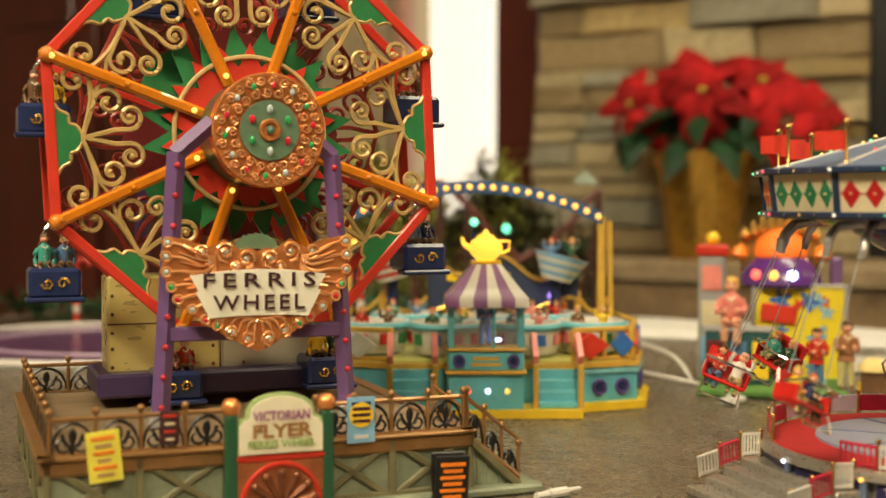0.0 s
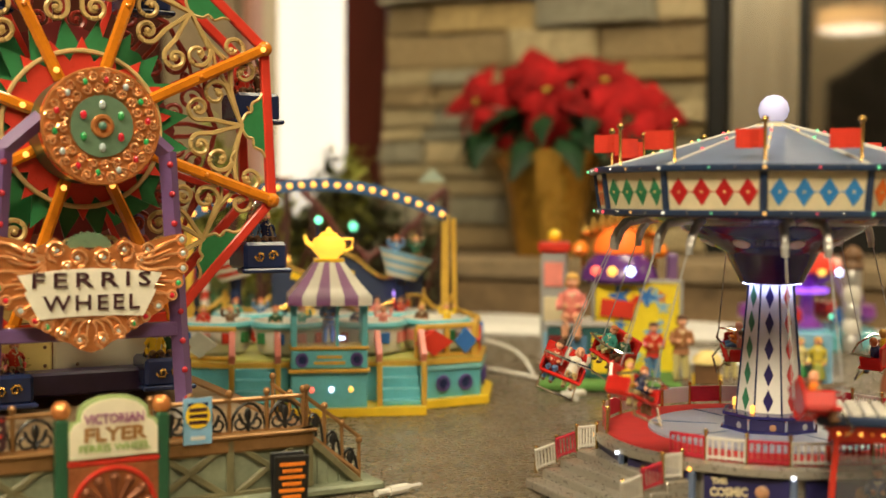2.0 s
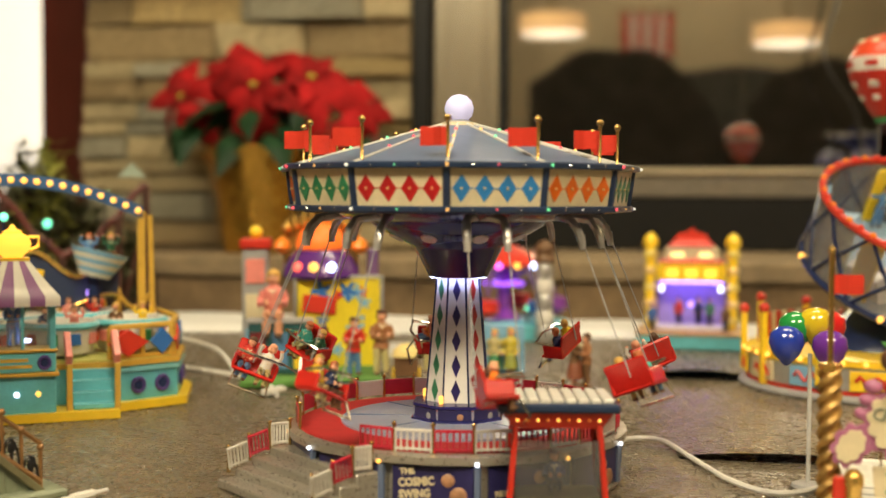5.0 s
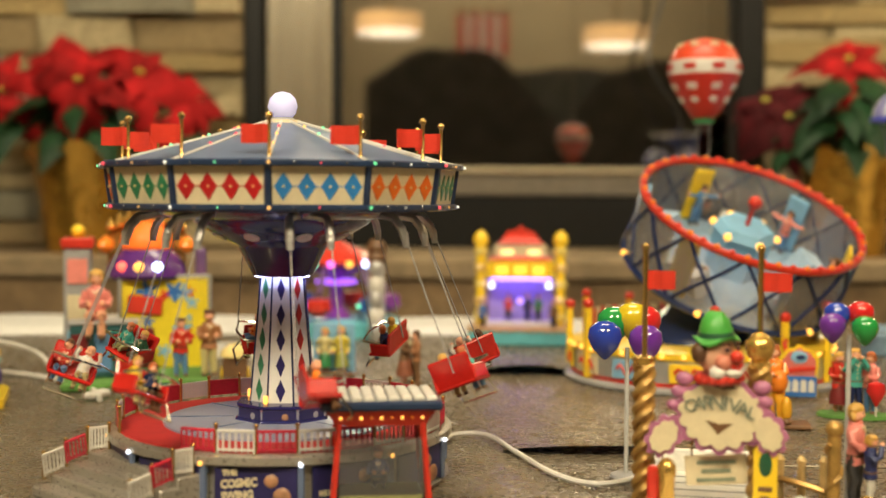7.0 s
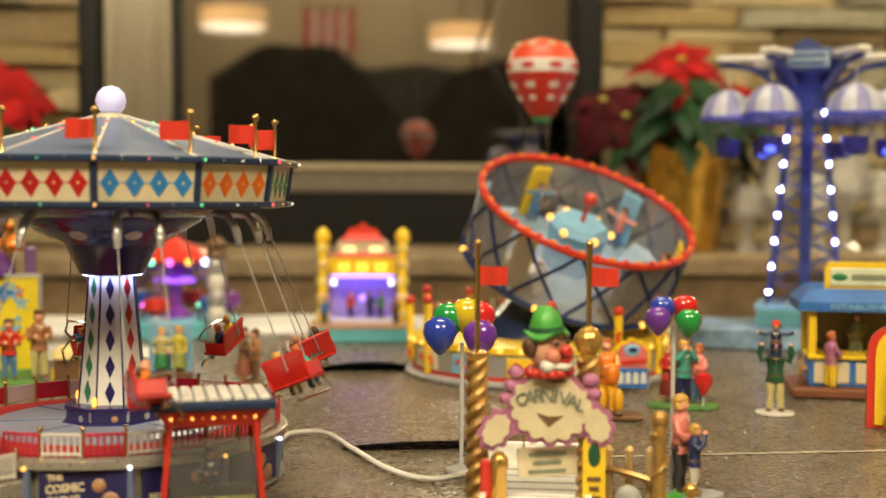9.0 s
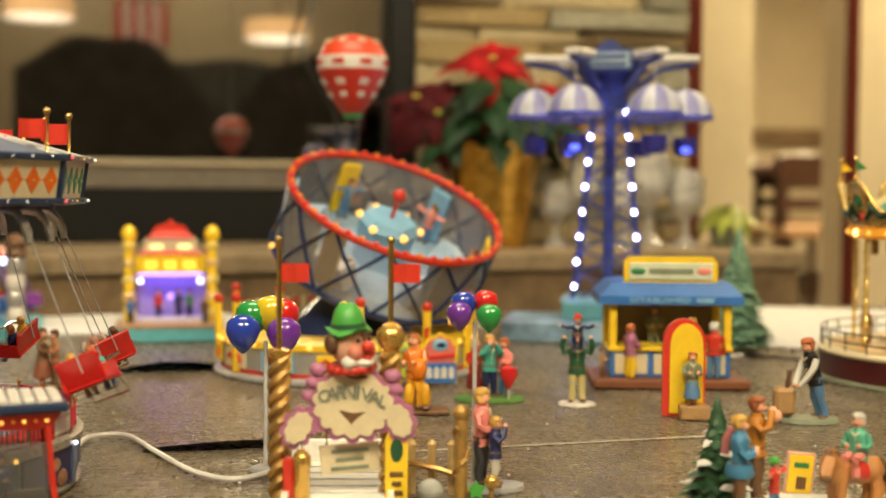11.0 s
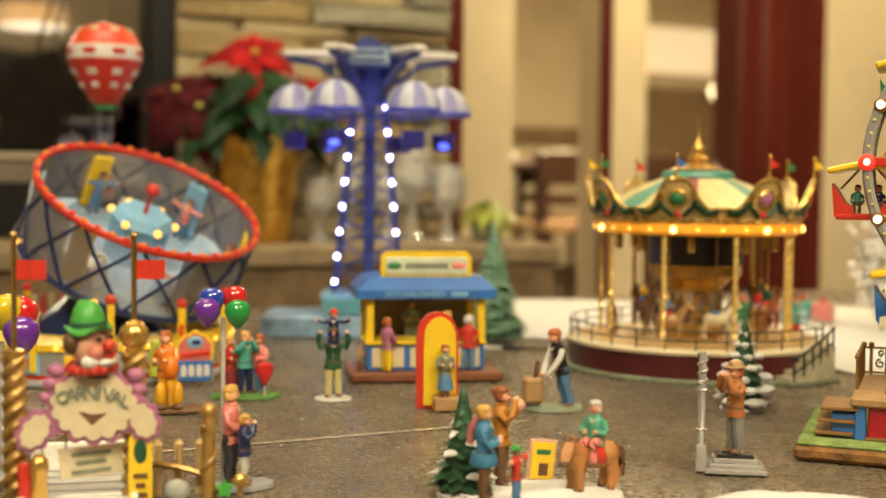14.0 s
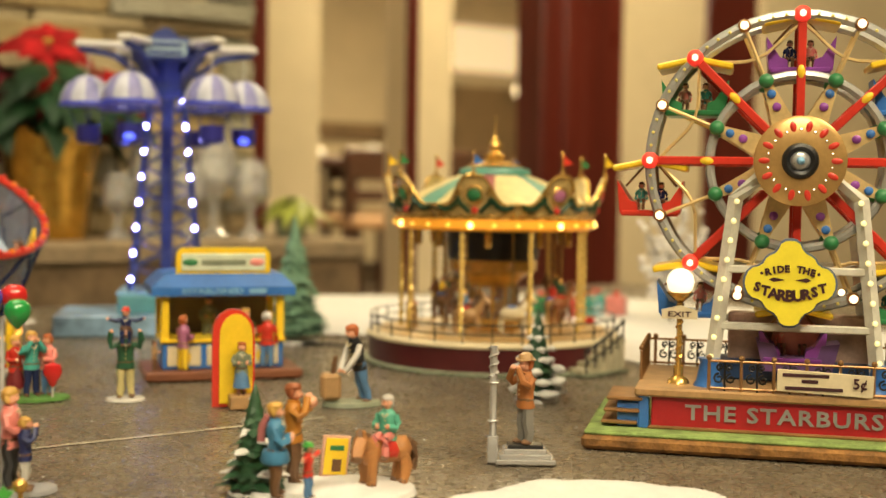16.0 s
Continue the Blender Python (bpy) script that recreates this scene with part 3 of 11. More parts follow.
for x in (-0.094, -0.052, -0.018, 0.006, 0.066):
    for z in (0.074, 0.088, 0.100, 0.114, 0.128):
        part("screw", Mesh(BROWN).ball((x, 0.0195, z), 0.0014, 6), housing)
for x, z, w, h in ((-0.055, 0.1065, 0.085, 0.0012), (-0.0125, 0.103, 0.0012, 0.078)):
    part("seam", Mesh(BROWN).box((x, 0.0197, z), (w, 0.0008, h), bevel=0.0002), housing)
part("housing_plinth", Mesh(mat("dark_purple_paint", (0.05, 0.03, 0.09), 0.4)).box((-0.012, 0.038, 0.062), (0.19, 0.075, 0.018)), ferris, "dark purple plinth")

# wheel
AXIS = 0.250
SPIN = -3
wheel_m = pose(0, 0, AXIS)
R = 0.1525
amber = mat("amber_plastic", (0.64, 0.20, 0.012), 0.15, vary=0.15, coat=0.6)
verts8 = [(R * math.cos(math.radians(22.5 + 45 * i - SPIN)), R * math.sin(math.radians(22.5 + 45 * i - SPIN))) for i in range(8)]
axle = part("axle", Mesh(BRASS).cyl((0, 0.07, 0), (0, -0.06, 0), 0.010, n=14), ferris, "brass axle", wheel_m)
for y, nm in ((-0.03, "front_rim"), (0.03, "back_rim")):
    for i in range(8):
        a, b = verts8[i], verts8[(i + 1) % 8]
        c = ((a[0] + b[0]) / 2, y, (a[1] + b[1]) / 2)
        part(nm, Mesh(BRIGHT_RED if y < 0 else RED).box((0, 0, 0), (math.dist(a, b), 0.006, 0.0075), bevel=0.001), ferris, "red rim bar", pose(c[0], c[1], c[2] + AXIS, 0, -math.degrees(math.atan2(b[1] - a[1], b[0] - a[0])), 0))
for i in range(8):
    part("rim_tie", Mesh(RED).cyl((verts8[i][0], -0.03, verts8[i][1]), (verts8[i][0], 0.03, verts8[i][1]), 0.0025, n=6), ferris, "", wheel_m)
for k in range(8):
    # the spokes carry bulbs; they run to the corners
    a = math.degrees(math.atan2(verts8[k][1], verts8[k][0]))
    sp = Mesh(amber).box((0.095, 0, 0), (0.117, 0.007, 0.0085), bevel=0.002)
    sp.ball((0.152, 0, 0), 0.006, 8)
    spoke = part("spoke", sp, ferris, "amber plastic spoke", pose(0, -0.034, AXIS, 0, -a, 0))
    for r in (0.045, 0.095, 0.149):
        part("bulb", Mesh(LED_WARM if r < 0.05 or (k % 3 == 0 and r > 0.1) else amber).ball((r, -0.0040, 0), 0.0022, 8), spoke, "small lit bulb")
    part("spoke", Mesh(RED).box((0.08, 0, 0), (0.145, 0.004, 0.005)), ferris, "red rear spoke", pose(0, 0.03, AXIS, 0, -a, 0))
for rad, n, z, col, nm in ((0.080, 20, -0.0255, GREEN, "green_star"), (0.066, 18, -0.029, BRIGHT_RED, "red_star")):
    poly = [((rad if i % 2 else rad * 0.74) * math.cos(math.tau * i / (2 * n)), (rad if i % 2 else rad * 0.74) * math.sin(math.tau * i / (2 * n))) for i in range(2 * n)]
    part(nm, Mesh(col).slab(poly, 0, 0.002, m=UP), ferris, "", pose(0, z, AXIS))
part("inner_ring", Mesh(PALE_GOLD).ring(0.056, 0.0018, 40, 6, m=UP), ferris, "pale gold ring", pose(0, -0.032, AXIS))
# scroll tracery, one panel in each of the eight openings, front and back
scroll = mat("cream_scroll_paint", (0.53, 0.37, 0.145), 0.45, 0.15, vary=0.15)
tr = Mesh(scroll)


def curl(stem, centre, r, a0, hand, s, thick=0.0020):
    """A stem that runs into a spiral, mirrored by s."""
    pts = [(x, 0, s * z) for x, z in stem] + [(centre[0] + r * p[0], 0, s * (centre[1] + r * p[1])) for p in spiral(1.3, 14, 1, 0.24, math.radians(a0), hand)]
    tr.tube(smooth_path(pts, 2), thick, 5, taper=0.85)
    tr.ball((centre[0] + r * 0.2 * math.cos(math.radians(a0)), 0, s * centre[1]), thick * 1.25, 6)


for s in (-1, 1):
    curl([(0.120, 0.0), (0.116, 0.011)], (0.1005, 0.0245), 0.0105, 0, 1, s)
    curl([(0.120, 0.0), (0.107, 0.0025), (0.097, 0.0050)], (0.0865, 0.0140), 0.0090, -90, -1, s)
    curl([(0.1165, 0.010), (0.1125, 0.026)], (0.1235, 0.0405), 0.0105, 180, -1, s)
    curl([(0.1125, 0.028), (0.106, 0.037)], (0.0985, 0.0385), 0.0050, 30, 1, s, 0.0015)
tr = tr.data("scrollwork")
lobed = [(0.1185, 0), (0.1235, 0.0085), (0.1280, 0.0100), (0.1290, 0.0165), (0.1345, 0.0195), (0.1385, 0.0255)]
leaf = Mesh(GREEN).slab(lobed + [(x, -z) for x, z in lobed[:0:-1]], -0.0008, 0.0008, m=UP)
for s in (-1, 1):
    leaf.tube(smooth_path([(x, 0, s * z) for x, z in lobed], 3), 0.0015, 5, scroll)
leaf = leaf.data("rim_leaf")
dark_scroll = mat("red_scroll_paint", (0.30, 0.03, 0.02), 0.45)
for i in range(8):
    part("scrollwork", tr, ferris, "cream scrolled tracery", pose(0, -0.031, AXIS, 0, 45 * i + SPIN, 0))
    part("rim_leaf", leaf, ferris, "green leaf panel edged in cream", pose(0, -0.031, AXIS, 0, 45 * i + SPIN, 0))
    b = part("scrollwork", tr.copy(), ferris, "red rear tracery", pose(0, 0.031, AXIS, 0, 45 * i + SPIN, 0))
    b.data.materials[0] = dark_scroll
    part("rear_panel", Mesh(GREEN if i % 2 else DARK_RED).slab([(0.03, -0.012), (0.075, -0.028), (0.085, 0), (0.075, 0.028), (0.03, 0.012)], -0.001, 0.001, m=UP), ferris, "painted rear panel", pose(0, 0.029, AXIS, 0, 45 * i + SPIN, 0))
# jewelled hub
COPPER_LIGHT = mat("bright_copper_edge", (0.95, 0.48, 0.22), 0.22, 0.6, vary=0.1)
hub = part("hub", Mesh(COPPER).lathe([(0.036, 0), (0.040, 0.002), (0.040, 0.012), (0.038, 0.014), (0.034, 0.0135), (0.022, 0.0125)], 40, m=UP), ferris, "round copper hub with jewels", pose(0, -0.076, AXIS - 0.001))
part("hub_drum", Mesh(DARK_GREEN).lathe([(0.0385, 0), (0.0385, 0.044)], 40, m=UP), hub, "dark green drum", pose(0, 0.044, 0))
part("hub_face", Mesh(mat("grey_green_enamel", (0.12, 0.20, 0.13), 0.35)).lathe([(0.021, 0), (0.021, 0.0022)], 28, m=UP), hub, "grey-green enamel disc", pose(0, -0.0125, 0))
part("hub_rosette", Mesh(COPPER).ring(0.0062, 0.0018, 20, 6, m=UP).lathe([((0.009 if i % 2 else 0.006), -0.001) for i in range(1)] + [(0.008, 0.0)], 14, m=UP).ball((0, -0.001, 0), 0.003, 8, mat("teal_jewel", (0.08, 0.2, 0.16), 0.1)), hub, "copper rosette", pose(0, -0.0155, 0))
JEWELS = [mat("ruby_jewel", (0.6, 0.02, 0.04), 0.08, coat=1), mat("green_jewel", (0.03, 0.35, 0.10), 0.08, coat=1), mat("clear_jewel", (0.45, 0.55, 0.58), 0.06, coat=1)]
for i in range(14):
    a = math.tau * (i + 0.3) / 14
    part("jewel", Mesh(JEWELS[i % 3]).ball((0.0315 * math.cos(a), -0.0145, 0.0315 * math.sin(a)), 0.0020, 8, sz=1.25, sy=0.7), hub, "oval glass jewel")
for i in range(6):
    a = math.tau * i / 6 + math.pi / 2
    part("jewel", Mesh(JEWELS[(2, 0, 1)[i % 3]]).ball((0.0145 * math.cos(a), -0.0155, 0.0145 * math.sin(a)), 0.0023, 8, sz=1.4, sy=0.7), hub, "oval glass jewel")
for n, q, rr in ((26, 0.0345, 0.0037), (20, 0.0262, 0.0038)):
    for i in range(n):
        a = math.tau * (i + 0.25) / n
        me = Mesh(COPPER_LIGHT)
        me.tube([(q * math.cos(a) + rr * p[0], -0.0143, q * math.sin(a) + rr * p[1]) for p in spiral(1.4, 10, 1, 0.2, a + 2.0 * (i % 2), 1 if i % 2 else -1)], 0.0010, 5)
        part("hub_curl", me, hub)
part("hub_bead_ring", Mesh(COPPER).ring(0.0385, 0.0016, 48, 6, m=UP), hub, "", pose(0, -0.013, 0))

# FERRIS WHEEL sign on copper wings
SIGN_Y, SIGN_Z = -0.093, 0.137
half = [(0.0, 0.028), (0.006, 0.031), (0.012, 0.029), (0.017, 0.033), (0.023, 0.037), (0.029, 0.033), (0.034, 0.031), (0.040, 0.034), (0.050, 0.037), (0.061, 0.039), (0.0655, 0.036), (0.064, 0.031), (0.0665, 0.026), (0.0645, 0.021), (0.0665, 0.015), (0.063, 0.010), (0.0625, 0.004), (0.058, 0.000), (0.057, -0.006), (0.050, -0.010), (0.046, -0.015), (0.040, -0.0175), (0.035, -0.0225), (0.029, -0.0245), (0.023, -0.030), (0.014, -0.0335), (0.008, -0.038)]
wing = [(0.0, -0.0405)] + half[:0:-1] + [half[0]] + [(-x, z) for x, z in half[1:]]
sign = part("name_sign", Mesh(COPPER).slab(wing[::-1], 0, 0.005, m=UP), ferris, "copper winged sign with cream name plate", pose(LX - 0.002, SIGN_Y, SIGN_Z) @ Matrix.Scale(1.0, 4))
lobes = [(0.0620, 0.0350), (0.0630, 0.0255), (0.0628, 0.0150), (0.0595, 0.0050), (0.0550, -0.0035), (0.0455, -0.0105), (0.0365, -0.0175), (0.0285, -0.0220)]
for s in (-1, 1):
    for j, (x, z) in enumerate(lobes):
        # a ridge runs in from every lobe, and the lobe holds a jewel in a round setting
        k = 0.62 if j < 4 else 0.80
        part("feather_ridge", Mesh(COPPER_LIGHT).tube(smooth_path([(s * x, -0.0052, z), (s * (x * 0.82), -0.0058, z * 0.86 + 0.0025), (s * x * k, -0.0052, z * 0.70 + 0.002)], 4), 0.0015, 5, taper=0.4), sign, "raised copper ridge")
        part("jewel_setting", Mesh(COPPER_LIGHT).ring(0.0029, 0.0011, 14, 5, m=pose(s * x, -0.0056, z) @ UP), sign)
        part("jewel", Mesh(JEWELS[(2, 2, 2, 1, 0, 2, 0, 1)[j]]).ball((s * x, -0.0060, z), 0.0020, 7, sy=0.6), sign, "small glass jewel")
    for j in range(7):
        # flowing feathers that fan out over the wing
        z0 = 0.0335 - 0.0062 * j
        part("feather", Mesh(COPPER_LIGHT).tube(smooth_path([(s * 0.030, -0.0052, 0.0245 - 0.0012 * j), (s * (0.041 - 0.0012 * j), -0.0064, 0.0270 - 0.0040 * j), (s * (0.0560 - 0.0013 * j), -0.0056, z0 + 0.001)], 4), 0.0013, 5, taper=0.6), sign, "raised copper feather")
    for x, z in ((0.004, -0.0300), (0.010, -0.0275), (0.0155, -0.0245), (0.0215, -0.0215)):
        part("acanthus_leaf", Mesh(COPPER_LIGHT).tube(smooth_path([(s * 0.001, -0.0052, -0.0185), (s * x * 0.7, -0.0066, z * 0.78), (s * x, -0.0054, z - 0.0055)], 4), 0.0016, 5, taper=0.5), sign, "raised copper leaf")
    for x, z, r, hand in ((0.0225, 0.0285, 0.0074, 1), (0.0085, 0.0235, 0.0066, -1), (0.0385, 0.0285, 0.0052, 1), (0.0335, 0.0215, 0.0036, -1), (0.0155, 0.0185, 0.0034, 1), (0.0075, -0.0315, 0.0056, -1), (0.0185, -0.0265, 0.0050, 1), (0.0285, -0.0205, 0.0040, -1)):
        part("copper_curl", Mesh(COPPER_LIGHT).tube([(s * (x + r * p[0]), -0.0058, z + r * p[1]) for p in spiral(1.5, 14, 1, 0.2, math.radians(-90), hand)], 0.0013, 5), sign, "raised copper curl")
        part("jewel", Mesh(JEWELS[2]).ball((s * x, -0.0058, z), 0.0017, 6, sy=0.6), sign, "small glass jewel")
crown = [(0.016 * math.cos(math.pi * q / 22) * (1 if q % 2 else 0.93), 0.030 + 0.011 * math.sin(math.pi * q / 22) * (1 if q % 2 else 0.9)) for q in range(23)]
part("crown_gear", Mesh(mat("grey_green_enamel", (0.12, 0.20, 0.13), 0.35)).slab(crown, 0, 0.004, m=UP), sign, "grey-green toothed crest", pose(0, 0.004, 0))
plate = [(-0.0475, 0.0125), (-0.0415, 0.0020), (-0.0435, 0.0010), (-0.0345, -0.0165), (-0.017, -0.0155), (0.0, -0.0152), (0.017, -0.0155), (0.0345, -0.0165), (0.0435, 0.0010), (0.0415, 0.0020), (0.0475, 0.0125), (0.024, 0.0155), (0.0, 0.0165), (-0.024, 0.0155)]
NAME_WHITE = mat("name_plate_white", (0.80, 0.77, 0.66), 0.45, vary=0.06)
plate = part("name_plate", Mesh(NAME_WHITE).slab(plate, 0, 0.002, m=UP), sign, "cream name plate", pose(0, -0.0062, 0))
INK = mat("dark_maroon_ink", (0.05, 0.015, 0.02), 0.5)
part("lettering", text_mesh("FERRIS", 0.0140, 0.0006, INK, 0.0001, 0.078, 1.4), plate, "dark spaced lettering", pose(0, -0.0028, 0.0085))
part("lettering", text_mesh("WHEEL", 0.0145, 0.0006, INK, 0.0001, 0.064, 1.25), plate, "dark spaced lettering", pose(0, -0.0028, -0.0068))
part("sign_bracket", Mesh(PURPLE).box((0, 0.007, -0.01), (0.02, 0.012, 0.02)), sign)

# gondolas
gm = Mesh(NAVY)
gm.box((0, 0, -0.034), (0.028, 0.030, 0.017), bevel=0.002)
gm.box((0, -0.012, -0.043), (0.032, 0.012, 0.003), bevel=0.001)
gm = gm.data("gondola")
hang = Mesh(CHROME)
for s in (-1, 1):
    hang.tube([(s * 0.011, 0, -0.026), (s * 0.004, 0, -0.004), (0, 0, 0)], 0.0011, 5)
hang = hang.data("hanger")
orn = Mesh(GOLD)
for s in (-1, 1):
    orn.tube([(s * (0.004 + 0.0035 * p[0]), -0.0155, -0.034 + 0.0035 * p[1]) for p in spiral(1.2, 8, 1, 0.2, 0, s)], 0.0008, 4)
orn = orn.data("gold_scroll")
COATS = [RED, DARK_GREEN, NAVY, BROWN, TEAL, PINK, YELLOW, DENIM]
for i in range(8):
    x, z = verts8[i][0] * 1.0, verts8[i][1]
    g = part("gondola", gm, ferris, "navy gondola with gold scroll", pose(x, 0, z + AXIS) @ Matrix.Scale(1.28, 4))
    part("hanger", hang, g)
    part("gold_scroll", orn, g)
    dm = Mesh(COATS[i])
    doll(dm, 0.042, COATS[i], BROWN, HAIR_BROWN, seated=True, m=pose(-0.006, -0.002, 0.0))
    doll(dm, 0.040, COATS[(i + 3) % 8], BROWN, HAIR_BLOND, seated=True, m=pose(0.008, 0.002, 0.0))
    solid("doll", dm, "small painted seated doll in a gondola", "doll", FW @ pose(x, 0, z + AXIS - 0.033), group="gondola dolls")

# ticket gate with the ride's name
GATE_Y = Y0 - 0.012
gate = part("name_gate", Mesh(SAGE).box((-0.0165, GATE_Y, 0.02), (0.062, 0.012, 0.04), bevel=0.0015), ferris, "arched gate board with posts")
arch = [(-0.027, 0.030), (-0.027, 0.052), (-0.024, 0.058), (-0.02, 0.060)] + [(0.02 * math.cos(math.pi - math.pi * i / 8), 0.064 + 0.014 * math.sin(math.pi * i / 8)) for i in range(9)] + [(0.02, 0.060), (0.024, 0.058), (0.027, 0.052), (0.027, 0.030)]
arch = [(x * 1.09, 0.0425 + (z - 0.030) * 0.80) for x, z in arch]
part("board_edge", Mesh(mat("light_green_paint", (0.34, 0.46, 0.20), 0.45)).slab(arch[::-1], 0, 0.004, m=UP), gate, "light green board edge", pose(-0.0165, GATE_Y - 0.004, 0))
part("board", Mesh(mat("board_white", (0.76, 0.71, 0.56), 0.45, vary=0.05)).slab([(x * 0.90, 0.0425 + (z - 0.0425) * 0.92) for x, z in arch][::-1], 0, 0.002, m=UP), gate, "cream arched board", pose(-0.0165, GATE_Y - 0.0082, 0.0012))
part("lettering", text_mesh("VICTORIAN", 0.0085, 0.0003, mat("plum_ink", (0.30, 0.07, 0.22), 0.5), 0.0001, 0.036), gate, "", pose(-0.0165, GATE_Y - 0.0108, 0.0668))
part("lettering", text_mesh("FLYER", 0.0115, 0.0003, mat("bronze_ink", (0.33, 0.17, 0.06), 0.5), 0.0004, 0.038), gate, "", pose(-0.0165, GATE_Y - 0.0108, 0.0572))
part("lettering", text_mesh("FERRIS WHEEL", 0.0062, 0.0003, mat("lime_ink", (0.26, 0.42, 0.10), 0.5), 0.0001, 0.043), gate, "", pose(-0.0165, GATE_Y - 0.0108, 0.0492))
part("red_band", Mesh(RED).box((-0.0165, GATE_Y - 0.006, 0.0405), (0.058, 0.006, 0.004), bevel=0.001), gate)
part("sunburst_panel", Mesh(mat("copper_brown_panel", (0.36, 0.12, 0.045), 0.4, 0.3, vary=0.25)).box((-0.0165, GATE_Y - 0.006, 0.0195), (0.056, 0.005, 0.038), bevel=0.001), gate, "copper-brown sunburst panel")
part("red_arc", Mesh(RED).ring(0.0245, 0.0016, 20, 6, m=pose(-0.0165, GATE_Y - 0.0088, 0.012) @ UP, arc=0.5), gate, "red arc over the sunburst")
for i in range(7):
    a = math.pi * (i + 0.5) / 7
    me = Mesh(mat("dark_copper_ray", (0.24, 0.085, 0.04), 0.35, 0.4))
    me.tube([(0.006 * math.cos(a), 0, 0.006 * math.sin(a)), (0.02 * math.cos(a), 0, 0.019 * math.sin(a))], 0.0015, 5, taper=1.7)
    me.ball((0.0215 * math.cos(a), 0, 0.0205 * math.sin(a)), 0.0032, 7)
    part("sun_ray", me, gate, "dark copper sunburst ray", pose(-0.0165, GATE_Y - 0.0095, 0.010))
for s in (-1, 1):
    gp = part("gate_post", Mesh(DARK_GREEN).box((-0.0165 + s * 0.0305, GATE_Y - 0.004, 0.034), (0.008, 0.010, 0.068), bevel=0.0015), gate, "dark green gate post")
    part("finial", Mesh(COPPER).ball((-0.0165 + s * 0.0305, GATE_Y - 0.004, 0.0725), 0.0062, 12), gp, "copper ball finial")
    part("plinth_block", Mesh(COPPER).box((-0.0165 + s * 0.0305, GATE_Y - 0.005, 0.005), (0.014, 0.014, 0.010), bevel=0.001), gp)


def poster(x, z, w, h, paper, ink, m, bars=5, tilt=0):
    p = part("poster", Mesh(paper).box((0, 0, 0), (w, 0.001, h), bevel=0.0002), ferris, "small printed poster", m @ pose(x, -0.003, z, 0, tilt, 0))
    for i in range(bars):
        part("print_bar", Mesh(ink[i % len(ink)]).box((0, -0.0008, h * (0.36 - 0.72 * i / max(bars - 1, 1))), (w * (0.7, 0.5, 0.62, 0.4)[i % 4], 0.0004, h * 0.075), bevel=0.0001), p)
    return p


front = pose(0, Y0 - 0.004, 0)
pale_yellow = mat("pale_yellow_paper", (0.75, 0.68, 0.08), 0.6)
poster(-0.122, 0.046, 0.020, 0.031, pale_yellow, (ORANGE, TAN), front, 6, -5)
poster(-0.083, 0.061, 0.012, 0.020, INK, (RED, CREAM), front, 4)
sky_poster = poster(0.040, 0.058, 0.019, 0.030, SKY, (NAVY, WHITE), front, 2)
part("sun_disc", Mesh(YELLOW).lathe([(0.0082, 0), (0.0082, 0.0006)], 20, m=pose(0, -0.0007, 0.0035) @ UP), sky_poster, "yellow printed disc")
for z in (0.0075, 0.0035, -0.0005):
    part("print_bar", Mesh(INK).box((0, -0.0015, z), (0.012, 0.0003, 0.0022), bevel=0.0001), sky_poster)
sandwich = thing("sandwich_board", "small black sandwich board with orange lettering", "sign", FW @ pose(0.098, Y0 - 0.022, 0, 0, 0, -6))
sb = part("panel", Mesh(BLACK).box((0, 0, 0.017), (0.023, 0.0025, 0.034), rx=8, bevel=0.0008), sandwich)
part("panel", Mesh(BLACK).box((0, 0.008, 0.017), (0.023, 0.0025, 0.034), rx=-8, bevel=0.0008), sandwich)
for i in range(6):
    part("print_bar", Mesh(ORANGE).box((0, -0.0035 + i * 0.0006, 0.028 - i * 0.0044), (0.017 - 0.004 * (i % 2), 0.0006, 0.0024), bevel=0.0001), sb)

# ---- swing ride ----
SW = pose(-0.1325, 0.965, 0) @ Matrix.Scale(0.97, 4)
swing = thing("swing_ride", "toy swing ride with striped slate roof, diamond panels and red chairs", "toy ride", SW)
START = math.radians(-86)


def around(r, i, n=12, z=0.0, a0=START):
    a = a0 + math.tau * i / n
    return (r * math.cos(a), r * math.sin(a), z)


# base
silver_base = mat("silver_grey_plastic", (0.40, 0.375, 0.33), 0.34, 0.5, vary=0.06)
base = part("base", Mesh(silver_base).lathe([(0.122, 0), (0.124, 0.003), (0.119, 0.006), (0.119, 0.030), (0.126, 0.032), (0.126, 0.037), (0.121, 0.0385)], 64), swing, "silver round base")
part("red_deck", Mesh(mat("red_deck_paint", (0.47, 0.022, 0.022), 0.75, vary=0.08)).lathe([(0.120, 0.0365), (0.119, 0.0395), (0.070, 0.040)], 64), swing, "red deck ring")
part("inner_deck", Mesh(mat("grey_blue_deck", (0.27, 0.30, 0.42), 0.4, vary=0.06)).lathe([(0.0875, 0.0375), (0.0870, 0.0415), (0.02, 0.0425)], 64), swing, "grey-blue inner disc")
for i in range(8):
    x, y, z = around(0.061, i, 8, 0.0422)
    part("deck_seam", Mesh(SLATE).box((x, y, z), (0.050, 0.0006, 0.0008), rz=math.degrees(math.atan2(y, x)), bevel=0.0001), swing)
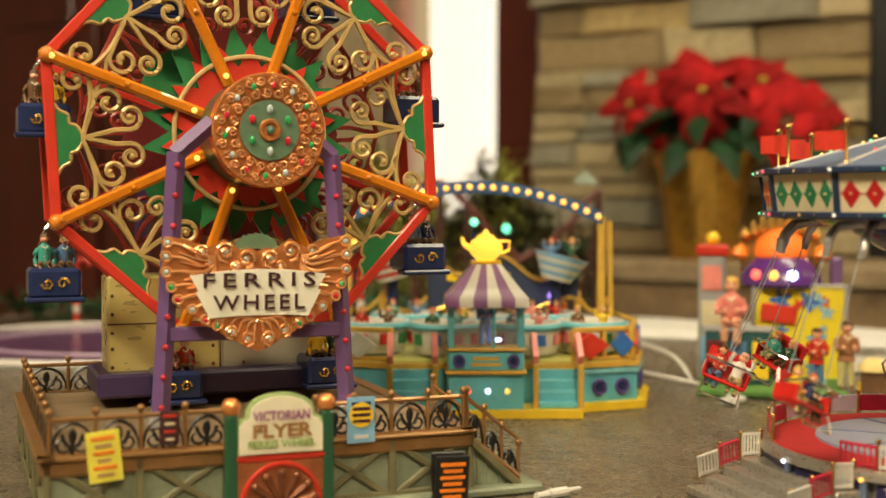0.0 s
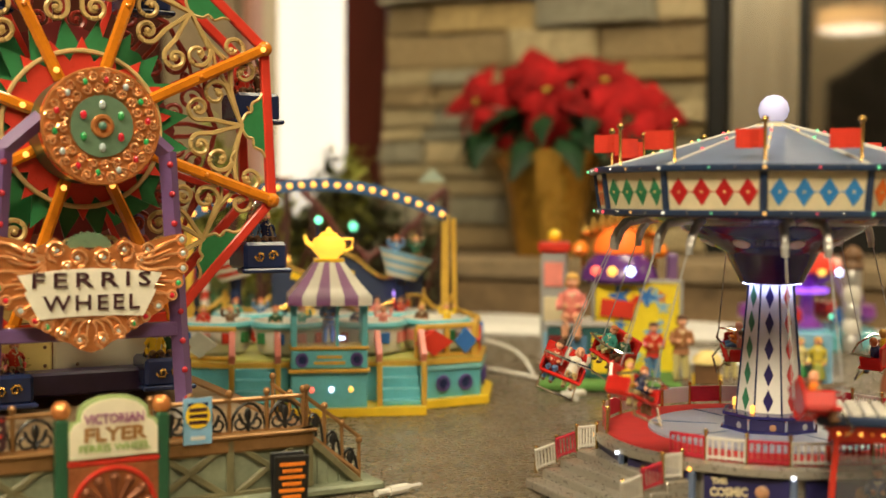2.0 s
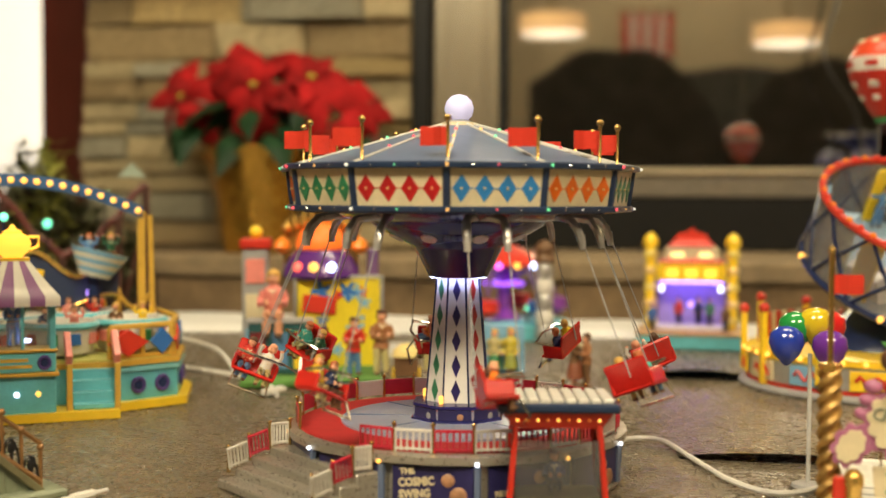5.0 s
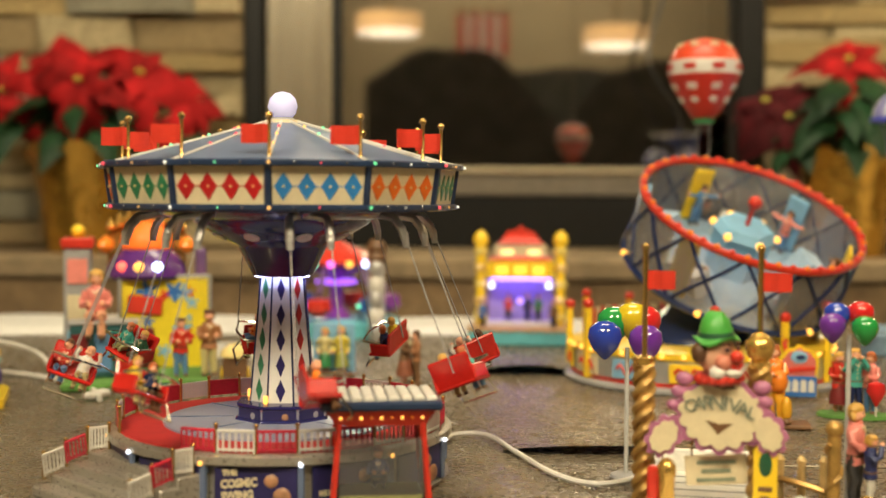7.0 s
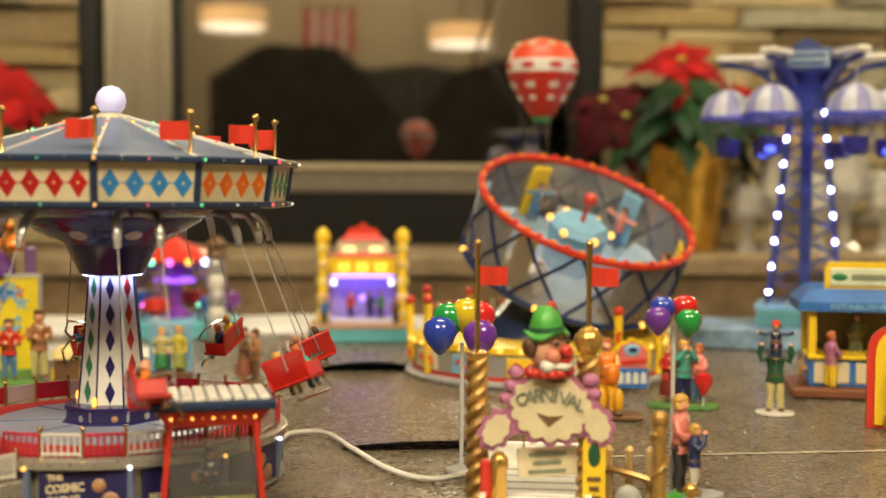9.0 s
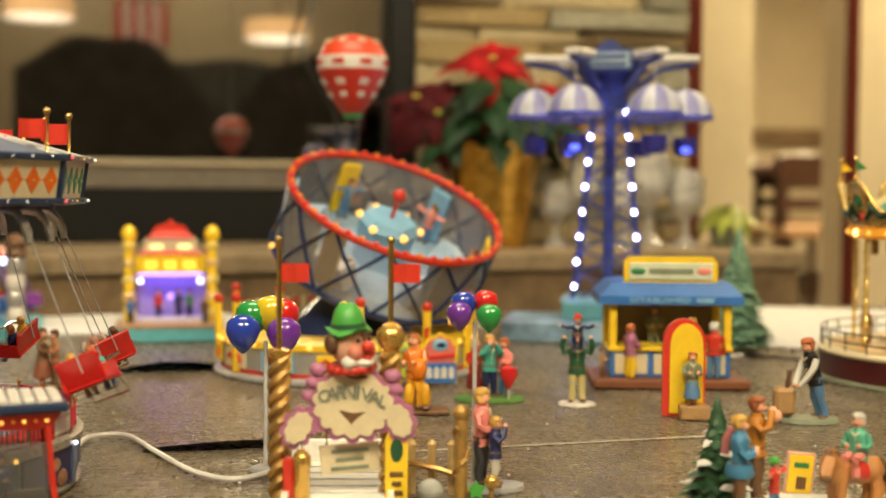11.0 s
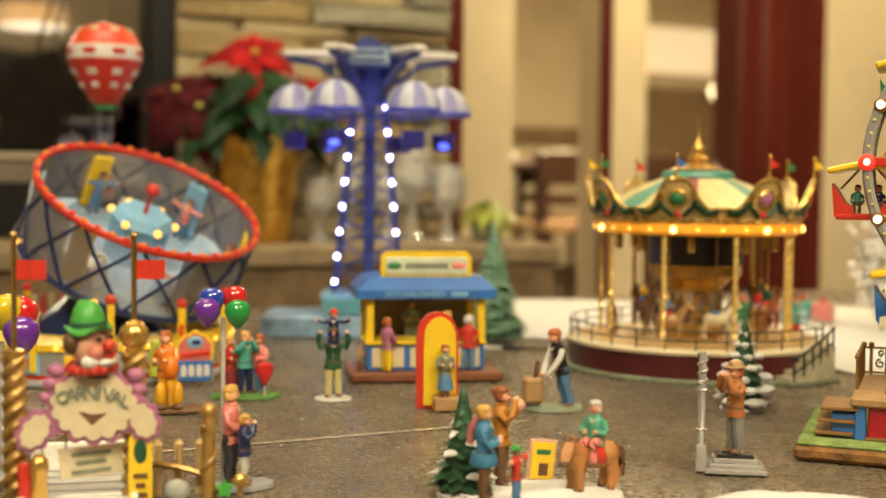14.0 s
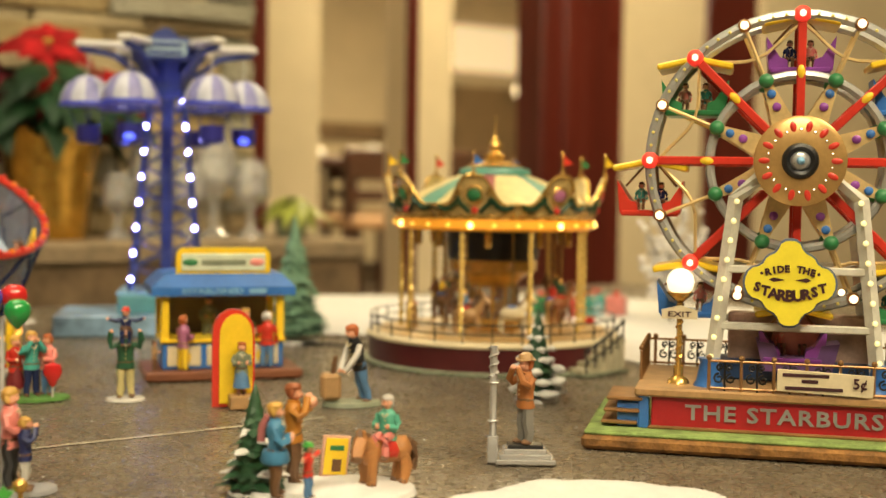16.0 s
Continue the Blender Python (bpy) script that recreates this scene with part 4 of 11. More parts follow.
# panels round the base
night = mat("night_blue_print", (0.025, 0.022, 0.10), 0.4, vary=0.2)
planet = mat("planet_print", (0.42, 0.22, 0.12), 0.5, vary=0.4, scale=150)
PANEL_A = START + math.radians(11)
for i in range(12):
    a = PANEL_A + math.tau * (i + 0.5) / 12
    m = pose(0.1195 * math.cos(a), 0.1195 * math.sin(a), 0.018, 0, 0, math.degrees(a) + 90)
    pn = part("side_panel", Mesh(night).box((0, 0, 0), (0.054, 0.003, 0.024), bevel=0.0005), base, "night blue panel with planets", m)
    if i in (11, 0, 1):
        k = part("planet", Mesh(planet).lathe([(0.0048, 0), (0.0035, 0.0012), (0, 0.0016)], 14, m=pose(0.010, -0.0013, 0.003) @ UP), pn, "brown planet disc")
        part("planet", Mesh(planet).lathe([(0.0062, 0), (0.0045, 0.0012), (0, 0.0016)], 14, m=pose(0.017, -0.0013, -0.007) @ UP), pn, "brown planet disc")
    part("stile", Mesh(SLATE).box((0.0295, -0.001, 0), (0.0045, 0.004, 0.026), bevel=0.0008), base, "", m)
    part("base_lamp", Mesh(LED_WHITE if i % 2 else LED_WARM).ball((0.0295, -0.004, 0.0145), 0.0015, 8), base, "small lit lamp", m)
a = PANEL_A + math.tau * 11.5 / 12
mt = pose(0.1195 * math.cos(a), 0.1195 * math.sin(a), 0.018, 0, 0, math.degrees(a) + 90)
for txt, sz, w, x, z in (("THE", 0.0055, 0.010, -0.017, 0.0085), ("COSMIC", 0.0078, 0.024, -0.011, 0.0015), ("SWING", 0.0078, 0.021, -0.012, -0.0065)):
    part("lettering", text_mesh(txt, sz, 0.0004, CREAM, 0.0003, w), base, "cream lettering", mt @ pose(x, -0.0019, z, 0, -4, 0))
part("lettering", text_mesh("RIDE", 0.005, 0.0004, CREAM, 0.0002, 0.010), base, "cream lettering", pose(0.1195 * math.cos(a + math.tau / 12), 0.1195 * math.sin(a + math.tau / 12), 0.018, 0, 0, math.degrees(a + math.tau / 12) + 90) @ pose(-0.018, -0.0019, -0.006))


FENCE_RED = mat("fence_red_enamel", (0.55, 0.03, 0.06), 0.3)


def fence_frame(w, h, material):
    """Two rails joined by two end stiles."""
    me = Mesh(material)
    me.box((0, 0, h - 0.0008), (w, 0.0018, 0.0020), bevel=0.0004)
    me.box((0, 0, 0.0025), (w, 0.0016, 0.0016), bevel=0.0003)
    for x in (-w / 2 + 0.0006, w / 2 - 0.0006):
        me.box((x, 0, h / 2), (0.0012, 0.0014, h), bevel=0.0003)
    return me.data("fence_panel")


def fence_picket(h, material):
    return Mesh(material).cyl((0, 0, 0.001), (0, 0, h), 0.00075, n=6).data("picket")


def fence_board(w, h, material):
    return Mesh(material).box((0, 0, h * 0.55), (w, 0.0014, h * 0.75), bevel=0.0004).data("fence_board")


def fence_panel(name, frame_mesh, picket_mesh, w, parent, label, m):
    panel = part(name, frame_mesh, parent, label, m)
    for q in range(5):
        part("picket", picket_mesh, panel, "", pose(w * (-0.333 + 0.1665 * q), 0, 0))


PW, PH = 0.0255, 0.0155
frames = [fence_frame(PW, PH, c) for c in (FENCE_RED, WHITE)]
pickets = [fence_picket(PH - 0.001, c) for c in (FENCE_RED, WHITE)]
boards = [fence_board(PW, 0.017, c) for c in (FENCE_RED, WHITE)]
post = Mesh(BRASS).lathe([(0.0013, 0), (0.0011, 0.018)], 6).ball((0, 0, 0.0185), 0.0017, 6).data("fence_post")
STAIR_A = 225.5
for i in range(28):
    deg = i * 360 / 28 - 90 + 6.4
    if abs((deg - STAIR_A + 180) % 360 - 180) < 24:
        continue
    a = math.radians(deg)
    m = pose(0.1195 * math.cos(a), 0.1195 * math.sin(a), 0.0385, 0, 0, deg + 90)
    label = ("red" if i % 2 == 0 else "white") + " deck fence panel"
    if 60 < (deg % 360) < 205:
        part("fence_board", boards[i % 2], swing, label, m)
    else:
        fence_panel("fence_panel", frames[i % 2], pickets[i % 2], PW, swing, label, m)
    b = math.radians(deg + 180 / 28)
    part("fence_post", post, swing, "", pose(0.1195 * math.cos(b), 0.1195 * math.sin(b), 0.0385))
# entrance steps
ms = pose(0, 0, 0, 0, 0, STAIR_A + 90)
for i in range(4):
    h = 0.0250 - 0.0062 * i
    d0 = 0.085 if i == 0 else 0.127 + 0.0135 * (i - 1)
    d1 = 0.128 + 0.0135 * i
    step = part("entrance_step", Mesh(silver_base).box((0, -(d0 + d1) / 2, h / 2), (0.116 + 0.002 * i, d1 - d0, h), bevel=0.001), swing, "silver entrance step", ms)
    st = step if i == 0 else st
SW_S, SH_S = 0.0150, 0.0170
stair_frames = [fence_frame(SW_S, SH_S, c) for c in (FENCE_RED, WHITE)]
stair_pickets = [fence_picket(SH_S - 0.001, c) for c in (FENCE_RED, WHITE)]
for s in (-1, 1):
    for i in range(3):
        c = 0 if i == 1 else 1
        slope = Matrix(((1, 0, 0, 0), (0, 1, 0, 0), (0.50, 0, 1, 0), (0, 0, 0, 1))) if i else Matrix()
        fence_panel("stair_fence", stair_frames[c], stair_pickets[c], SW_S, st, ("white", "red")[c == 0] + " stair fence", pose(s * (0.054 + 0.0012 * i), -0.1215 - 0.0160 * i, 0.0255 - 0.0070 * max(0, i - 0.4), 0, 0, 90) @ slope)
    for i in range(4):
        part("stair_post", post, st, "", pose(s * (0.0535 + 0.0012 * i), -0.1135 - 0.0160 * i, 0.0250 - 0.0070 * max(0, i - 0.9)))
# pedestal and column
oct0 = math.radians(-86 + 22.5)
ped = part("pedestal", Mesh(INDIGO).lathe([(0.0365, 0.041), (0.0365, 0.0430), (0.0348, 0.0436), (0.0335, 0.0515), (0.035, 0.0523), (0.035, 0.0545), (0.024, 0.0555)], 8, start=oct0, smooth=False), swing, "octagonal pedestal with space prints")
for i in range(8):
    a = oct0 + math.tau * (i + 0.5) / 8
    m = pose(0.0308 * math.cos(a), 0.0308 * math.sin(a), 0.0477, 0, 0, math.degrees(a) + 90)
    q = part("space_panel", Mesh(night).box((0, 0, 0), (0.0240, 0.0025, 0.0078), bevel=0.0003), ped, "", m)
    part("planet", Mesh(planet if i % 2 else SILVER).lathe([(0.0026, 0), (0, 0.001)], 12, m=pose(0.004, -0.0012, -0.001) @ UP), q)
    part("corner_bead", Mesh(CHROME).cyl((0.0335 * math.cos(a - math.pi / 8), 0.0335 * math.sin(a - math.pi / 8), 0.042), (0.0335 * math.cos(a - math.pi / 8), 0.0335 * math.sin(a - math.pi / 8), 0.0545), 0.0012, n=6), ped)
col = part("column", Mesh(mat("pearl_white_plastic", (0.75, 0.74, 0.72), 0.3, vary=0.05)).lathe([(0.0248, 0.055), (0.0165, 0.147)], 8, start=oct0, smooth=False), swing, "white column with coloured diamonds")
DIA = [mat("diamond_green", (0.03, 0.20, 0.10), 0.4), mat("diamond_navy", (0.025, 0.02, 0.12), 0.4), mat("diamond_red", (0.45, 0.02, 0.02), 0.4)]
for i in range(8):
    a = oct0 + math.tau * (i + 0.5) / 8
    for j in range(5):
        k = (j + 0.5) / 5
        r = (0.0248 + (0.0165 - 0.0248) * k) * math.cos(math.pi / 8) + 0.0002
        w = 0.0052 - 0.0012 * k
        part("diamond", Mesh(DIA[(2, 1, 0, 1, 2, 1, 0, 1)[i]]).slab([(-w * 0.70, 0), (0, -0.0084), (w * 0.70, 0), (0, 0.0084)], 0, 0.0005, m=UP), col, "", pose(r * math.cos(a), r * math.sin(a), 0.055 + 0.092 * k, 0, 0, math.degrees(a) + 90))
    b = oct0 + math.tau * i / 8
    part("column_edge", Mesh(NAVY).cyl((0.0249 * math.cos(b), 0.0249 * math.sin(b), 0.0555), (0.0167 * math.cos(b), 0.0167 * math.sin(b), 0.147), 0.0007, n=5), col)
for i in range(4):
    a = oct0 + math.tau * (2 * i + 1) / 8
    part("foot_lamp", Mesh(LED_WARM).box((0.0275 * math.cos(a), 0.0275 * math.sin(a), 0.0582), (0.003, 0.003, 0.006), bevel=0.0006), ped, "lit foot lamp")
# neck, bowl, canopy
part("down_light", Mesh(glow("column_down_light", (0.55, 0.60, 1.0), 24)).lathe([(0.0182, 0.1468), (0.0212, 0.1470)], 24, caps=False), swing, "blue-white light ring facing down")
glass_blue = mat("glossy_navy_plastic", (0.014, 0.016, 0.12), 0.18, coat=0.4, vary=0.08)
bowl = part("bowl", Mesh(glass_blue).lathe([(0.0, 0.1475), (0.0225, 0.1475), (0.0325, 0.168), (0.0335, 0.1700), (0.048, 0.1765), (0.0635, 0.1855), (0.066, 0.1885), (0.088, 0.1915), (0.096, 0.195)], 40), swing, "glossy navy bowl under the canopy")
for i in range(8):
    a = oct0 + math.tau * i / 8
    part("bowl_disc", Mesh(mat("pearl_disc", (0.62, 0.60, 0.66), 0.3)).lathe([(0.0062, 0), (0.0056, 0.001), (0, 0.0012)], 16, m=pose(0.0480 * math.cos(a), 0.0480 * math.sin(a), 0.1768, 0, 0, math.degrees(a) + 90) @ pose(0, 0, 0, 90 + 62, 0, 0)), bowl, "pale oval disc")
part("soffit", Mesh(NAVY).lathe([(0.06, 0.193), (0.121, 0.1955), (0.1235, 0.199), (0.1245, 0.201)], 12, start=START, smooth=False), swing, "navy soffit")
canopy = part("canopy", Mesh(SLATE).lathe([(0.128, 0.2265), (0.128, 0.2285), (0.012, 0.2602), (0.006, 0.2617)], 12, start=START, smooth=False), swing, "slate blue conical canopy")
PANEL_COLS = ["green", "red", "blue", "orange"]
PCOL = {"green": mat("panel_green", (0.02, 0.20, 0.09), 0.4), "red": mat("panel_red", (0.42, 0.012, 0.015), 0.4), "blue": mat("panel_blue", (0.03, 0.20, 0.52), 0.4), "orange": mat("panel_orange", (0.75, 0.15, 0.01), 0.4)}
NAVY_TRIM = mat("navy_trim", (0.018, 0.035, 0.085), 0.35)
LEDS = [glow("dim_warm_led", (1.0, 0.55, 0.15), 0.8), glow("dim_green_led", (0.2, 1.0, 0.5), 0.5), glow("dim_red_led", (1.0, 0.1, 0.15), 0.7), glow("dim_white_led", (0.9, 0.9, 0.8), 0.7)]
for i in range(12):
    a0, a1 = START + math.tau * i / 12, START + math.tau * (i + 1) / 12
    am = (a0 + a1) / 2
    rt, rb = 0.1275 * math.cos(math.pi / 12), 0.1235 * math.cos(math.pi / 12)
    wt, wb = 2 * 0.1275 * math.sin(math.pi / 12), 2 * 0.1235 * math.sin(math.pi / 12)
    lean = math.degrees(math.atan2(rt - rb, 0.026))
    m = pose((rt + rb) / 2 * math.cos(am), (rt + rb) / 2 * math.sin(am), 0.2125, 0, 0, math.degrees(am) + 90) @ pose(0, 0, 0, lean, 0, 0)
    colour = PANEL_COLS[(i + 2) % 4]
    pn = part("rim_panel", Mesh(CREAM).slab([(-wb / 2, -0.0135), (wb / 2, -0.0135), (wt / 2, 0.0135), (-wt / 2, 0.0135)], -0.0012, 0.0012, m=UP), canopy, "cream panel with four %s diamonds" % colour, m)
    for j in range(4):
        x = wb * (-0.36 + 0.24 * j)
        dm = Mesh(PCOL[colour]).slab([(x - 0.0061, 0), (x, -0.0092), (x + 0.0061, 0), (x, 0.0092)], 0.0012, 0.0018, m=UP)
        part("diamond", dm, pn)
        part("diamond_eye", Mesh(PALE_GOLD).ball((x, -0.002, 0), 0.0009, 6), pn)
    part("diamond_band", Mesh(PCOL[colour]).box((0, -0.0013, 0), (wb * 0.94, 0.0006, 0.0007), bevel=0.0001), pn)
    x0, y0, _ = around(0.1285, i)
    x1, y1, _ = around(0.1245, i)
    part("corner_post", Mesh(NAVY_TRIM).cyl((x1, y1, 0.198), (x0, y0, 0.2265), 0.0026, n=6), canopy, "navy corner post")
    for rr, z, th in ((0.1315, 0.2275, 0.0045), (0.1265, 0.1985, 0.0042)):
        w = 2 * rr * math.sin(math.pi / 12)
        part("rim_trim", Mesh(NAVY_TRIM).box((0, 0, 0), (w + 0.001, 0.0055, th), bevel=0.0008), canopy, "navy rim trim", pose(rr * math.cos(math.pi / 12) * math.cos(am), rr * math.cos(math.pi / 12) * math.sin(am), z, 0, 0, math.degrees(am) + 90))
        for j in range(4):
            x = w * (j / 4 - 0.5)
            big = j == 0
            led = LEDS[(i + j) % 4] if big or j % 2 == 0 else CHROME
            part("rim_bulb", Mesh(led).ball((x, -0.0036, 0.0), 0.0011 if big else 0.0007, 6), canopy, "", pose(rr * math.cos(math.pi / 12) * math.cos(am), rr * math.cos(math.pi / 12) * math.sin(am), z, 0, 0, math.degrees(am) + 90))
    # ribs, finials and flags
    xr, yr, _ = around(0.126, i)
    part("roof_rib", Mesh(WHITE).tube([(xr, yr, 0.2296), (xr * 0.1, yr * 0.1, 0.2607)], 0.0010, 5), canopy, "cream roof rib")
    for k in (0.35, 0.6, 0.8):
        bx, by = xr * (1 - k * 0.9), yr * (1 - k * 0.9)
        part("roof_bulb", Mesh(LEDS[(i + int(k * 10)) % 3]).ball((bx, by, 0.2308 + 0.0312 * k), 0.0011, 6), canopy)
    px, py, _ = around(0.117, i)
    pole = part("flag_pole", Mesh(BRASS).lathe([(0.0022, 0), (0.0022, 0.0015), (0.0012, 0.003), (0.0012, 0.0275)], 8).ball((0, 0, 0.029), 0.0026, 8), canopy, "brass flag pole", pose(px, py, 0.2292))
    fa = [160, 175, 200, 190, 25, 10, 40, 150, 170, 20, 165, 185][i]
    fl = Mesh(BRIGHT_RED)
    N = 6
    V = [(0.0195 * j / N, 0.0018 * math.sin(j * 1.3), z) for j in range(N + 1) for z in (0.011, 0.0235)]
    V2 = [(x, y + 0.0005, z) for x, y, z in V]
    F = [(2 * j, 2 * j + 2, 2 * j + 3, 2 * j + 1) for j in range(N)]
    fl.put(V + V2, F + [tuple(q + 14 for q in f[::-1]) for f in F] + [(0, 1, 15, 14), (12, 26, 27, 13)], True)
    part("flag", fl, pole, "red pennant", pose(0, 0, 0, 0, 0, fa))
part("canopy_cap", Mesh(CREAM).lathe([(0.014, 0.2595), (0.013, 0.2620), (0.006, 0.2625)], 20), canopy)
part("globe", Mesh(glow("globe_lamp", (0.62, 0.62, 0.95), 0.33)).ball((0, 0, 0.2722), 0.0110, 20), swing, "frosted white lit globe")
part("globe_collar", Mesh(SILVER).lathe([(0.009, 0.2610), (0.0095, 0.2625), (0.007, 0.2642)], 20), swing)
# chairs on chains
view = math.degrees(math.atan2(-0.886, 0.115))
chair_shell = Mesh(mat("chair_red_plastic", (0.55, 0.02, 0.015), 0.25, coat=0.3))
chair_shell.box((0, 0.010, 0.008), (0.030, 0.0025, 0.020), rx=-14, bevel=0.0012)
chair_shell.box((0, 0, -0.001), (0.030, 0.020, 0.0025), bevel=0.001)
for s in (-1, 1):
    chair_shell.box((s * 0.0145, 0.002, 0.004), (0.0022, 0.018, 0.010), bevel=0.001)
chair_shell = chair_shell.data("chair_shell")
bar = Mesh(CHROME)
bar.tube([(-0.0155, 0.004, 0.010), (-0.0165, -0.011, 0.012), (0, -0.015, 0.012), (0.0165, -0.011, 0.012), (0.0155, 0.004, 0.010)], 0.0009, 5)
bar.tube([(-0.012, -0.009, -0.002), (-0.013, -0.015, -0.012), (0.013, -0.015, -0.012), (0.012, -0.009, -0.002)], 0.0009, 5)
bar = bar.data("lap_bar")
for i in range(8):
    ang = view + (-80 + 45 * i)
    a = math.radians(ang)
    rr, zz = 0.152, 0.079
    c = Vector((rr * math.cos(a), rr * math.sin(a), zz))
    tang = Vector((-math.sin(a), math.cos(a), 0))
    rad = Vector((math.cos(a), math.sin(a), 0))
    arm = Mesh(SILVER)
    root = rad * 0.080 + Vector((0, 0, 0.1935))
    for s in (-1, 1):
        arm.tube([root, rad * 0.092 + tang * s * 0.007 + Vector((0, 0, 0.1930)), rad * 0.104 + tang * s * 0.0125 + Vector((0, 0, 0.191)), rad * 0.110 + tang * s * 0.0135 + Vector((0, 0, 0.184)), rad * 0.113 + tang * s * 0.0135 + Vector((0, 0, 0.176))], 0.0030, 7)
        arm.cyl(rad * 0.1125 + tang * s * 0.0135 + Vector((0, 0, 0.181)), rad * 0.1135 + tang * s * 0.0135 + Vector((0, 0, 0.171)), 0.0025, n=8)
    arm = part("arm", arm, swing, "silver forked arm")
    ch = Mesh(GREY)
    for s in (-1, 1):
        ch.cyl(rad * 0.113 + tang * s * 0.0135 + Vector((0, 0, 0.178)), c + tang * s * 0.015 + Vector((0, 0, 0.008)), 0.0005, n=5)
    part("chain", ch, arm, "thin silver chain pair")
    # chairs face along the circle and lean outward
    m = Matrix.Translation(c) @ pose(0, 0, 0, 0, 0, ang + 180) @ pose(0, 0, 0, 0, 22, 0) @ Matrix.Scale(1.08, 4)
    chair = part("chair", chair_shell, swing, "red two-seat chair", m)
    part("lap_bar", bar, chair, "chrome lap bar")
    for s in (-1, 1):
        cc = [RED, DARK_GREEN, YELLOW, WHITE, ORANGE, NAVY, TEAL, PINK][(2 * i + (s > 0) * 3) % 8]
        dm = doll(Mesh(cc), 0.036, cc, [DENIM, KHAKI, BROWN][(i + (s > 0)) % 3], [HAIR_BROWN, HAIR_BLOND, SKIN, HAIR_RED][(i + (s > 0) * 2) % 4], seated=True, arms="front" if i % 2 else "up" if s > 0 else "front")
        solid("doll", dm, "small painted doll riding a swing chair", "doll", SW @ m @ pose(s * 0.0072, 0.003, 0.0), group="swing dolls")
# ticket booth in front
BM = pose(-0.0555, 0.856, 0, 0, 0, 8) @ Matrix.Scale(0.97, 4)
booth = thing("ticket_booth", "small red ticket booth with clear walls and navy-edged roof", "toy booth", BM)
part("counter_base", Mesh(NAVY).box((0, 0, 0.004), (0.062, 0.046, 0.008), bevel=0.001), booth, "navy booth base")
part("desk", Mesh(mat("olive_desk", (0.24, 0.24, 0.09), 0.5)).box((0, -0.004, 0.012), (0.054, 0.034, 0.008), bevel=0.001), booth)
for sx in (-1, 1):
    for sy in (-1, 1):
        part("post", Mesh(RED).tube([(sx * 0.0315, sy * 0.023, 0.004), (sx * 0.0265, sy * 0.019, 0.062)], 0.0021, 5), booth, "red corner post")
clear_wall = clear("booth_clear_wall", (0.95, 0.95, 0.96), 0.08, 0.06)
for sx in (-1, 1):
    part("clear_wall", Mesh(clear_wall).box((sx * 0.028, 0, 0.032), (0.0006, 0.040, 0.050), bevel=0.0001), booth, "clear side wall")
part("clear_wall", Mesh(clear_wall).box((0, -0.0205, 0.030), (0.054, 0.0006, 0.044), bevel=0.0001), booth, "clear front wall")
head_beam = part("head_beam", Mesh(RED).lathe([(0.040, 0.060), (0.050, 0.071)], 4, start=math.pi / 4, smooth=False, squash=0.7), booth, "red flared beam with studs")
for i in range(9):
    part("stud", Mesh(ORANGE if i % 2 else LED_WARM).ball((-0.026 + 0.0065 * i, -0.0228, 0.0655), 0.0011, 6), head_beam)
part("roof_edge", Mesh(NAVY_TRIM).box((0, 0, 0.0735), (0.078, 0.056, 0.006), bevel=0.0015), booth, "navy roof edge")
for i in range(9):
    part("roof_rib", Mesh(WHITE).box((-0.032 + 0.008 * i, 0, 0.0775), (0.0068, 0.048, 0.0035), bevel=0.001), booth, "white roof rib")
dm = doll(Mesh(NAVY), 0.040, NAVY, NAVY, HAIR_BROWN, seated=True, arms="front", hat=DARK_RED)
solid("doll", dm, "seated painted doll behind the booth desk", "doll", BM @ pose(0, 0.008, 0.017))

# ---- teacup ride ----
OCHRE = mat("ochre_trim_paint", (0.60, 0.37, 0.06), 0.45)
RING_BLUE = mat("ring_blue_violet", (0.085, 0.055, 0.24), 0.4)
TEA = pose(-0.62, 1.226, 0, 0, 0, 30)
tea = thing("teacup_ride", "turquoise and yellow teacup ride with lit arch", "toy ride", TEA)
outline = [(-0.165, 0.09), (-0.176, -0.02), (-0.157, -0.10), (-0.088, -0.128), (-0.088, -0.160), (0.088, -0.160), (0.088, -0.128), (0.157, -0.10), (0.176, -0.02), (0.165, 0.09)]
part("plinth", Mesh(YELLOW).slab([(x * 1.02, y * 1.02) for x, y in outline], 0, 0.008), tea, "yellow plinth")
body_outline = [(-0.160, 0.085), (-0.170, -0.02), (-0.152, -0.096), (-0.088, -0.122), (0.088, -0.122), (0.152, -0.096), (0.170, -0.02), (0.160, 0.085)]
tb = part("body", Mesh(AQUA).slab(body_outline, 0.008, 0.041), tea, "turquoise drum body")
part("deck", Mesh(OCHRE).slab([(x * 1.015, y * 1.015) for x, y in body_outline], 0.041, 0.046), tea, "yellow deck edge")
part("deck_floor", Mesh(mat("lime_deck", (0.55, 0.57, 0.17), 0.5)).slab([(x * 0.97, y * 0.97) for x, y in body_outline], 0.046, 0.048), tea)
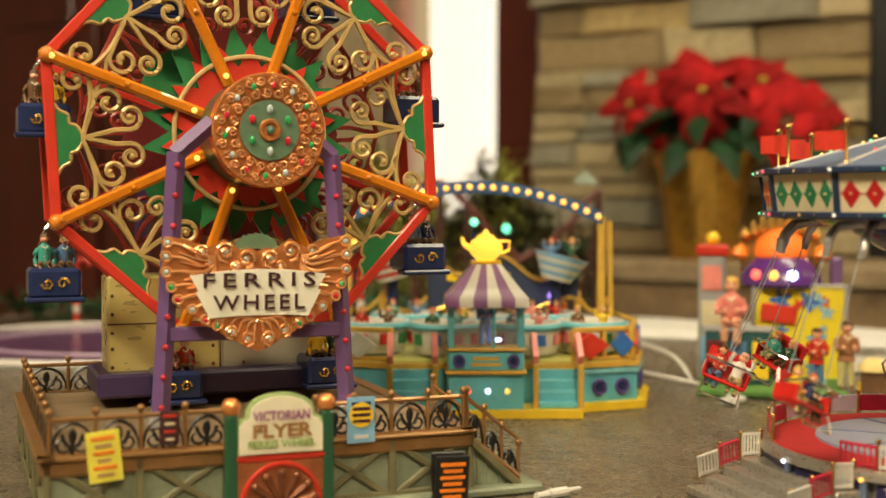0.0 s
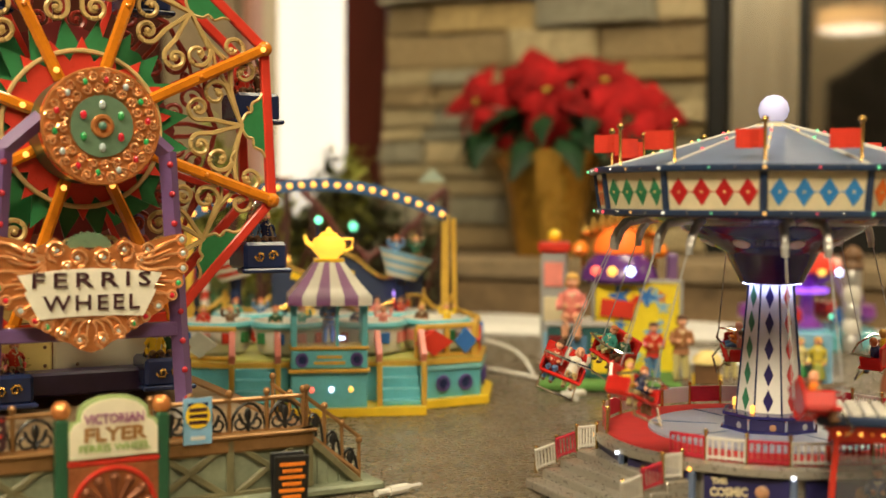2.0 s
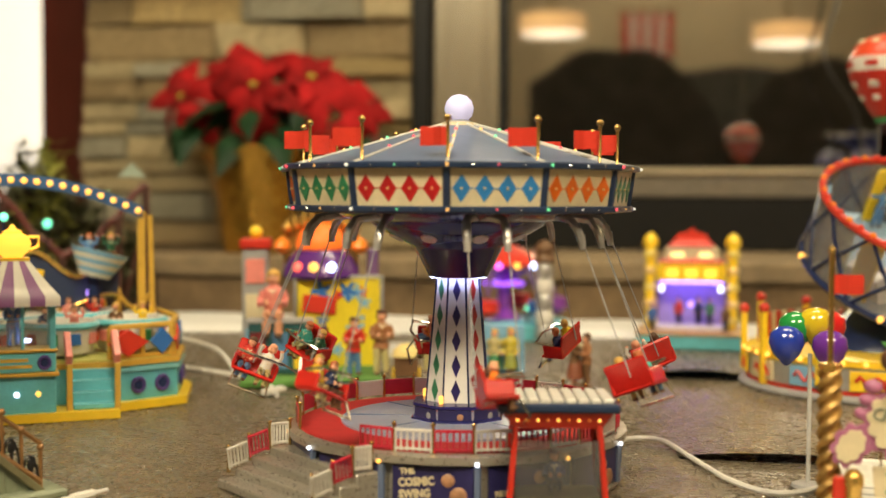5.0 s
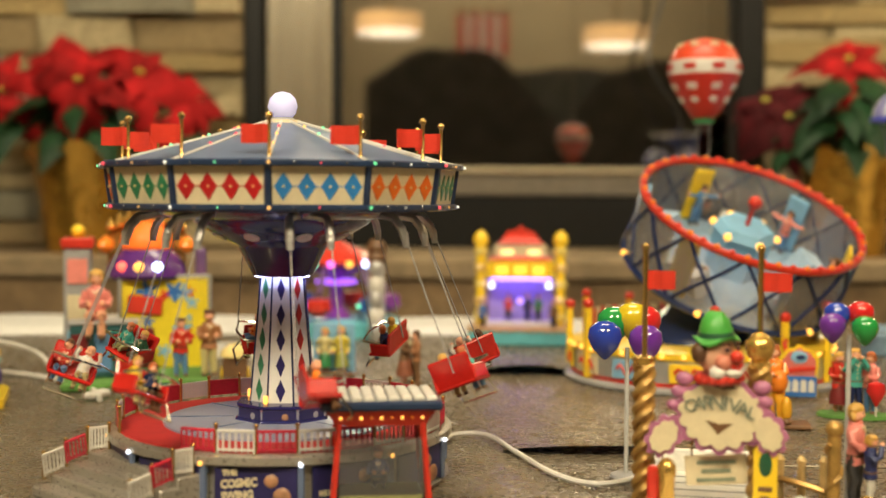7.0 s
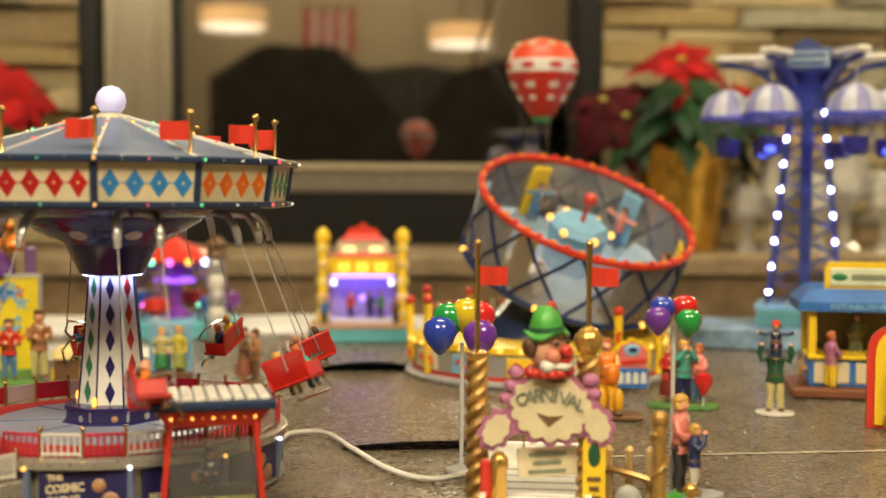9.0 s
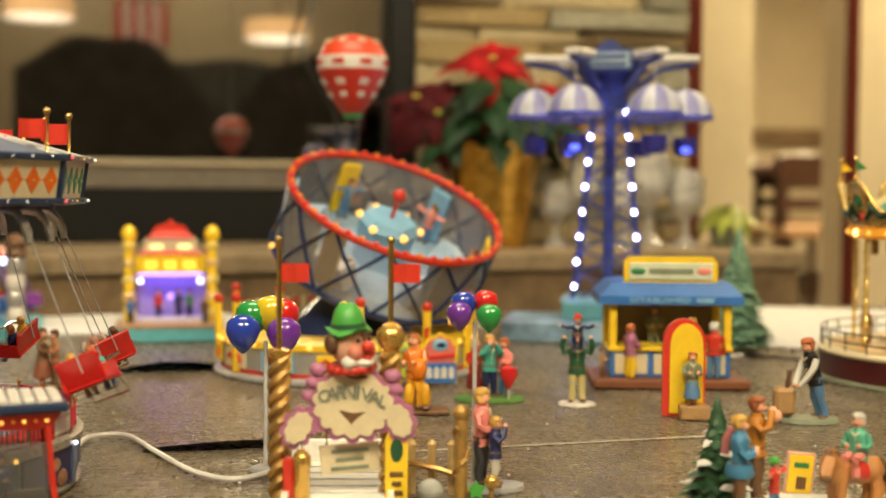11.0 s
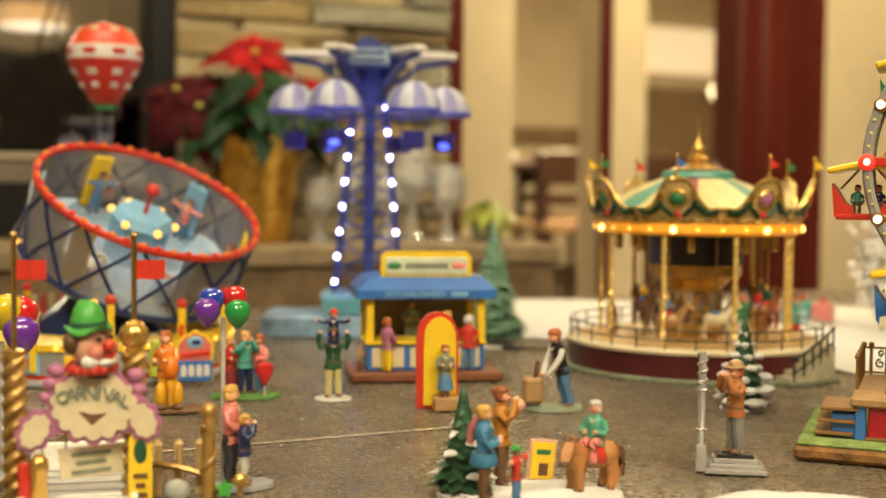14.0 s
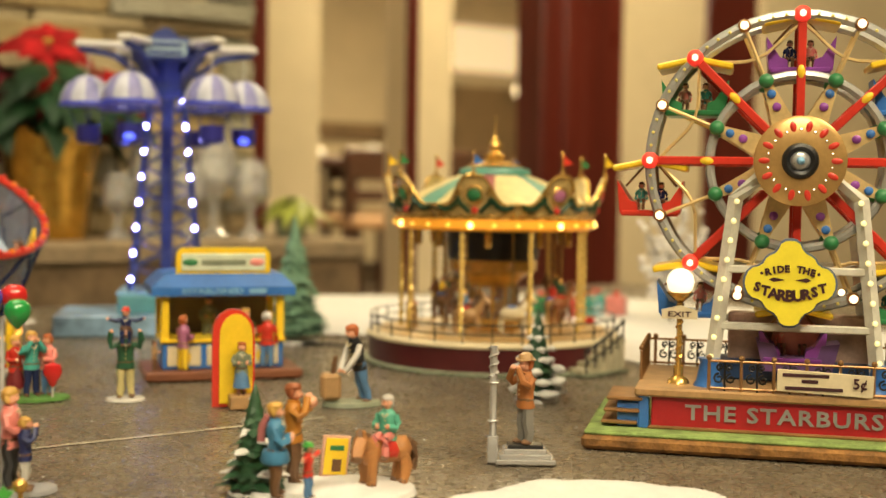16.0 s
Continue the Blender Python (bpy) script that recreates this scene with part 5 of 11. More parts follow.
for (x0, y0), (x1, y1) in ((body_outline[5], body_outline[6]), (body_outline[4], body_outline[5]), (body_outline[6], body_outline[7])):
    ang = math.degrees(math.atan2(y1 - y0, x1 - x0))
    L = math.dist((x0, y0), (x1, y1))
    m = pose((x0 + x1) / 2, (y0 + y1) / 2, 0, 0, 0, ang)
    part("trim_band", Mesh(mat("pale_aqua", (0.2, 0.5, 0.55), 0.4)).box((0, -0.001, 0.037), (L, 0.003, 0.004), bevel=0.0005), tb, "", m)
    for k in (-0.27, 0.1):
        part("medallion", Mesh(RING_BLUE).ring(0.0066, 0.0018, 18, 6, m=UP).lathe([(0.0045, 0), (0.004, 0.001)], 14, NAVY, m=UP), tb, "dark violet ring medallion", m @ pose(k * L + 0.01, -0.002, 0.022))
    rail = part("rail", Mesh(OCHRE).box((0, 0, 0.077), (L, 0.005, 0.005), bevel=0.001).box((0, 0, 0.049), (L, 0.005, 0.004), bevel=0.001), tea, "yellow rail", m @ pose(0, 0.006, 0))
    for k in (-0.5, 0, 0.5):
        part("baluster", Mesh(OCHRE).box((k * L * 0.97, 0, 0.062), (0.005, 0.005, 0.030), bevel=0.0008), rail)
    for k, c, w in ((-0.25, BRIGHT_RED, 0.021), (0.27, BLUE, 0.0125)):
        part("diamond_board", Mesh(c).slab([(-w, 0), (0, -0.0125), (w, 0), (0, 0.0125)], 0, 0.003, m=UP), tea, "painted diamond board", m @ pose(k * L, 0.003, 0.062))
for (x0, y0), (x1, y1) in ((body_outline[2], body_outline[3]), (body_outline[1], body_outline[2])):
    ang = math.degrees(math.atan2(y1 - y0, x1 - x0))
    L = math.dist((x0, y0), (x1, y1))
    m = pose((x0 + x1) / 2, (y0 + y1) / 2, 0, 0, 0, ang)
    rail = part("rail", Mesh(OCHRE).box((0, 0, 0.077), (L, 0.005, 0.005), bevel=0.001).box((0, 0, 0.049), (L, 0.005, 0.004), bevel=0.001), tea, "yellow rail", m @ pose(0, 0.006, 0))
    part("diamond_board", Mesh(mat("pale_grey_board", (0.5, 0.5, 0.42), 0.5)).slab([(-0.019, 0), (0, -0.0125), (0.019, 0), (0, 0.0125)], 0, 0.003, m=UP), tea, "pale diamond board", m @ pose(0, 0.003, 0.062))
# two flights of steps with pink rails
for s in (-1, 1):
    me = part("steps", Mesh(AQUA), tea, "turquoise steps")
    st = Mesh(AQUA)
    for i in range(4):
        h = 0.041 - 0.0092 * i
        st.box((s * 0.068, -0.121 - 0.009 * i, 0.008 + (h - 0.008) / 2), (0.036, 0.012, h - 0.008), bevel=0.0008)
    me.data = st.data("steps")
    for k in (-1, 1):
        part("stair_rail", Mesh(PINK).box((s * 0.068 + k * 0.021, -0.136, 0.062), (0.006, 0.034, 0.012), rx=38, bevel=0.001), me, "pink stair rail")
        part("stair_post", Mesh(OCHRE).box((s * 0.068 + k * 0.021, -0.152, 0.028), (0.005, 0.005, 0.042), bevel=0.0008), me)
# ticket booth with a lit teapot
bth = part("booth", Mesh(AQUA).box((0, -0.143, 0.024), (0.078, 0.030, 0.034), bevel=0.001), tea, "turquoise booth", Matrix.Diagonal((0.9, 1, 1, 1)))
part("counter", Mesh(OCHRE).box((0, -0.145, 0.0425), (0.084, 0.036, 0.0035), bevel=0.001), bth)
part("sign_board", Mesh(AQUA).box((0, -0.146, 0.053), (0.078, 0.028, 0.017), bevel=0.001), bth)
part("counter", Mesh(OCHRE).box((0, -0.145, 0.0635), (0.082, 0.034, 0.003), bevel=0.001), bth)
for s in (-1, 1):
    part("medallion", Mesh(RING_BLUE).ring(0.0052, 0.0016, 16, 6, m=UP).lathe([(0.004, 0), (0.003, 0.001)], 12, NAVY, m=UP), bth, "", pose(s * 0.028, -0.161, 0.053))
    for y in (-0.157, -0.131):
        part("corner_post", Mesh(AQUA).box((s * 0.036, y, 0.0885), (0.006, 0.005, 0.049), bevel=0.0008), bth)
part("print_bar", Mesh(OCHRE).box((0, -0.1605, 0.0555), (0.026, 0.0008, 0.003), bevel=0.0002), bth)
part("print_bar", Mesh(OCHRE).box((0, -0.1605, 0.0500), (0.032, 0.0008, 0.003), bevel=0.0002), bth)
part("window_post", Mesh(AQUA).box((0.008, -0.157, 0.0885), (0.003, 0.003, 0.049), bevel=0.0005), bth)
part("clear_window", Mesh(clear_wall).box((0, -0.157, 0.0885), (0.070, 0.0006, 0.047), bevel=0.0001), bth, "clear window")
for x, c in ((-0.018, LED_RED), (0.002, LED_WHITE), (0.022, LED_WARM)):
    part("lamp", Mesh(c).ball((x, -0.1585, 0.025), 0.0026, 8), bth, "small lit lamp")
solid("doll", doll(Mesh(BLUE), 0.045, BLUE, BLUE, HAIR_RED, arms="front"), "painted doll inside the teacup booth", "doll", TEA @ pose(0, -0.141, 0.0655))
part("booth_lamp", Mesh(LED_BLUE).lathe([(0.004, 0.0700), (0.005, 0.0715), (0.004, 0.073), (0.0, 0.0735)], 10, c=(0.012, -0.148, 0)), bth, "blue-white lamp on the booth desk")
stripe_v = mat("purple_stripe", (0.24, 0.09, 0.26), 0.5)
roof = part("booth_roof", Mesh(WHITE), tea, "purple and cream striped roof")
rm = Mesh(CREAM)
hw, hy, zt = 0.0425, 0.030, 0.1435
for side in range(4):
    n = 6
    for i in range(n):
        a, b = -1 + 2 * i / n, -1 + 2 * (i + 1) / n
        def P(u, v):
            # v: 0 at the eave, 1 at the top
            w = (1 - 0.66 * v ** 0.92) * 0.90
            q = [(u * hw * w, -hy * w), (hw * w, u * hy * w), (-u * hw * w, hy * w), (-hw * w, -u * hy * w)][side]
            return (q[0], q[1] - 0.145, 0.112 + (zt - 0.112) * v)
        V = [P(a, 0), P(b, 0), P(a, 0.33), P(b, 0.33), P(a, 0.66), P(b, 0.66), P(a, 1), P(b, 1)]
        low = [(x, y, z - 0.0085) for x, y, z in V[:2]]
        rm.put(V + low, [(0, 1, 3, 2), (2, 3, 5, 4), (4, 5, 7, 6), (8, 9, 1, 0)], True, stripe_v if i % 2 == 0 else WHITE)
rm.box((0, -0.145, 0.109), (0.072, 0.050, 0.002), CREAM)
rm.box((0, -0.145, 0.1440), (0.028, 0.020, 0.003), YELLOW)
roof.data = rm.data("booth_roof")
tp_glow = glow("lit_teapot", (1.0, 0.58, 0.06), 1.15)
pot = Mesh(tp_glow)
pot.lathe([(0.009, 0.139), (0.016, 0.146), (0.0185, 0.153), (0.016, 0.160), (0.009, 0.164), (0.010, 0.1655), (0.004, 0.168), (0.002, 0.172), (0.0, 0.173)], 20, c=(0, -0.145, 0))
pot.tube([(-0.015, -0.145, 0.151), (-0.024, -0.145, 0.157), (-0.026, -0.145, 0.164)], 0.0034, 7, taper=0.6)
pot.tube([(0.016, -0.145, 0.160), (0.026, -0.145, 0.160), (0.025, -0.145, 0.150), (0.017, -0.145, 0.147)], 0.0018, 6)
part("teapot_lamp", pot, tea, "glowing yellow teapot lamp", pose(0, -0.145, 0.1455) @ Matrix.Scale(0.86, 4) @ pose(0, 0.145, -0.139))
# lit arch
for s in (-1, 1):
    part("arch_post", Mesh(OCHRE).box((s * 0.136, 0.03, 0.115), (0.008, 0.008, 0.140), bevel=0.001).cyl((s * 0.148, 0.03, 0.046), (s * 0.145, 0.03, 0.18), 0.003, n=8), tea, "yellow arch post")
apts = [(0.146 * math.sin(a), 0.03, 0.062 + 0.150 * math.cos(a)) for a in [math.radians(-70 + 140 * i / 24) for i in range(25)]]
apts = [(x, y, 0.182 + 0.034 * (1 - (x / 0.138) ** 2)) for x, y, z in apts]
arch = Mesh(mat("arch_blue", (0.05, 0.12, 0.30), 0.35)).slab([(x, z - 0.0065) for x, y, z in apts] + [(x, z + 0.0065) for x, y, z in apts[::-1]], -0.034, -0.026, m=UP)
arch = part("arch", arch, tea, "blue arch with bulbs")
for i in range(22):
    x = -0.132 + 0.264 * i / 21
    part("bulb", Mesh(LED_WARM).ball((x, 0.0245, 0.182 + 0.034 * (1 - (x / 0.138) ** 2)), 0.0031, 8), arch, "lit warm bulb")
# cups
cup_band = [RED, GREEN, BLUE, PINK]
cup_mesh = Mesh(WHITE).lathe([(0.022, 0), (0.030, 0.004), (0.034, 0.020), (0.034, 0.034), (0.031, 0.034), (0.029, 0.012)], 20)
cup_mesh.ring(0.0345, 0.0035, 20, 6, AQUA, m=pose(0, 0, 0.030))
for i in range(10):
    a = math.tau * i / 10
    cup_mesh.box((0.0338 * math.cos(a), 0.0338 * math.sin(a), 0.018), (0.003, 0.010, 0.011), cup_band[i % 4], rz=math.degrees(a), bevel=0.0006)
cup_mesh = cup_mesh.data("cup")
k = 0
for x, y in ((-0.105, -0.06), (-0.035, -0.075), (0.045, -0.075), (0.112, -0.055), (-0.075, 0.03), (0.075, 0.03), (0.0, 0.0)):
    cup = part("cup", cup_mesh, tea, "white teacup car with coloured squares", pose(x, y, 0.048, 0, 0, 37 * k))
    for s in (-1, 1):
        cc = COATS[(k + (s > 0) * 3) % 8]
        solid("doll", doll(Mesh(cc), 0.038, cc, BROWN, [HAIR_BLOND, HAIR_RED, HAIR_BROWN][k % 3], seated=True, arms="up" if s > 0 else "front"), "painted doll riding a teacup", "doll", TEA @ pose(x + s * 0.013, y, 0.073), group="teacup dolls")
    k += 1
back = Mesh(mat("deep_navy_board", (0.03, 0.045, 0.10), 0.5))
wave = [(-0.050 + 0.165 * i / 20, 0.126 + 0.011 * math.cos(i * 0.63) + 0.010 * math.exp(-((i - 7) / 3.0) ** 2)) for i in range(21)]
hem = [(x, 0.088 + 0.008 * math.cos(x * 60)) for x, z in wave]
back.slab(hem + wave[::-1], 0, 0.004, m=pose(0, 0.058, 0) @ UP)
back = part("back_board", back, tea, "navy back board with gold scroll edge")
part("gold_edge", Mesh(GOLD).tube([(x, 0.052, z) for x, z in wave], 0.0028, 6), back)
part("gold_edge", Mesh(GOLD).tube([(x, 0.052, z) for x, z in hem], 0.0022, 6), back)
for x in (-0.03, 0.04, 0.10):
    part("board_post", Mesh(OCHRE).box((x, 0.060, 0.068), (0.006, 0.005, 0.044), bevel=0.0008), back)
for x0, x1 in ((-0.150, -0.100), (-0.100, -0.050), (0.115, 0.150)):
    part("swag_rail", Mesh(OCHRE).tube([(x0 + (x1 - x0) * q / 8, 0.058, 0.096 - 0.016 * math.sin(math.pi * q / 8)) for q in range(9)], 0.0030, 6), tea, "curved ochre swag rail")
    part("swag_post", Mesh(OCHRE).box((x0, 0.058, 0.074), (0.006, 0.006, 0.056), bevel=0.0008), tea)
for x in (-0.02, 0.005, 0.03):
    part("print_bar", Mesh(YELLOW).box((x, 0.0525, 0.118), (0.018, 0.002, 0.012), ry=12, bevel=0.002), back)
for s in (-1, 1):
    tilted = part("raised_cup", Mesh(WHITE), tea, "raised red, white and blue striped cup", pose(s * 0.088, 0.035, 0.116, 0, s * 14, 0))
    rc = Mesh(WHITE)
    for j in range(6):
        rc.lathe([(0.016 + 0.0024 * j, 0.0045 * j), (0.0184 + 0.0024 * j, 0.0045 * (j + 1))], 18, [WHITE, RED if s < 0 else SKY][j % 2])
    tilted.data = rc.data("raised_cup")
    part("cup_stem", Mesh(NAVY).cyl((s * 0.088, 0.04, 0.048), (s * 0.088, 0.037, 0.118), 0.006, n=10), tea)
    for q in (-1, 1):
        cc = COATS[(k + q) % 8]
        solid("doll", doll(Mesh(cc), 0.040, cc, BROWN, HAIR_BLOND if q > 0 else HAIR_RED, seated=True, arms="up"), "painted doll in a raised cup", "doll", TEA @ pose(s * 0.094 + q * 0.011, 0.035, 0.138), group="teacup dolls")
    k += 1
for x, z, c in ((0.0, 0.178, LED_GREEN), (0.138, 0.118, LED_WARM), (0.085, 0.098, LED_PURPLE), (-0.13, 0.155, LED_WARM)):
    part("bulb", Mesh(c).ball((x, 0.045, z), 0.0042, 8), tea, "round lit bulb")
    part("bulb_stem", Mesh(NAVY).cyl((x, 0.052, z), (x, 0.045, z), 0.0015, n=6).cyl((x, 0.056, 0.06), (x, 0.056, z), 0.0015, n=6), tea)

# ---- fun house with a lit dome ----
FUN = pose(-0.355, 1.45, 0, 0, 0, 14)
fun = thing("fun_house", "yellow toy fun house with lit orange dome", "toy building", FUN)
part("base", Mesh(GRASS).box((-0.01, -0.045, 0.004), (0.15, 0.15, 0.008), bevel=0.002), fun, "green flocked base")
wall_y = mat("splashed_yellow", (0.80, 0.62, 0.03), 0.45, vary=0.1)
blk = part("building", Mesh(wall_y).box((0.02, 0.02, 0.055), (0.095, 0.055, 0.105), bevel=0.0015), fun, "yellow wall with paint splashes")
for i in range(14):
    x, z, r = random.uniform(-0.02, 0.062), random.uniform(0.018, 0.10), random.uniform(0.003, 0.009)
    poly = [(r * (1 + 0.55 * math.sin(5 * a + i)) * math.cos(a), r * (1 + 0.55 * math.sin(5 * a + i)) * math.sin(a)) for a in [math.tau * q / 22 for q in range(22)]]
    part("splash", Mesh([SKY, BLUE, BRIGHT_RED, SKY][i % 4]).slab(poly, 0, 0.0006 + 0.00008 * i, m=UP), blk, "", pose(x, -0.0078, z))
part("sign", Mesh(BRIGHT_RED).box((-0.002, -0.010, 0.078), (0.038, 0.003, 0.020), ry=6, bevel=0.001), blk, "red painted sign")
part("door", Mesh(DARK_RED).box((-0.005, -0.009, 0.03), (0.026, 0.003, 0.045), bevel=0.001), blk)
for s in (-1, 1):
    part("corner_frame", Mesh(GREY).cyl((0.02 + s * 0.049, -0.010, 0.004), (0.02 + s * 0.049, -0.010, 0.111), 0.002, n=6), fun)
part("top_frame", Mesh(GREY).cyl((-0.029, -0.010, 0.110), (0.069, -0.010, 0.110), 0.002, n=6), fun)
HOOD = mat("dark_violet_hood", (0.10, 0.025, 0.20), 0.3, coat=0.3)
dome = part("dome_base", Mesh(HOOD).lathe([(0.041, 0.106), (0.045, 0.110), (0.043, 0.120), (0.036, 0.131), (0.028, 0.139)], 24, c=(0.0, 0.02, 0)), fun, "dark violet hood with coloured lamps")
part("dome", Mesh(glow("orange_lit_dome", (0.95, 0.17, 0.02), 0.42)).lathe([(0.022, 0.136), (0.028, 0.141), (0.029, 0.148), (0.024, 0.160), (0.013, 0.168), (0.0, 0.171)], 20, c=(0.0, 0.02, 0)), fun, "glowing orange dome")
for i, lit in enumerate((LED_RED, LED_WARM, LED_BLUE)):
    a = math.radians(-128 + 27 * i)
    part("lamp", Mesh(lit).ball((0.043 * math.cos(a), 0.02 + 0.043 * math.sin(a), 0.121), 0.0056, 10), dome, "round coloured lamp")
for i in range(9):
    x = -0.040 + 0.010 * i
    h = 0.014 + 0.010 * math.cos(x * 38)
    part("gilt_spike", Mesh(GOLD).lathe([(0.0055, 0), (0.0062, 0.004), (0.0030, h * 0.6), (0.0, h)], 8), fun, "small gilt crest spike", pose(x, 0.036, 0.160 + 0.010 * math.cos(x * 38)))
part("crest_back", Mesh(GOLD).slab([(-0.044, 0.106), (0.044, 0.106), (0.044, 0.166), (0.0, 0.174), (-0.044, 0.166)], 0, 0.004, m=pose(0, 0.046, 0) @ UP), fun, "gilt crest board")
for s in (-1, 1):
    part("side_star", Mesh(ORANGE).lathe([(0.004, 0), (0.010, 0.006), (0.008, 0.014), (0.0, 0.02)], 8, c=(s * 0.045, 0.02, 0.135)), fun)
    part("side_tower", Mesh(GREY if s < 0 else PURPLE).box((-0.075 if s < 0 else 0.06, 0.03, 0.07), (0.030 if s < 0 else 0.012, 0.04, 0.14), bevel=0.002), fun, "grey side tower")
for i in range(3):
    part("tower_panel", Mesh([SKY, CREAM, PINK][i]).box((-0.075, 0.0085, 0.035 + 0.04 * i), (0.022, 0.002, 0.028), bevel=0.0006), fun)
part("tower_cap", Mesh(RED).box((-0.075, 0.03, 0.146), (0.036, 0.046, 0.012), bevel=0.002), fun, "red tower cap")
counter = part("front_counter", Mesh(mat("dark_teal", (0.02, 0.09, 0.10), 0.5)).box((-0.044, -0.062, 0.036), (0.068, 0.030, 0.056), bevel=0.002), fun, "dark teal front counter")
for x, c in ((-0.068, DARK_RED), (-0.044, DENIM), (-0.021, YELLOW)):
    part("counter_panel", Mesh(c).box((x, -0.0775, 0.034), (0.017, 0.002, 0.040), bevel=0.0006), counter, "painted counter panel")
part("counter_top", Mesh(GREY).box((-0.044, -0.062, 0.0655), (0.073, 0.034, 0.004), bevel=0.001), counter)
solid("doll", doll(Mesh(PINK), 0.088, PINK, SKIN, HAIR_BLOND, seated=True, arms="front"), "pink painted doll seated on the fun house counter", "doll", FUN @ pose(-0.052, -0.060, 0.0680))
part("tower_ball", Mesh(YELLOW).ball((-0.075, 0.03, 0.159), 0.008, 10), fun, "yellow ball")
pop = thing("popcorn_cart", "tiny popcorn cart heaped with popcorn", "toy cart", pose(-0.247, 1.40, 0, 0, 0, 10))
part("box", Mesh(BROWN).box((0, 0, 0.016), (0.026, 0.022, 0.022), bevel=0.001), pop)
part("popcorn", Mesh(mat("popcorn_paint", (0.75, 0.6, 0.25), 0.8, bump=0.8, bump_scale=600)).lathe([(0.016, 0.027), (0.015, 0.033), (0.007, 0.040), (0, 0.041)], 12), pop, "pale popcorn heap")
for s in (-1, 1):
    part("wheel", Mesh(YELLOW).ring(0.007, 0.0016, 14, 5, m=pose(s * 0.014, 0, 0.0075, 0, 90, 0)), pop)

# ---- light-up theatre ----
CAS = pose(0.079, 1.80, 0, 0, 0, -4) @ Matrix.Diagonal((0.84, 0.84, 0.95, 1))
cas = thing("lit_theatre", "small pagoda theatre with purple-lit stage", "toy building", CAS)
part("base", Mesh(AQUA).box((0, -0.02, 0.010), (0.165, 0.12, 0.020), bevel=0.002), cas, "turquoise base")
part("base_edge", Mesh(TAN).box((0, -0.02, 0.0215), (0.170, 0.124, 0.004), bevel=0.001), cas)
for s in (-1, 1):
    tw = part("tower", Mesh(YELLOW).box((s * 0.066, 0, 0.082), (0.014, 0.022, 0.12), bevel=0.002), cas, "pale yellow tower")
    for i in range(5):
        part("tower_block", Mesh(PALE_GOLD if i % 2 else mat("pale_yellow_block", (0.75, 0.60, 0.16), 0.4)).ball((s * 0.066, -0.002, 0.035 + 0.024 * i), 0.0115, 12, sz=0.85), tw, "rounded tower block")
    part("tower_cap", Mesh(YELLOW).lathe([(0.011, 0.140), (0.013, 0.147), (0.011, 0.154), (0.005, 0.160), (0, 0.162)], 10, c=(s * 0.066, 0, 0)), tw)
part("back_wall", Mesh(mat("lilac_stage", (0.35, 0.28, 0.6), 0.6)).box((0, 0.03, 0.06), (0.11, 0.004, 0.08), bevel=0.0005), cas, "lilac stage wall")
part("stage_floor", Mesh(WHITE).box((0, 0.0, 0.026), (0.11, 0.06, 0.004), bevel=0.0005), cas)
part("stage_ceiling", Mesh(glow("stage_purple_light", (0.35, 0.22, 1.0), 4)).box((0, 0.0, 0.0905), (0.10, 0.05, 0.002), bevel=0.0003), cas, "purple stage light panel")
part("upper_wall", Mesh(YELLOW).box((0, 0.0, 0.106), (0.11, 0.05, 0.026), bevel=0.001), cas, "yellow upper storey")
for x in (-0.03, 0.0, 0.03):
    part("lit_window", Mesh(glow("yellow_lit_window", (1.0, 0.55, 0.06), 1.1)).box((x, -0.0255, 0.104), (0.020, 0.002, 0.014), bevel=0.0005), cas, "glowing yellow window")
part("top_wall", Mesh(CREAM).box((0, 0.004, 0.131), (0.084, 0.04, 0.020), bevel=0.001), cas)
for x in (-0.022, 0.022):
    part("lit_window", Mesh(glow("warm_upper_window", (1.0, 0.72, 0.30), 1.3)).box((x, -0.0165, 0.130), (0.020, 0.002, 0.008), bevel=0.003), cas, "bright white window")
for z, w in ((0.119, 0.100), (0.142, 0.072)):
    part("eave", Mesh(BRIGHT_RED).lathe([(w * 0.74, z), (w * 0.70, z + 0.003), (w * 0.45, z + 0.011 if z > 0.13 else z + 0.006)], 4, start=math.pi / 4, smooth=False, squash=0.5), cas, "red pagoda eave")
part("ridge", Mesh(BRIGHT_RED).slab([(-0.03, 0), (0.03, 0), (0.022, 0.010), (0.008, 0.013), (0, 0.020), (-0.008, 0.013), (-0.022, 0.010)], -0.004, 0.004, m=pose(0, 0, 0.150) @ UP), cas, "red ridge crest")
for x, z, c in ((-0.047, 0.082, LED_WHITE), (0.047, 0.082, LED_WHITE), (0.0, 0.06, LED_PURPLE)):
    part("lamp", Mesh(c).ball((x, -0.022, z), 0.0045, 8), cas, "round stage lamp")
    part("lamp_stem", Mesh(GREY).cyl((x, -0.022, z), (x, 0.03, z), 0.001, n=5), cas)
for i, (x, y) in enumerate(((-0.02, 0), (0.012, 0.006), (0.03, -0.008), (-0.06, -0.06), (0.055, -0.055))):
    solid("doll", doll(Mesh(NAVY), 0.04, [RED, NAVY, GREEN, BLUE, BROWN][i], BLACK, HAIR_BROWN), "painted doll by the lit theatre", "doll", CAS @ pose(x, y, 0.028 if i < 3 else 0.0235), group="theatre dolls")

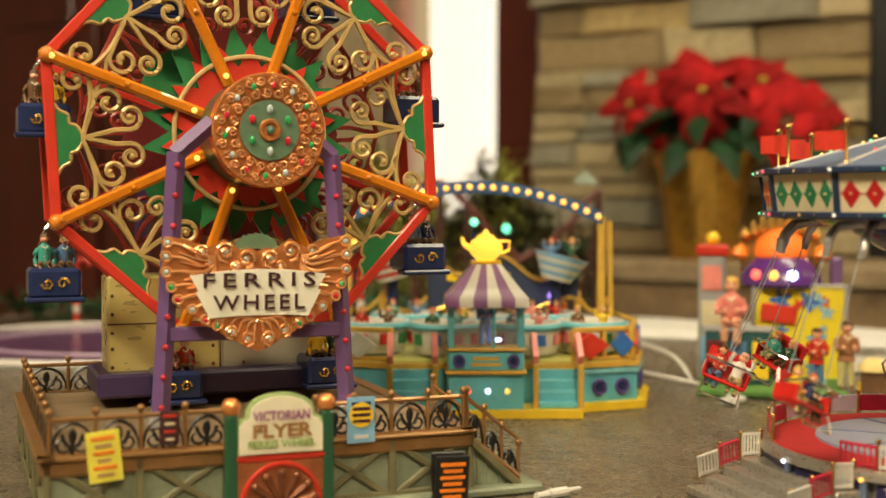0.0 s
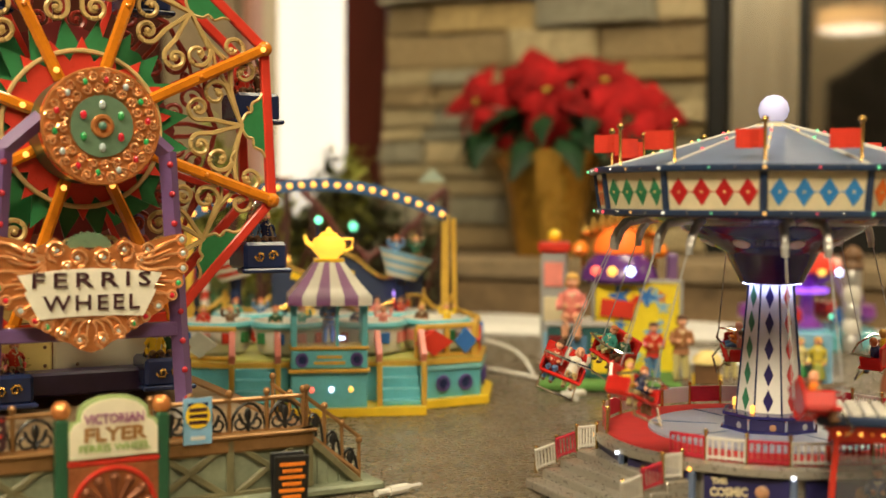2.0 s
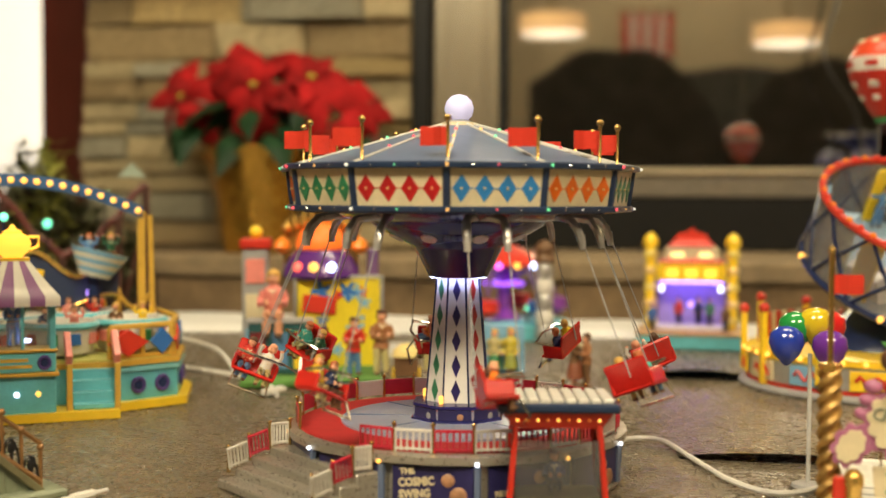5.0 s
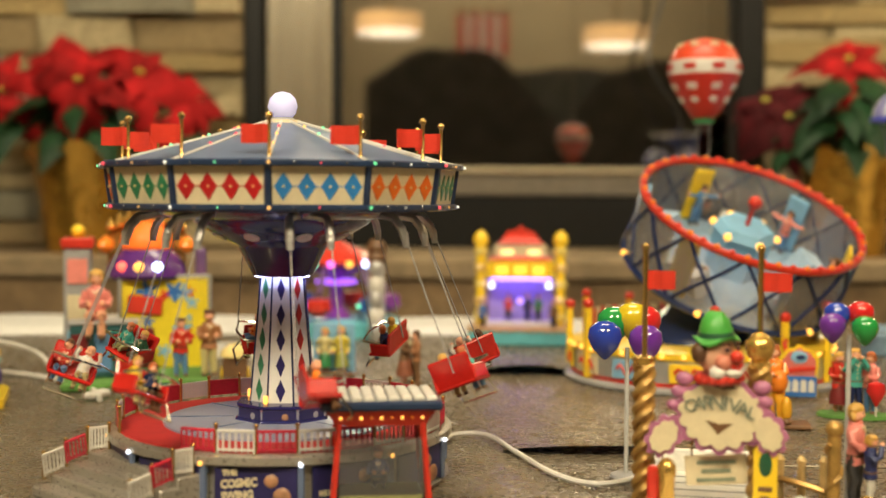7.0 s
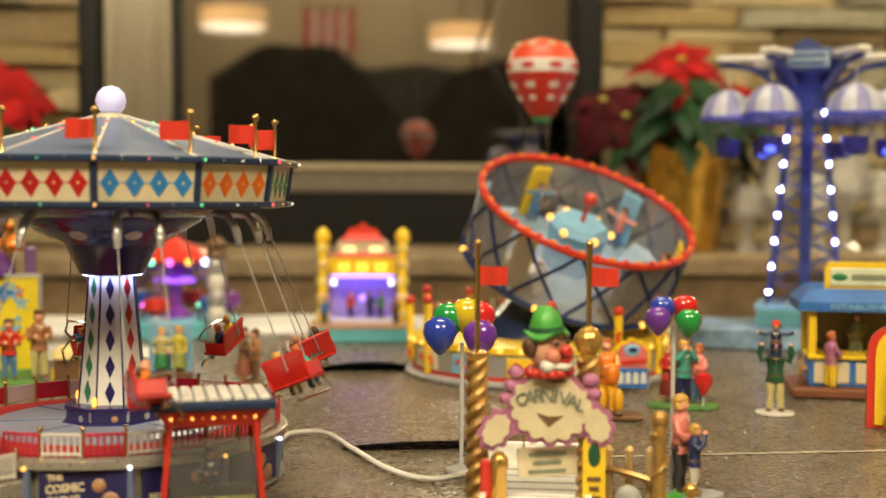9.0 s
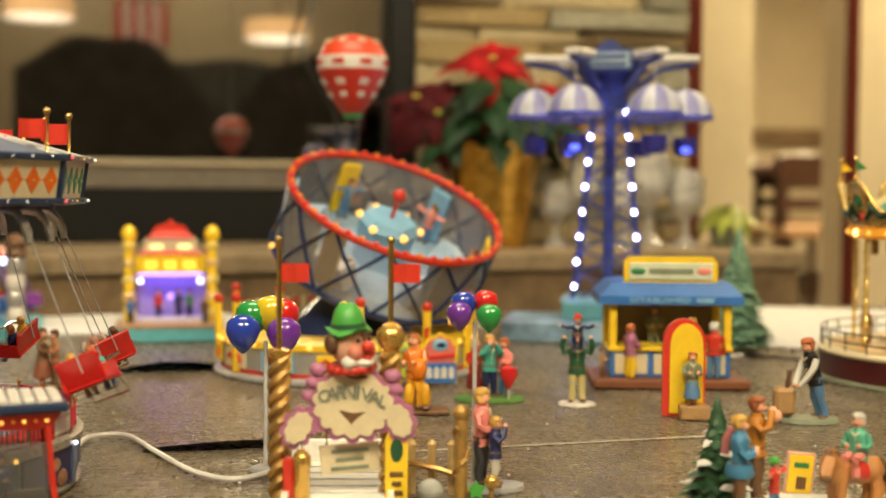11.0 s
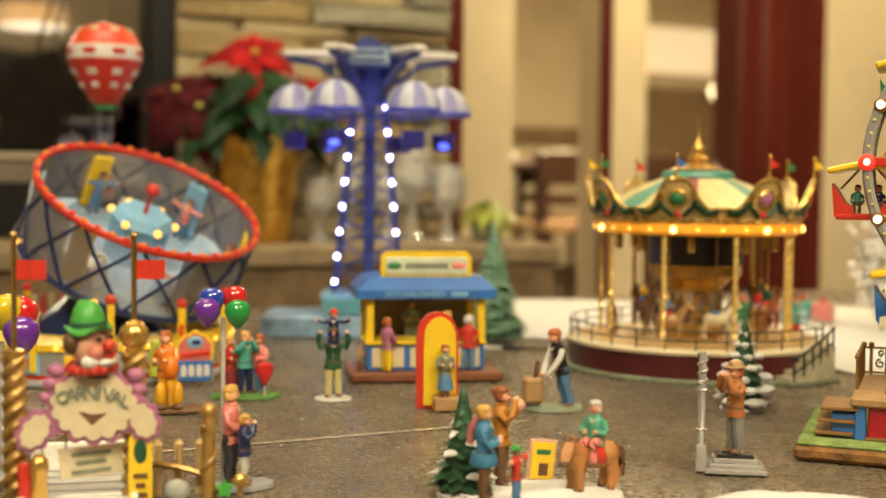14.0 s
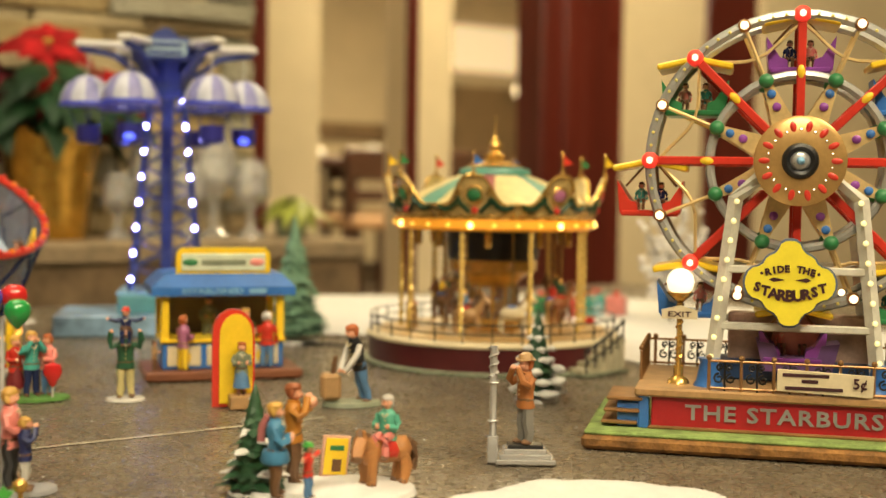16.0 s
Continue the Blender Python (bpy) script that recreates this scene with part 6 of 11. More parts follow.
# ---- spinner behind the swing ride ----
OCT = pose(-0.187, 1.885, 0) @ Matrix.Scale(0.86, 4)
octo = thing("octopus_ride", "dark toy spinner ride with coloured lamps", "toy ride", OCT)
part("base", Mesh(AQUA).lathe([(0.11, 0), (0.11, 0.022), (0.105, 0.026)], 28), octo, "turquoise round base")
part("hub", Mesh(VIOLET).lathe([(0.03, 0.026), (0.012, 0.045), (0.010, 0.09), (0.020, 0.11), (0.028, 0.122), (0.012, 0.136), (0.0, 0.15)], 18), octo, "violet turned centre")
for i in range(6):
    a = math.tau * i / 6 + 0.3
    c, s = math.cos(a), math.sin(a)
    part("arm", Mesh(PURPLE).tube([(0.02 * c, 0.02 * s, 0.10), (0.06 * c, 0.06 * s, 0.115), (0.09 * c, 0.09 * s, 0.07)], 0.005, 6), octo)
    car = part("car", Mesh([VIOLET, RED, BLUE][i % 3]).lathe([(0.010, 0.035), (0.022, 0.045), (0.020, 0.062), (0.016, 0.064)], 14, c=(0.09 * c, 0.09 * s, 0)), octo, "round tub car")
    part("lamp", Mesh([LED_GREEN, LED_PURPLE, glow("magenta_led", (1.0, 0.15, 0.8), 2.5)][i % 3]).ball((0.062 * c, 0.062 * s, 0.122), 0.0036, 8), octo, "coloured lamp")
part("canopy", Mesh(BRIGHT_RED).lathe([(0.072, 0.118), (0.075, 0.122), (0.050, 0.138), (0.020, 0.152), (0.006, 0.158), (0.0, 0.166)], 10, smooth=False), octo, "faceted red tent canopy")
for i in range(7):
    a = math.radians(-160 + 23 * i)
    part("lamp", Mesh([LED_WARM, LED_BLUE, LED_GREEN, glow("magenta_led", (1.0, 0.15, 0.8), 2.5)][i % 4]).ball((0.076 * math.cos(a), 0.076 * math.sin(a), 0.120), 0.0058, 8), octo, "round coloured lamp")
part("light_band", Mesh(glow("violet_light_band", (0.42, 0.12, 1.0), 1.6)).lathe([(0.034, 0.084), (0.036, 0.087), (0.034, 0.090)], 20), octo, "glowing violet band")
for s, c in ((-1, glow("magenta_led", (1.0, 0.15, 0.8), 2.5)), (1, LED_GREEN)):
    part("lamp", Mesh(c).ball((s * 0.045, -0.06, 0.05), 0.0042, 8), octo, "coloured lamp")
    part("lamp_post", Mesh(NAVY).cyl((s * 0.045, -0.06, 0.024), (s * 0.045, -0.06, 0.05), 0.002, n=6), octo)
pil = thing("checked_column", "pale banded toy column beside the spinner", "toy column", pose(-0.122, 1.80, 0))
for i in range(5):
    part("column_block", Mesh(WHITE if i % 2 else SILVER).lathe([(0.010, 0.022 * i), (0.0125, 0.022 * i + 0.004), (0.0125, 0.022 * i + 0.018), (0.010, 0.022 * i + 0.022)], 12), pil)
part("column_top", Mesh(BROWN).lathe([(0.013, 0.110), (0.016, 0.114), (0.012, 0.122), (0.015, 0.130), (0.006, 0.140), (0.0, 0.142)], 12), pil, "brown turned top")

# ---- tilting drum ride ----
TILT_M = pose(0.265, 1.468, 0, 0, 0, -8)
tilt = thing("tilting_drum_ride", "toy drum ride tilted over a lit yellow base", "toy ride", TILT_M)
part("apron", Mesh(GREY).lathe([(0.152, 0), (0.152, 0.003), (0.146, 0.006)], 48), tilt, "grey apron")
part("base_wall", Mesh(SILVER).lathe([(0.142, 0.005), (0.142, 0.034)], 48), tilt, "silver base wall with painted boards")
part("base_band", Mesh(RED).lathe([(0.1435, 0.005), (0.1435, 0.010)], 48), tilt, "red base band")
part("top_band", Mesh(YELLOW).lathe([(0.1445, 0.034), (0.1450, 0.041), (0.132, 0.042)], 48), tilt, "yellow light band")
for i in range(40):
    a = math.tau * i / 40
    part("bulb", Mesh(LED_WARM).ball((0.1455 * math.cos(a), 0.1455 * math.sin(a), 0.038), 0.0026, 6), tilt, "warm band bulb")
for i in range(14):
    a = math.tau * i / 14 + 0.1
    m = pose(0.1425 * math.cos(a), 0.1425 * math.sin(a), 0.021, 0, 0, math.degrees(a) + 90)
    w = part("painted_board", Mesh([SKY, YELLOW, CREAM][i % 3]).box((0, -0.001, 0), (0.040, 0.003, 0.020), bevel=0.0006), tilt, "painted wave board", m)
    part("wave", Mesh(RED).tube([(-0.014 + 0.004 * j, -0.003, 0.005 * math.sin(j * 1.5)) for j in range(8)], 0.002, 5), w)
for i in range(12):
    a = math.tau * i / 12 + 0.05
    post = part("post", Mesh(YELLOW).box((0.1455 * math.cos(a), 0.1455 * math.sin(a), 0.044), (0.007, 0.007, 0.076 if i % 2 else 0.062), rz=math.degrees(a), bevel=0.001), tilt, "yellow post")
    part("post_ball", Mesh(RED).ball((0.1455 * math.cos(a), 0.1455 * math.sin(a), 0.086 if i % 2 else 0.079), 0.0058, 10), post, "red ball top")
for i in range(36):
    a = math.pi * i / 35
    part("fence_stake", Mesh(RED if i % 2 else CREAM).box((0.128 * math.cos(a), 0.128 * math.sin(a), 0.056), (0.004, 0.005, 0.030), rz=math.degrees(a), bevel=0.0006), tilt)
part("pivot", Mesh(NAVY).lathe([(0.075, 0.04), (0.07, 0.052), (0.05, 0.066), (0.03, 0.085)], 28), tilt, "navy pivot housing")
part("floor_disc", Mesh(GREY).lathe([(0.13, 0.038), (0.02, 0.040)], 40), tilt)
# the drum itself leans to one side
DR = TILT_M @ pose(0.042, 0, 0.147) @ pose(0, 0, 0, 24, 17, 0) @ pose(0, 0, -0.035)
DR_local = pose(0.042, 0, 0.147) @ pose(0, 0, 0, 24, 17, 0) @ pose(0, 0, -0.035)
clear_drum = clear("drum_clear_wall", (0.95, 0.94, 0.98), 0.1, 0.13)
drum = part("drum", Mesh(clear_drum).lathe([(0.122, 0.0), (0.122, 0.078), (0.1212, 0.078), (0.1212, 0.0)], 36, caps=False), tilt, "clear drum wall", DR_local)
part("drum_floor", Mesh(mat("pale_blue_floor", (0.30, 0.45, 0.62), 0.4, vary=0.3, scale=20)).lathe([(0.121, -0.004), (0.121, 0.002), (0.02, 0.003)], 36), drum, "pale blue floor")
part("bottom_ring", Mesh(NAVY).ring(0.123, 0.0035, 48, 7), drum, "navy bottom ring", pose(0, 0, 0))
top_ring = part("top_ring", Mesh(mat("tinsel_red", (0.55, 0.03, 0.015), 0.35, bump=0.9, bump_scale=500)).ring(0.123, 0.0042, 60, 8), drum, "red beaded top ring", pose(0, 0, 0.078))
for i in range(48):
    a = math.tau * i / 48
    part("bead", Mesh([ORANGE, BRIGHT_RED][i % 2]).ball((0.123 * math.cos(a), 0.123 * math.sin(a), 0.0035), 0.0036, 6), top_ring)
for i in range(12):
    a0, a1 = math.tau * i / 12, math.tau * (i + 1) / 12
    P = lambda a, z: (0.1228 * math.cos(a), 0.1228 * math.sin(a), z)
    part("drum_strut", Mesh(NAVY).tube([P(a0, 0), P(a0 + 0.13, 0.020), P((a0 + a1) / 2, 0.039), P(a1 - 0.13, 0.058), P(a1, 0.078)], 0.0020, 5), drum, "navy diagonal strut")
    part("drum_strut", Mesh(NAVY).tube([P(a1, 0), P(a1 - 0.13, 0.020), P((a0 + a1) / 2, 0.039), P(a0 + 0.13, 0.058), P(a0, 0.078)], 0.0020, 5), drum, "navy diagonal strut")
    m = pose(0.114 * math.cos(a0), 0.114 * math.sin(a0), 0.038, 0, 0, math.degrees(a0) + 90)
    if i % 2 == 0:
        part("rider_pad", Mesh([YELLOW, SKY][i // 2 % 2]).box((0, 0, 0), (0.026, 0.004, 0.066), bevel=0.002), drum, "tall padded board", m)
    if i % 2 == 0:
        cc = COATS[(i + 3) % 8]
        solid("doll", doll(Mesh(cc), 0.052, cc, DENIM, HAIR_BROWN, arms="wide"), "painted doll against the drum wall", "doll", DR @ pose(0.104 * math.cos(a0), 0.104 * math.sin(a0), 0.003, 0, 0, math.degrees(a0) - 90), group="drum dolls")
for i in range(5):
    a = math.tau * i / 5 + 0.35
    bench = [(-0.026, 0), (0.026, 0), (0.020, 0.030), (-0.020, 0.030)]
    part("bench", Mesh([mat("pale_blue_bench", (0.36, 0.50, 0.66), 0.4), WHITE][i % 2]).slab(bench, -0.012, 0.012, m=UP), drum, "pale bench block", pose(0.082 * math.cos(a), 0.082 * math.sin(a), 0.003, 0, 0, math.degrees(a) + 90) @ pose(0, 0, 0, 20, 0, 0))
kiosk = part("centre_box", Mesh(SKY).lathe([(0.030, 0.002), (0.034, 0.050), (0.038, 0.052), (0.030, 0.062)], 6, smooth=False), drum, "pale blue centre box")
part("centre_rod", Mesh(RED).cyl((0, 0, 0.06), (0, 0, 0.085), 0.0025, n=8).ball((0, 0, 0.09), 0.008, 10), kiosk, "red rod with ball")
for i in range(6):
    a = math.tau * i / 6
    part("lamp", Mesh(LED_WARM).ball((0.036 * math.cos(a), 0.036 * math.sin(a), 0.055), 0.0042, 8), kiosk, "warm lit lamp")
    part("floor_lamp", Mesh(LED_WARM).ball((0.125 * math.cos(a + 0.3), 0.125 * math.sin(a + 0.3), 0.002), 0.0036, 8), drum, "warm lit lamp")
shell = []
for i in range(72):
    u = math.pi * (-0.12 + 1.24 * i / 71)
    w = 1.0 + 0.07 * abs(math.sin(5 * u)) + (0.10 if abs(u - math.pi / 2) < 0.16 else 0.0)
    shell.append((0.0185 * w * math.cos(u), 0.036 + 0.0165 * w * math.sin(u)))
shell += [(-0.0175, 0.014), (-0.0185, 0.004), (0.0185, 0.004), (0.0175, 0.014)]
SHELL = pose(0.089, -0.150, 0)
surf = part("shell_sign", Mesh(YELLOW).slab(shell, 0, 0.005, m=UP), tilt, "yellow scalloped sign with blue, red and pink panels", SHELL)
part("sign_face", Mesh(mat("coral_panel", (0.62, 0.16, 0.14), 0.45)).slab([(x * 0.84, 0.036 + (z - 0.036) * 0.84) for x, z in shell], 0, 0.0015, m=UP), surf, "coral face", pose(0, -0.005, 0))
part("sign_oval", Mesh(SKY).ball((0, -0.0062, 0.043), 0.0090, 14, sy=0.15, sz=0.75), surf, "pale blue oval")
part("sign_oval", Mesh(NAVY).ball((0.001, -0.0072, 0.043), 0.0052, 12, sy=0.12, sz=0.55), surf, "dark blue oval")
part("sign_arc", Mesh(BRIGHT_RED).box((0.0, -0.0070, 0.0310), (0.031, 0.002, 0.0050), ry=-6, bevel=0.001), surf)
part("sign_foot", Mesh(BLUE).box((0, -0.0065, 0.014), (0.034, 0.004, 0.021), bevel=0.001), surf, "blue lower panel")
for i in range(4):
    part("print_bar", Mesh(WHITE).slab([(-0.0028, -0.006), (0.0028, -0.006), (0.0028, 0.004), (0, 0.0065), (-0.0028, 0.004)], 0, 0.0012, m=UP), surf, "", pose(-0.0115 + 0.0077 * i, -0.0085, 0.015))
part("finial", Mesh(BRIGHT_RED).tube([(-0.012, 0, 0.049), (-0.014, 0, 0.056), (-0.011, 0, 0.060)], 0.0024, 6), surf, "small red curl")
side = part("side_board", Mesh(mat("lime_board", (0.42, 0.46, 0.05), 0.5)).box((-0.036, -0.004, 0.027), (0.017, 0.004, 0.038), bevel=0.002), surf, "yellow-green side board")
for z in (0.036, 0.024):
    part("print_oval", Mesh(SAGE).ball((-0.036, -0.0062, z), 0.0042, 10, sy=0.15), side)

# ---- parachute tower ----
TOW = pose(0.648, 1.680, 0, 0, 0, -24)
tower = thing("parachute_tower", "blue toy parachute tower with lit legs", "toy ride", TOW)
ice = mat("ice_blue_print", (0.25, 0.40, 0.58), 0.45, vary=0.5, scale=25)
part("base", Mesh(ice).box((-0.02, -0.01, 0.014), (0.20, 0.14, 0.028), bevel=0.002), tower, "ice blue base box")
part("base_step", Mesh(mat("dull_turquoise", (0.10, 0.30, 0.36), 0.5)).box((0.02, -0.01, 0.040), (0.12, 0.10, 0.024), bevel=0.002), tower, "turquoise base step")
part("base_top", Mesh(SKY).box((0.02, 0.0, 0.0545), (0.125, 0.105, 0.005), bevel=0.001), tower)
TB = mat("tower_blue", (0.035, 0.055, 0.22), 0.4)
part("core", Mesh(TB).box((0.02, 0, 0.19), (0.015, 0.015, 0.27), bevel=0.002), tower, "blue core")
for sx in (-1, 1):
    for sy in (-1, 1):
        a, b = Vector((0.02 + sx * 0.046, sy * 0.046, 0.055)), Vector((0.02 + sx * 0.021, sy * 0.021, 0.325))
        leg = part("leg", Mesh(TB).cyl(a, b, 0.0032, n=6), tower, "blue lattice leg")
        if sy < 0:
            for i in range(8):
                p = a.lerp(b, (i + 0.55) / 8)
                part("bulb", Mesh(glow("tower_bulb", (0.34, 0.33, 1.0), 90)).ball((p.x, p.y - 0.004, p.z), 0.0023, 8), leg, "blue-white lit bulb")
for j in range(8):
    k0, k1 = j / 8, (j + 1) / 8
    w0, w1 = 0.046 - 0.025 * k0, 0.046 - 0.025 * k1
    z0, z1 = 0.055 + 0.27 * k0, 0.055 + 0.27 * k1
    for sy in (-1, 1):
        for s in (-1, 1):
            part("lattice", Mesh(TB).cyl((0.02 + s * w0, sy * w0, z0), (0.02 - s * w1, sy * w1, z1), 0.0013, n=5), tower)
            part("lattice", Mesh(TB).cyl((0.02 + sy * w0, s * w0, z0), (0.02 + sy * w1, -s * w1, z1), 0.0013, n=5), tower)
head = part("head", Mesh(TB).lathe([(0.024, 0.315), (0.026, 0.335), (0.05, 0.372), (0.052, 0.382)], 8, c=(0.02, 0, 0), smooth=False), tower, "blue flared head")
sgn = part("head_sign", Mesh(TB).box((0.02, -0.058, 0.376), (0.062, 0.006, 0.030), bevel=0.003), tower, "blue name sign")
part("sign_face", Mesh(mat("pale_sign_blue", (0.30, 0.42, 0.50), 0.4)).box((0.02, -0.0618, 0.376), (0.054, 0.002, 0.020), bevel=0.001), sgn)
for z in (0.381, 0.371):
    part("print_bar", Mesh(TB).box((0.02, -0.0632, z), (0.044, 0.001, 0.005), bevel=0.0005), sgn)
part("sign_crest", Mesh(TB).slab([(-0.02, 0), (0.02, 0), (0.012, 0.008), (0, 0.014), (-0.012, 0.008)], 0, 0.005, m=pose(0.02, -0.055, 0.390) @ UP), sgn)
for i in range(6):
    a = math.radians(60 * i + 6)
    c, s = math.cos(a), math.sin(a)
    arm = part("arm", Mesh(WHITE).box((0.02 + 0.070 * c, 0.070 * s, 0.384), (0.10, 0.020, 0.009), rz=math.degrees(a), bevel=0.002), tower, "white roof arm")
    part("arm_brace", Mesh(TB).tube([(0.02 + 0.035 * c, 0.035 * s, 0.345), (0.02 + 0.07 * c, 0.07 * s, 0.370), (0.02 + 0.115 * c, 0.115 * s, 0.378)], 0.0045, 6), arm, "blue arm brace")
    x, y, zc = 0.02 + 0.103 * c, 0.103 * s, 0.302
    chute = Mesh(WHITE)
    n = 12
    # white panels, tinted with the blue light that falls on them
    pale_chute = mat("blue_lit_chute", (0.46, 0.48, 0.58), 0.5)
    lilac = mat("lilac_chute", (0.22, 0.22, 0.46), 0.5)
    prof = [(0.0375, 0.0), (0.0350, 0.015), (0.0265, 0.029), (0.0135, 0.038), (0.0015, 0.041)]
    for g in range(n):
        b0, b1 = math.tau * g / n, math.tau * (g + 1) / n
        V = [(r * math.cos(b), r * math.sin(b), z) for r, z in prof for b in (b0, b1)]
        V += [(r * 0.95 * math.cos(b), r * 0.95 * math.sin(b), z - 0.0012) for r, z in prof for b in (b0, b1)]
        F = [(2 * q, 2 * q + 1, 2 * q + 3, 2 * q + 2) for q in range(4)] + [(10 + 2 * q, 12 + 2 * q, 13 + 2 * q, 11 + 2 * q) for q in range(4)] + [(0, 10, 11, 1)]
        chute.put(V, F, True, lilac if g % 2 else pale_chute)
    ch = part("parachute", chute, tower, "lilac and white striped parachute", pose(x, y, zc))
    part("chute_hem", Mesh(mat("hem_blue", (0.05, 0.07, 0.55), 0.45)).lathe([(0.0372, 0.0), (0.0379, -0.001), (0.0374, 0.004), (0.0366, 0.004)], 24), ch, "deep blue hem")
    part("cable", Mesh(WHITE).cyl((0, 0, 0.040), (0, 0, 0.080), 0.0008, n=5), ch, "thin pale cable")
    tub = Mesh(mat("deep_blue_tub", (0.03, 0.03, 0.25), 0.4)).lathe([(0.012, -0.050), (0.016, -0.046), (0.0165, -0.026), (0.0145, -0.026)], 10)
    for q in range(4):
        tub.cyl((0.013 * math.cos(q * 1.57), 0.013 * math.sin(q * 1.57), -0.03), (0.028 * math.cos(q * 1.57), 0.028 * math.sin(q * 1.57), 0.002), 0.0006, n=4)
    part("tub", tub, ch, "deep blue tub seat")
    if i % 2 == 0:
        part("tub_lamp", Mesh(glow("blue_tub_lamp", (0.08, 0.12, 1.0), 2.5)).ball((0, -0.0155, -0.043), 0.0045, 8, sx=1.6, sy=0.5), ch)

# ---- snack stand ----
STM = pose(0.573, 1.283, 0, 0, 0, -16)
stand = thing("snack_stand", "blue and yellow toy snack stand", "toy building", STM)
part("base", Mesh(mat("red_brown_base", (0.20, 0.07, 0.03), 0.6)).box((0, -0.008, 0.005), (0.160, 0.095, 0.010), bevel=0.002), stand, "red-brown base board")
part("counter", Mesh(BLUE).box((0, -0.012, 0.024), (0.124, 0.052, 0.028), bevel=0.001), stand, "blue counter")
for i in range(3):
    part("counter_panel", Mesh(CREAM).box((-0.04 + 0.04 * i, -0.0385, 0.024), (0.034, 0.002, 0.021), bevel=0.0008), stand, "cream counter panel")
for i, c in enumerate((YELLOW, RED, YELLOW)):
    part("counter_art", Mesh(c).ball((-0.04 + 0.04 * i, -0.0395, 0.023), 0.007, 10, sy=0.15), stand)
part("counter_top", Mesh(YELLOW).box((0, -0.014, 0.0395), (0.128, 0.056, 0.004), bevel=0.001), stand)
part("back_wall", Mesh(mat("stand_inside", (0.22, 0.16, 0.08), 0.6)).box((0, 0.028, 0.05), (0.118, 0.004, 0.08), bevel=0.0008), stand, "brown inner wall")
for sx in (-1, 1):
    for y in (-0.034, 0.026):
        part("post", Mesh(YELLOW).box((sx * 0.059, y, 0.064), (0.008, 0.008, 0.052), bevel=0.001), stand, "yellow corner post")
aw = Mesh(BLUE).lathe([(0.104, 0.086), (0.104, 0.095), (0.086, 0.108), (0.07, 0.110)], 4, start=math.pi / 4, smooth=False, squash=0.62)
part("roof", aw, stand, "blue hipped roof")
part("lettering", text_mesh("ESTABLISHED", 0.0075, 0.0004, SKY, 0.0002, 0.062), stand, "pale blue lettering", pose(-0.012, -0.0462, 0.0905))
part("roof_print", Mesh(SKY).box((0.034, -0.0462, 0.0905), (0.018, 0.0012, 0.0050), bevel=0.0004), stand)
sg = part("roof_sign", Mesh(YELLOW).slab([(-0.048, 0), (0.048, 0), (0.048, 0.022), (0.043, 0.028), (-0.043, 0.028), (-0.048, 0.022)], 0, 0.006, m=pose(0, -0.030, 0.107) @ UP), stand, "yellow framed roof sign")
part("sign_face", Mesh(mat("pale_sign_green", (0.62, 0.68, 0.52), 0.5)).box((0, -0.037, 0.120), (0.086, 0.002, 0.018), bevel=0.002), sg)
part("print_bar", Mesh(SAGE).box((0, -0.0384, 0.120), (0.045, 0.001, 0.006), bevel=0.001), sg)
for s, c in ((-1, GREEN), (1, PINK)):
    part("sign_leaf", Mesh(c).ball((s * 0.034, -0.038, 0.120), 0.008, 8, sz=0.5, sy=0.15, m=pose(0, 0, 0)), sg)
for i, (x, y, cc, hc, arms) in enumerate(((-0.042, -0.058, MAUVE, HAIR_RED, "front"), (0.044, -0.056, BRIGHT_RED, SNOW, "down"), (0.022, -0.052, DARK_GREEN, HAIR_BLOND, "front"), (-0.07, -0.050, TAN, HAIR_BROWN, "front"))):
    solid("doll", doll(Mesh(cc), (0.056, 0.058, 0.062, 0.03)[i], cc, (YELLOW, DENIM, SAGE, BROWN)[i], hc, arms=arms), "painted doll standing at the snack stand", "doll", STM @ pose(x, y + 0.012, 0.010, 0, 0, (120, 160, 20, 60)[i]), group="snack stand dolls")
solid("doll", doll(Mesh(SAGE), 0.055, SAGE, SAGE, HAIR_BROWN, arms="front"), "painted doll behind the snack counter", "doll", STM @ pose(-0.01, 0.004, 0.026), group="snack stand dolls")

# ---- carousel ----
CAR = pose(0.899, 1.237, 0, 0, 0, -36)
car = thing("carousel", "gold and green toy carousel with maroon base", "toy ride", CAR)
maroon = mat("maroon_base_paint", (0.075, 0.012, 0.014), 0.35)
part("foot", Mesh(SAGE).lathe([(0.152, 0), (0.152, 0.003), (0.146, 0.004)], 56), car)
part("base", Mesh(maroon).lathe([(0.145, 0.003), (0.145, 0.029)], 56), car, "maroon base drum")
part("base_rim", Mesh(CREAM).lathe([(0.147, 0.029), (0.148, 0.032), (0.145, 0.034), (0.13, 0.035)], 56), car, "cream base rim")
part("deck", Mesh(mat("honey_deck", (0.55, 0.36, 0.14), 0.4, vary=0.15)).lathe([(0.132, 0.034), (0.132, 0.036), (0.02, 0.0365)], 56), car, "honey-coloured deck")
for i in range(28):
    a = math.tau * i / 28
    if 1 <= i <= 2:
        continue
    part("fence_post", Mesh(BLACK).cyl((0.143 * math.cos(a), 0.143 * math.sin(a), 0.033), (0.143 * math.cos(a), 0.143 * math.sin(a), 0.055), 0.0009, n=5), car)
for z in (0.044, 0.054):
    part("fence_wire", Mesh(BLACK).ring(0.143, 0.0009, 56, 5), car, "thin black fence wire", pose(0, 0, z))
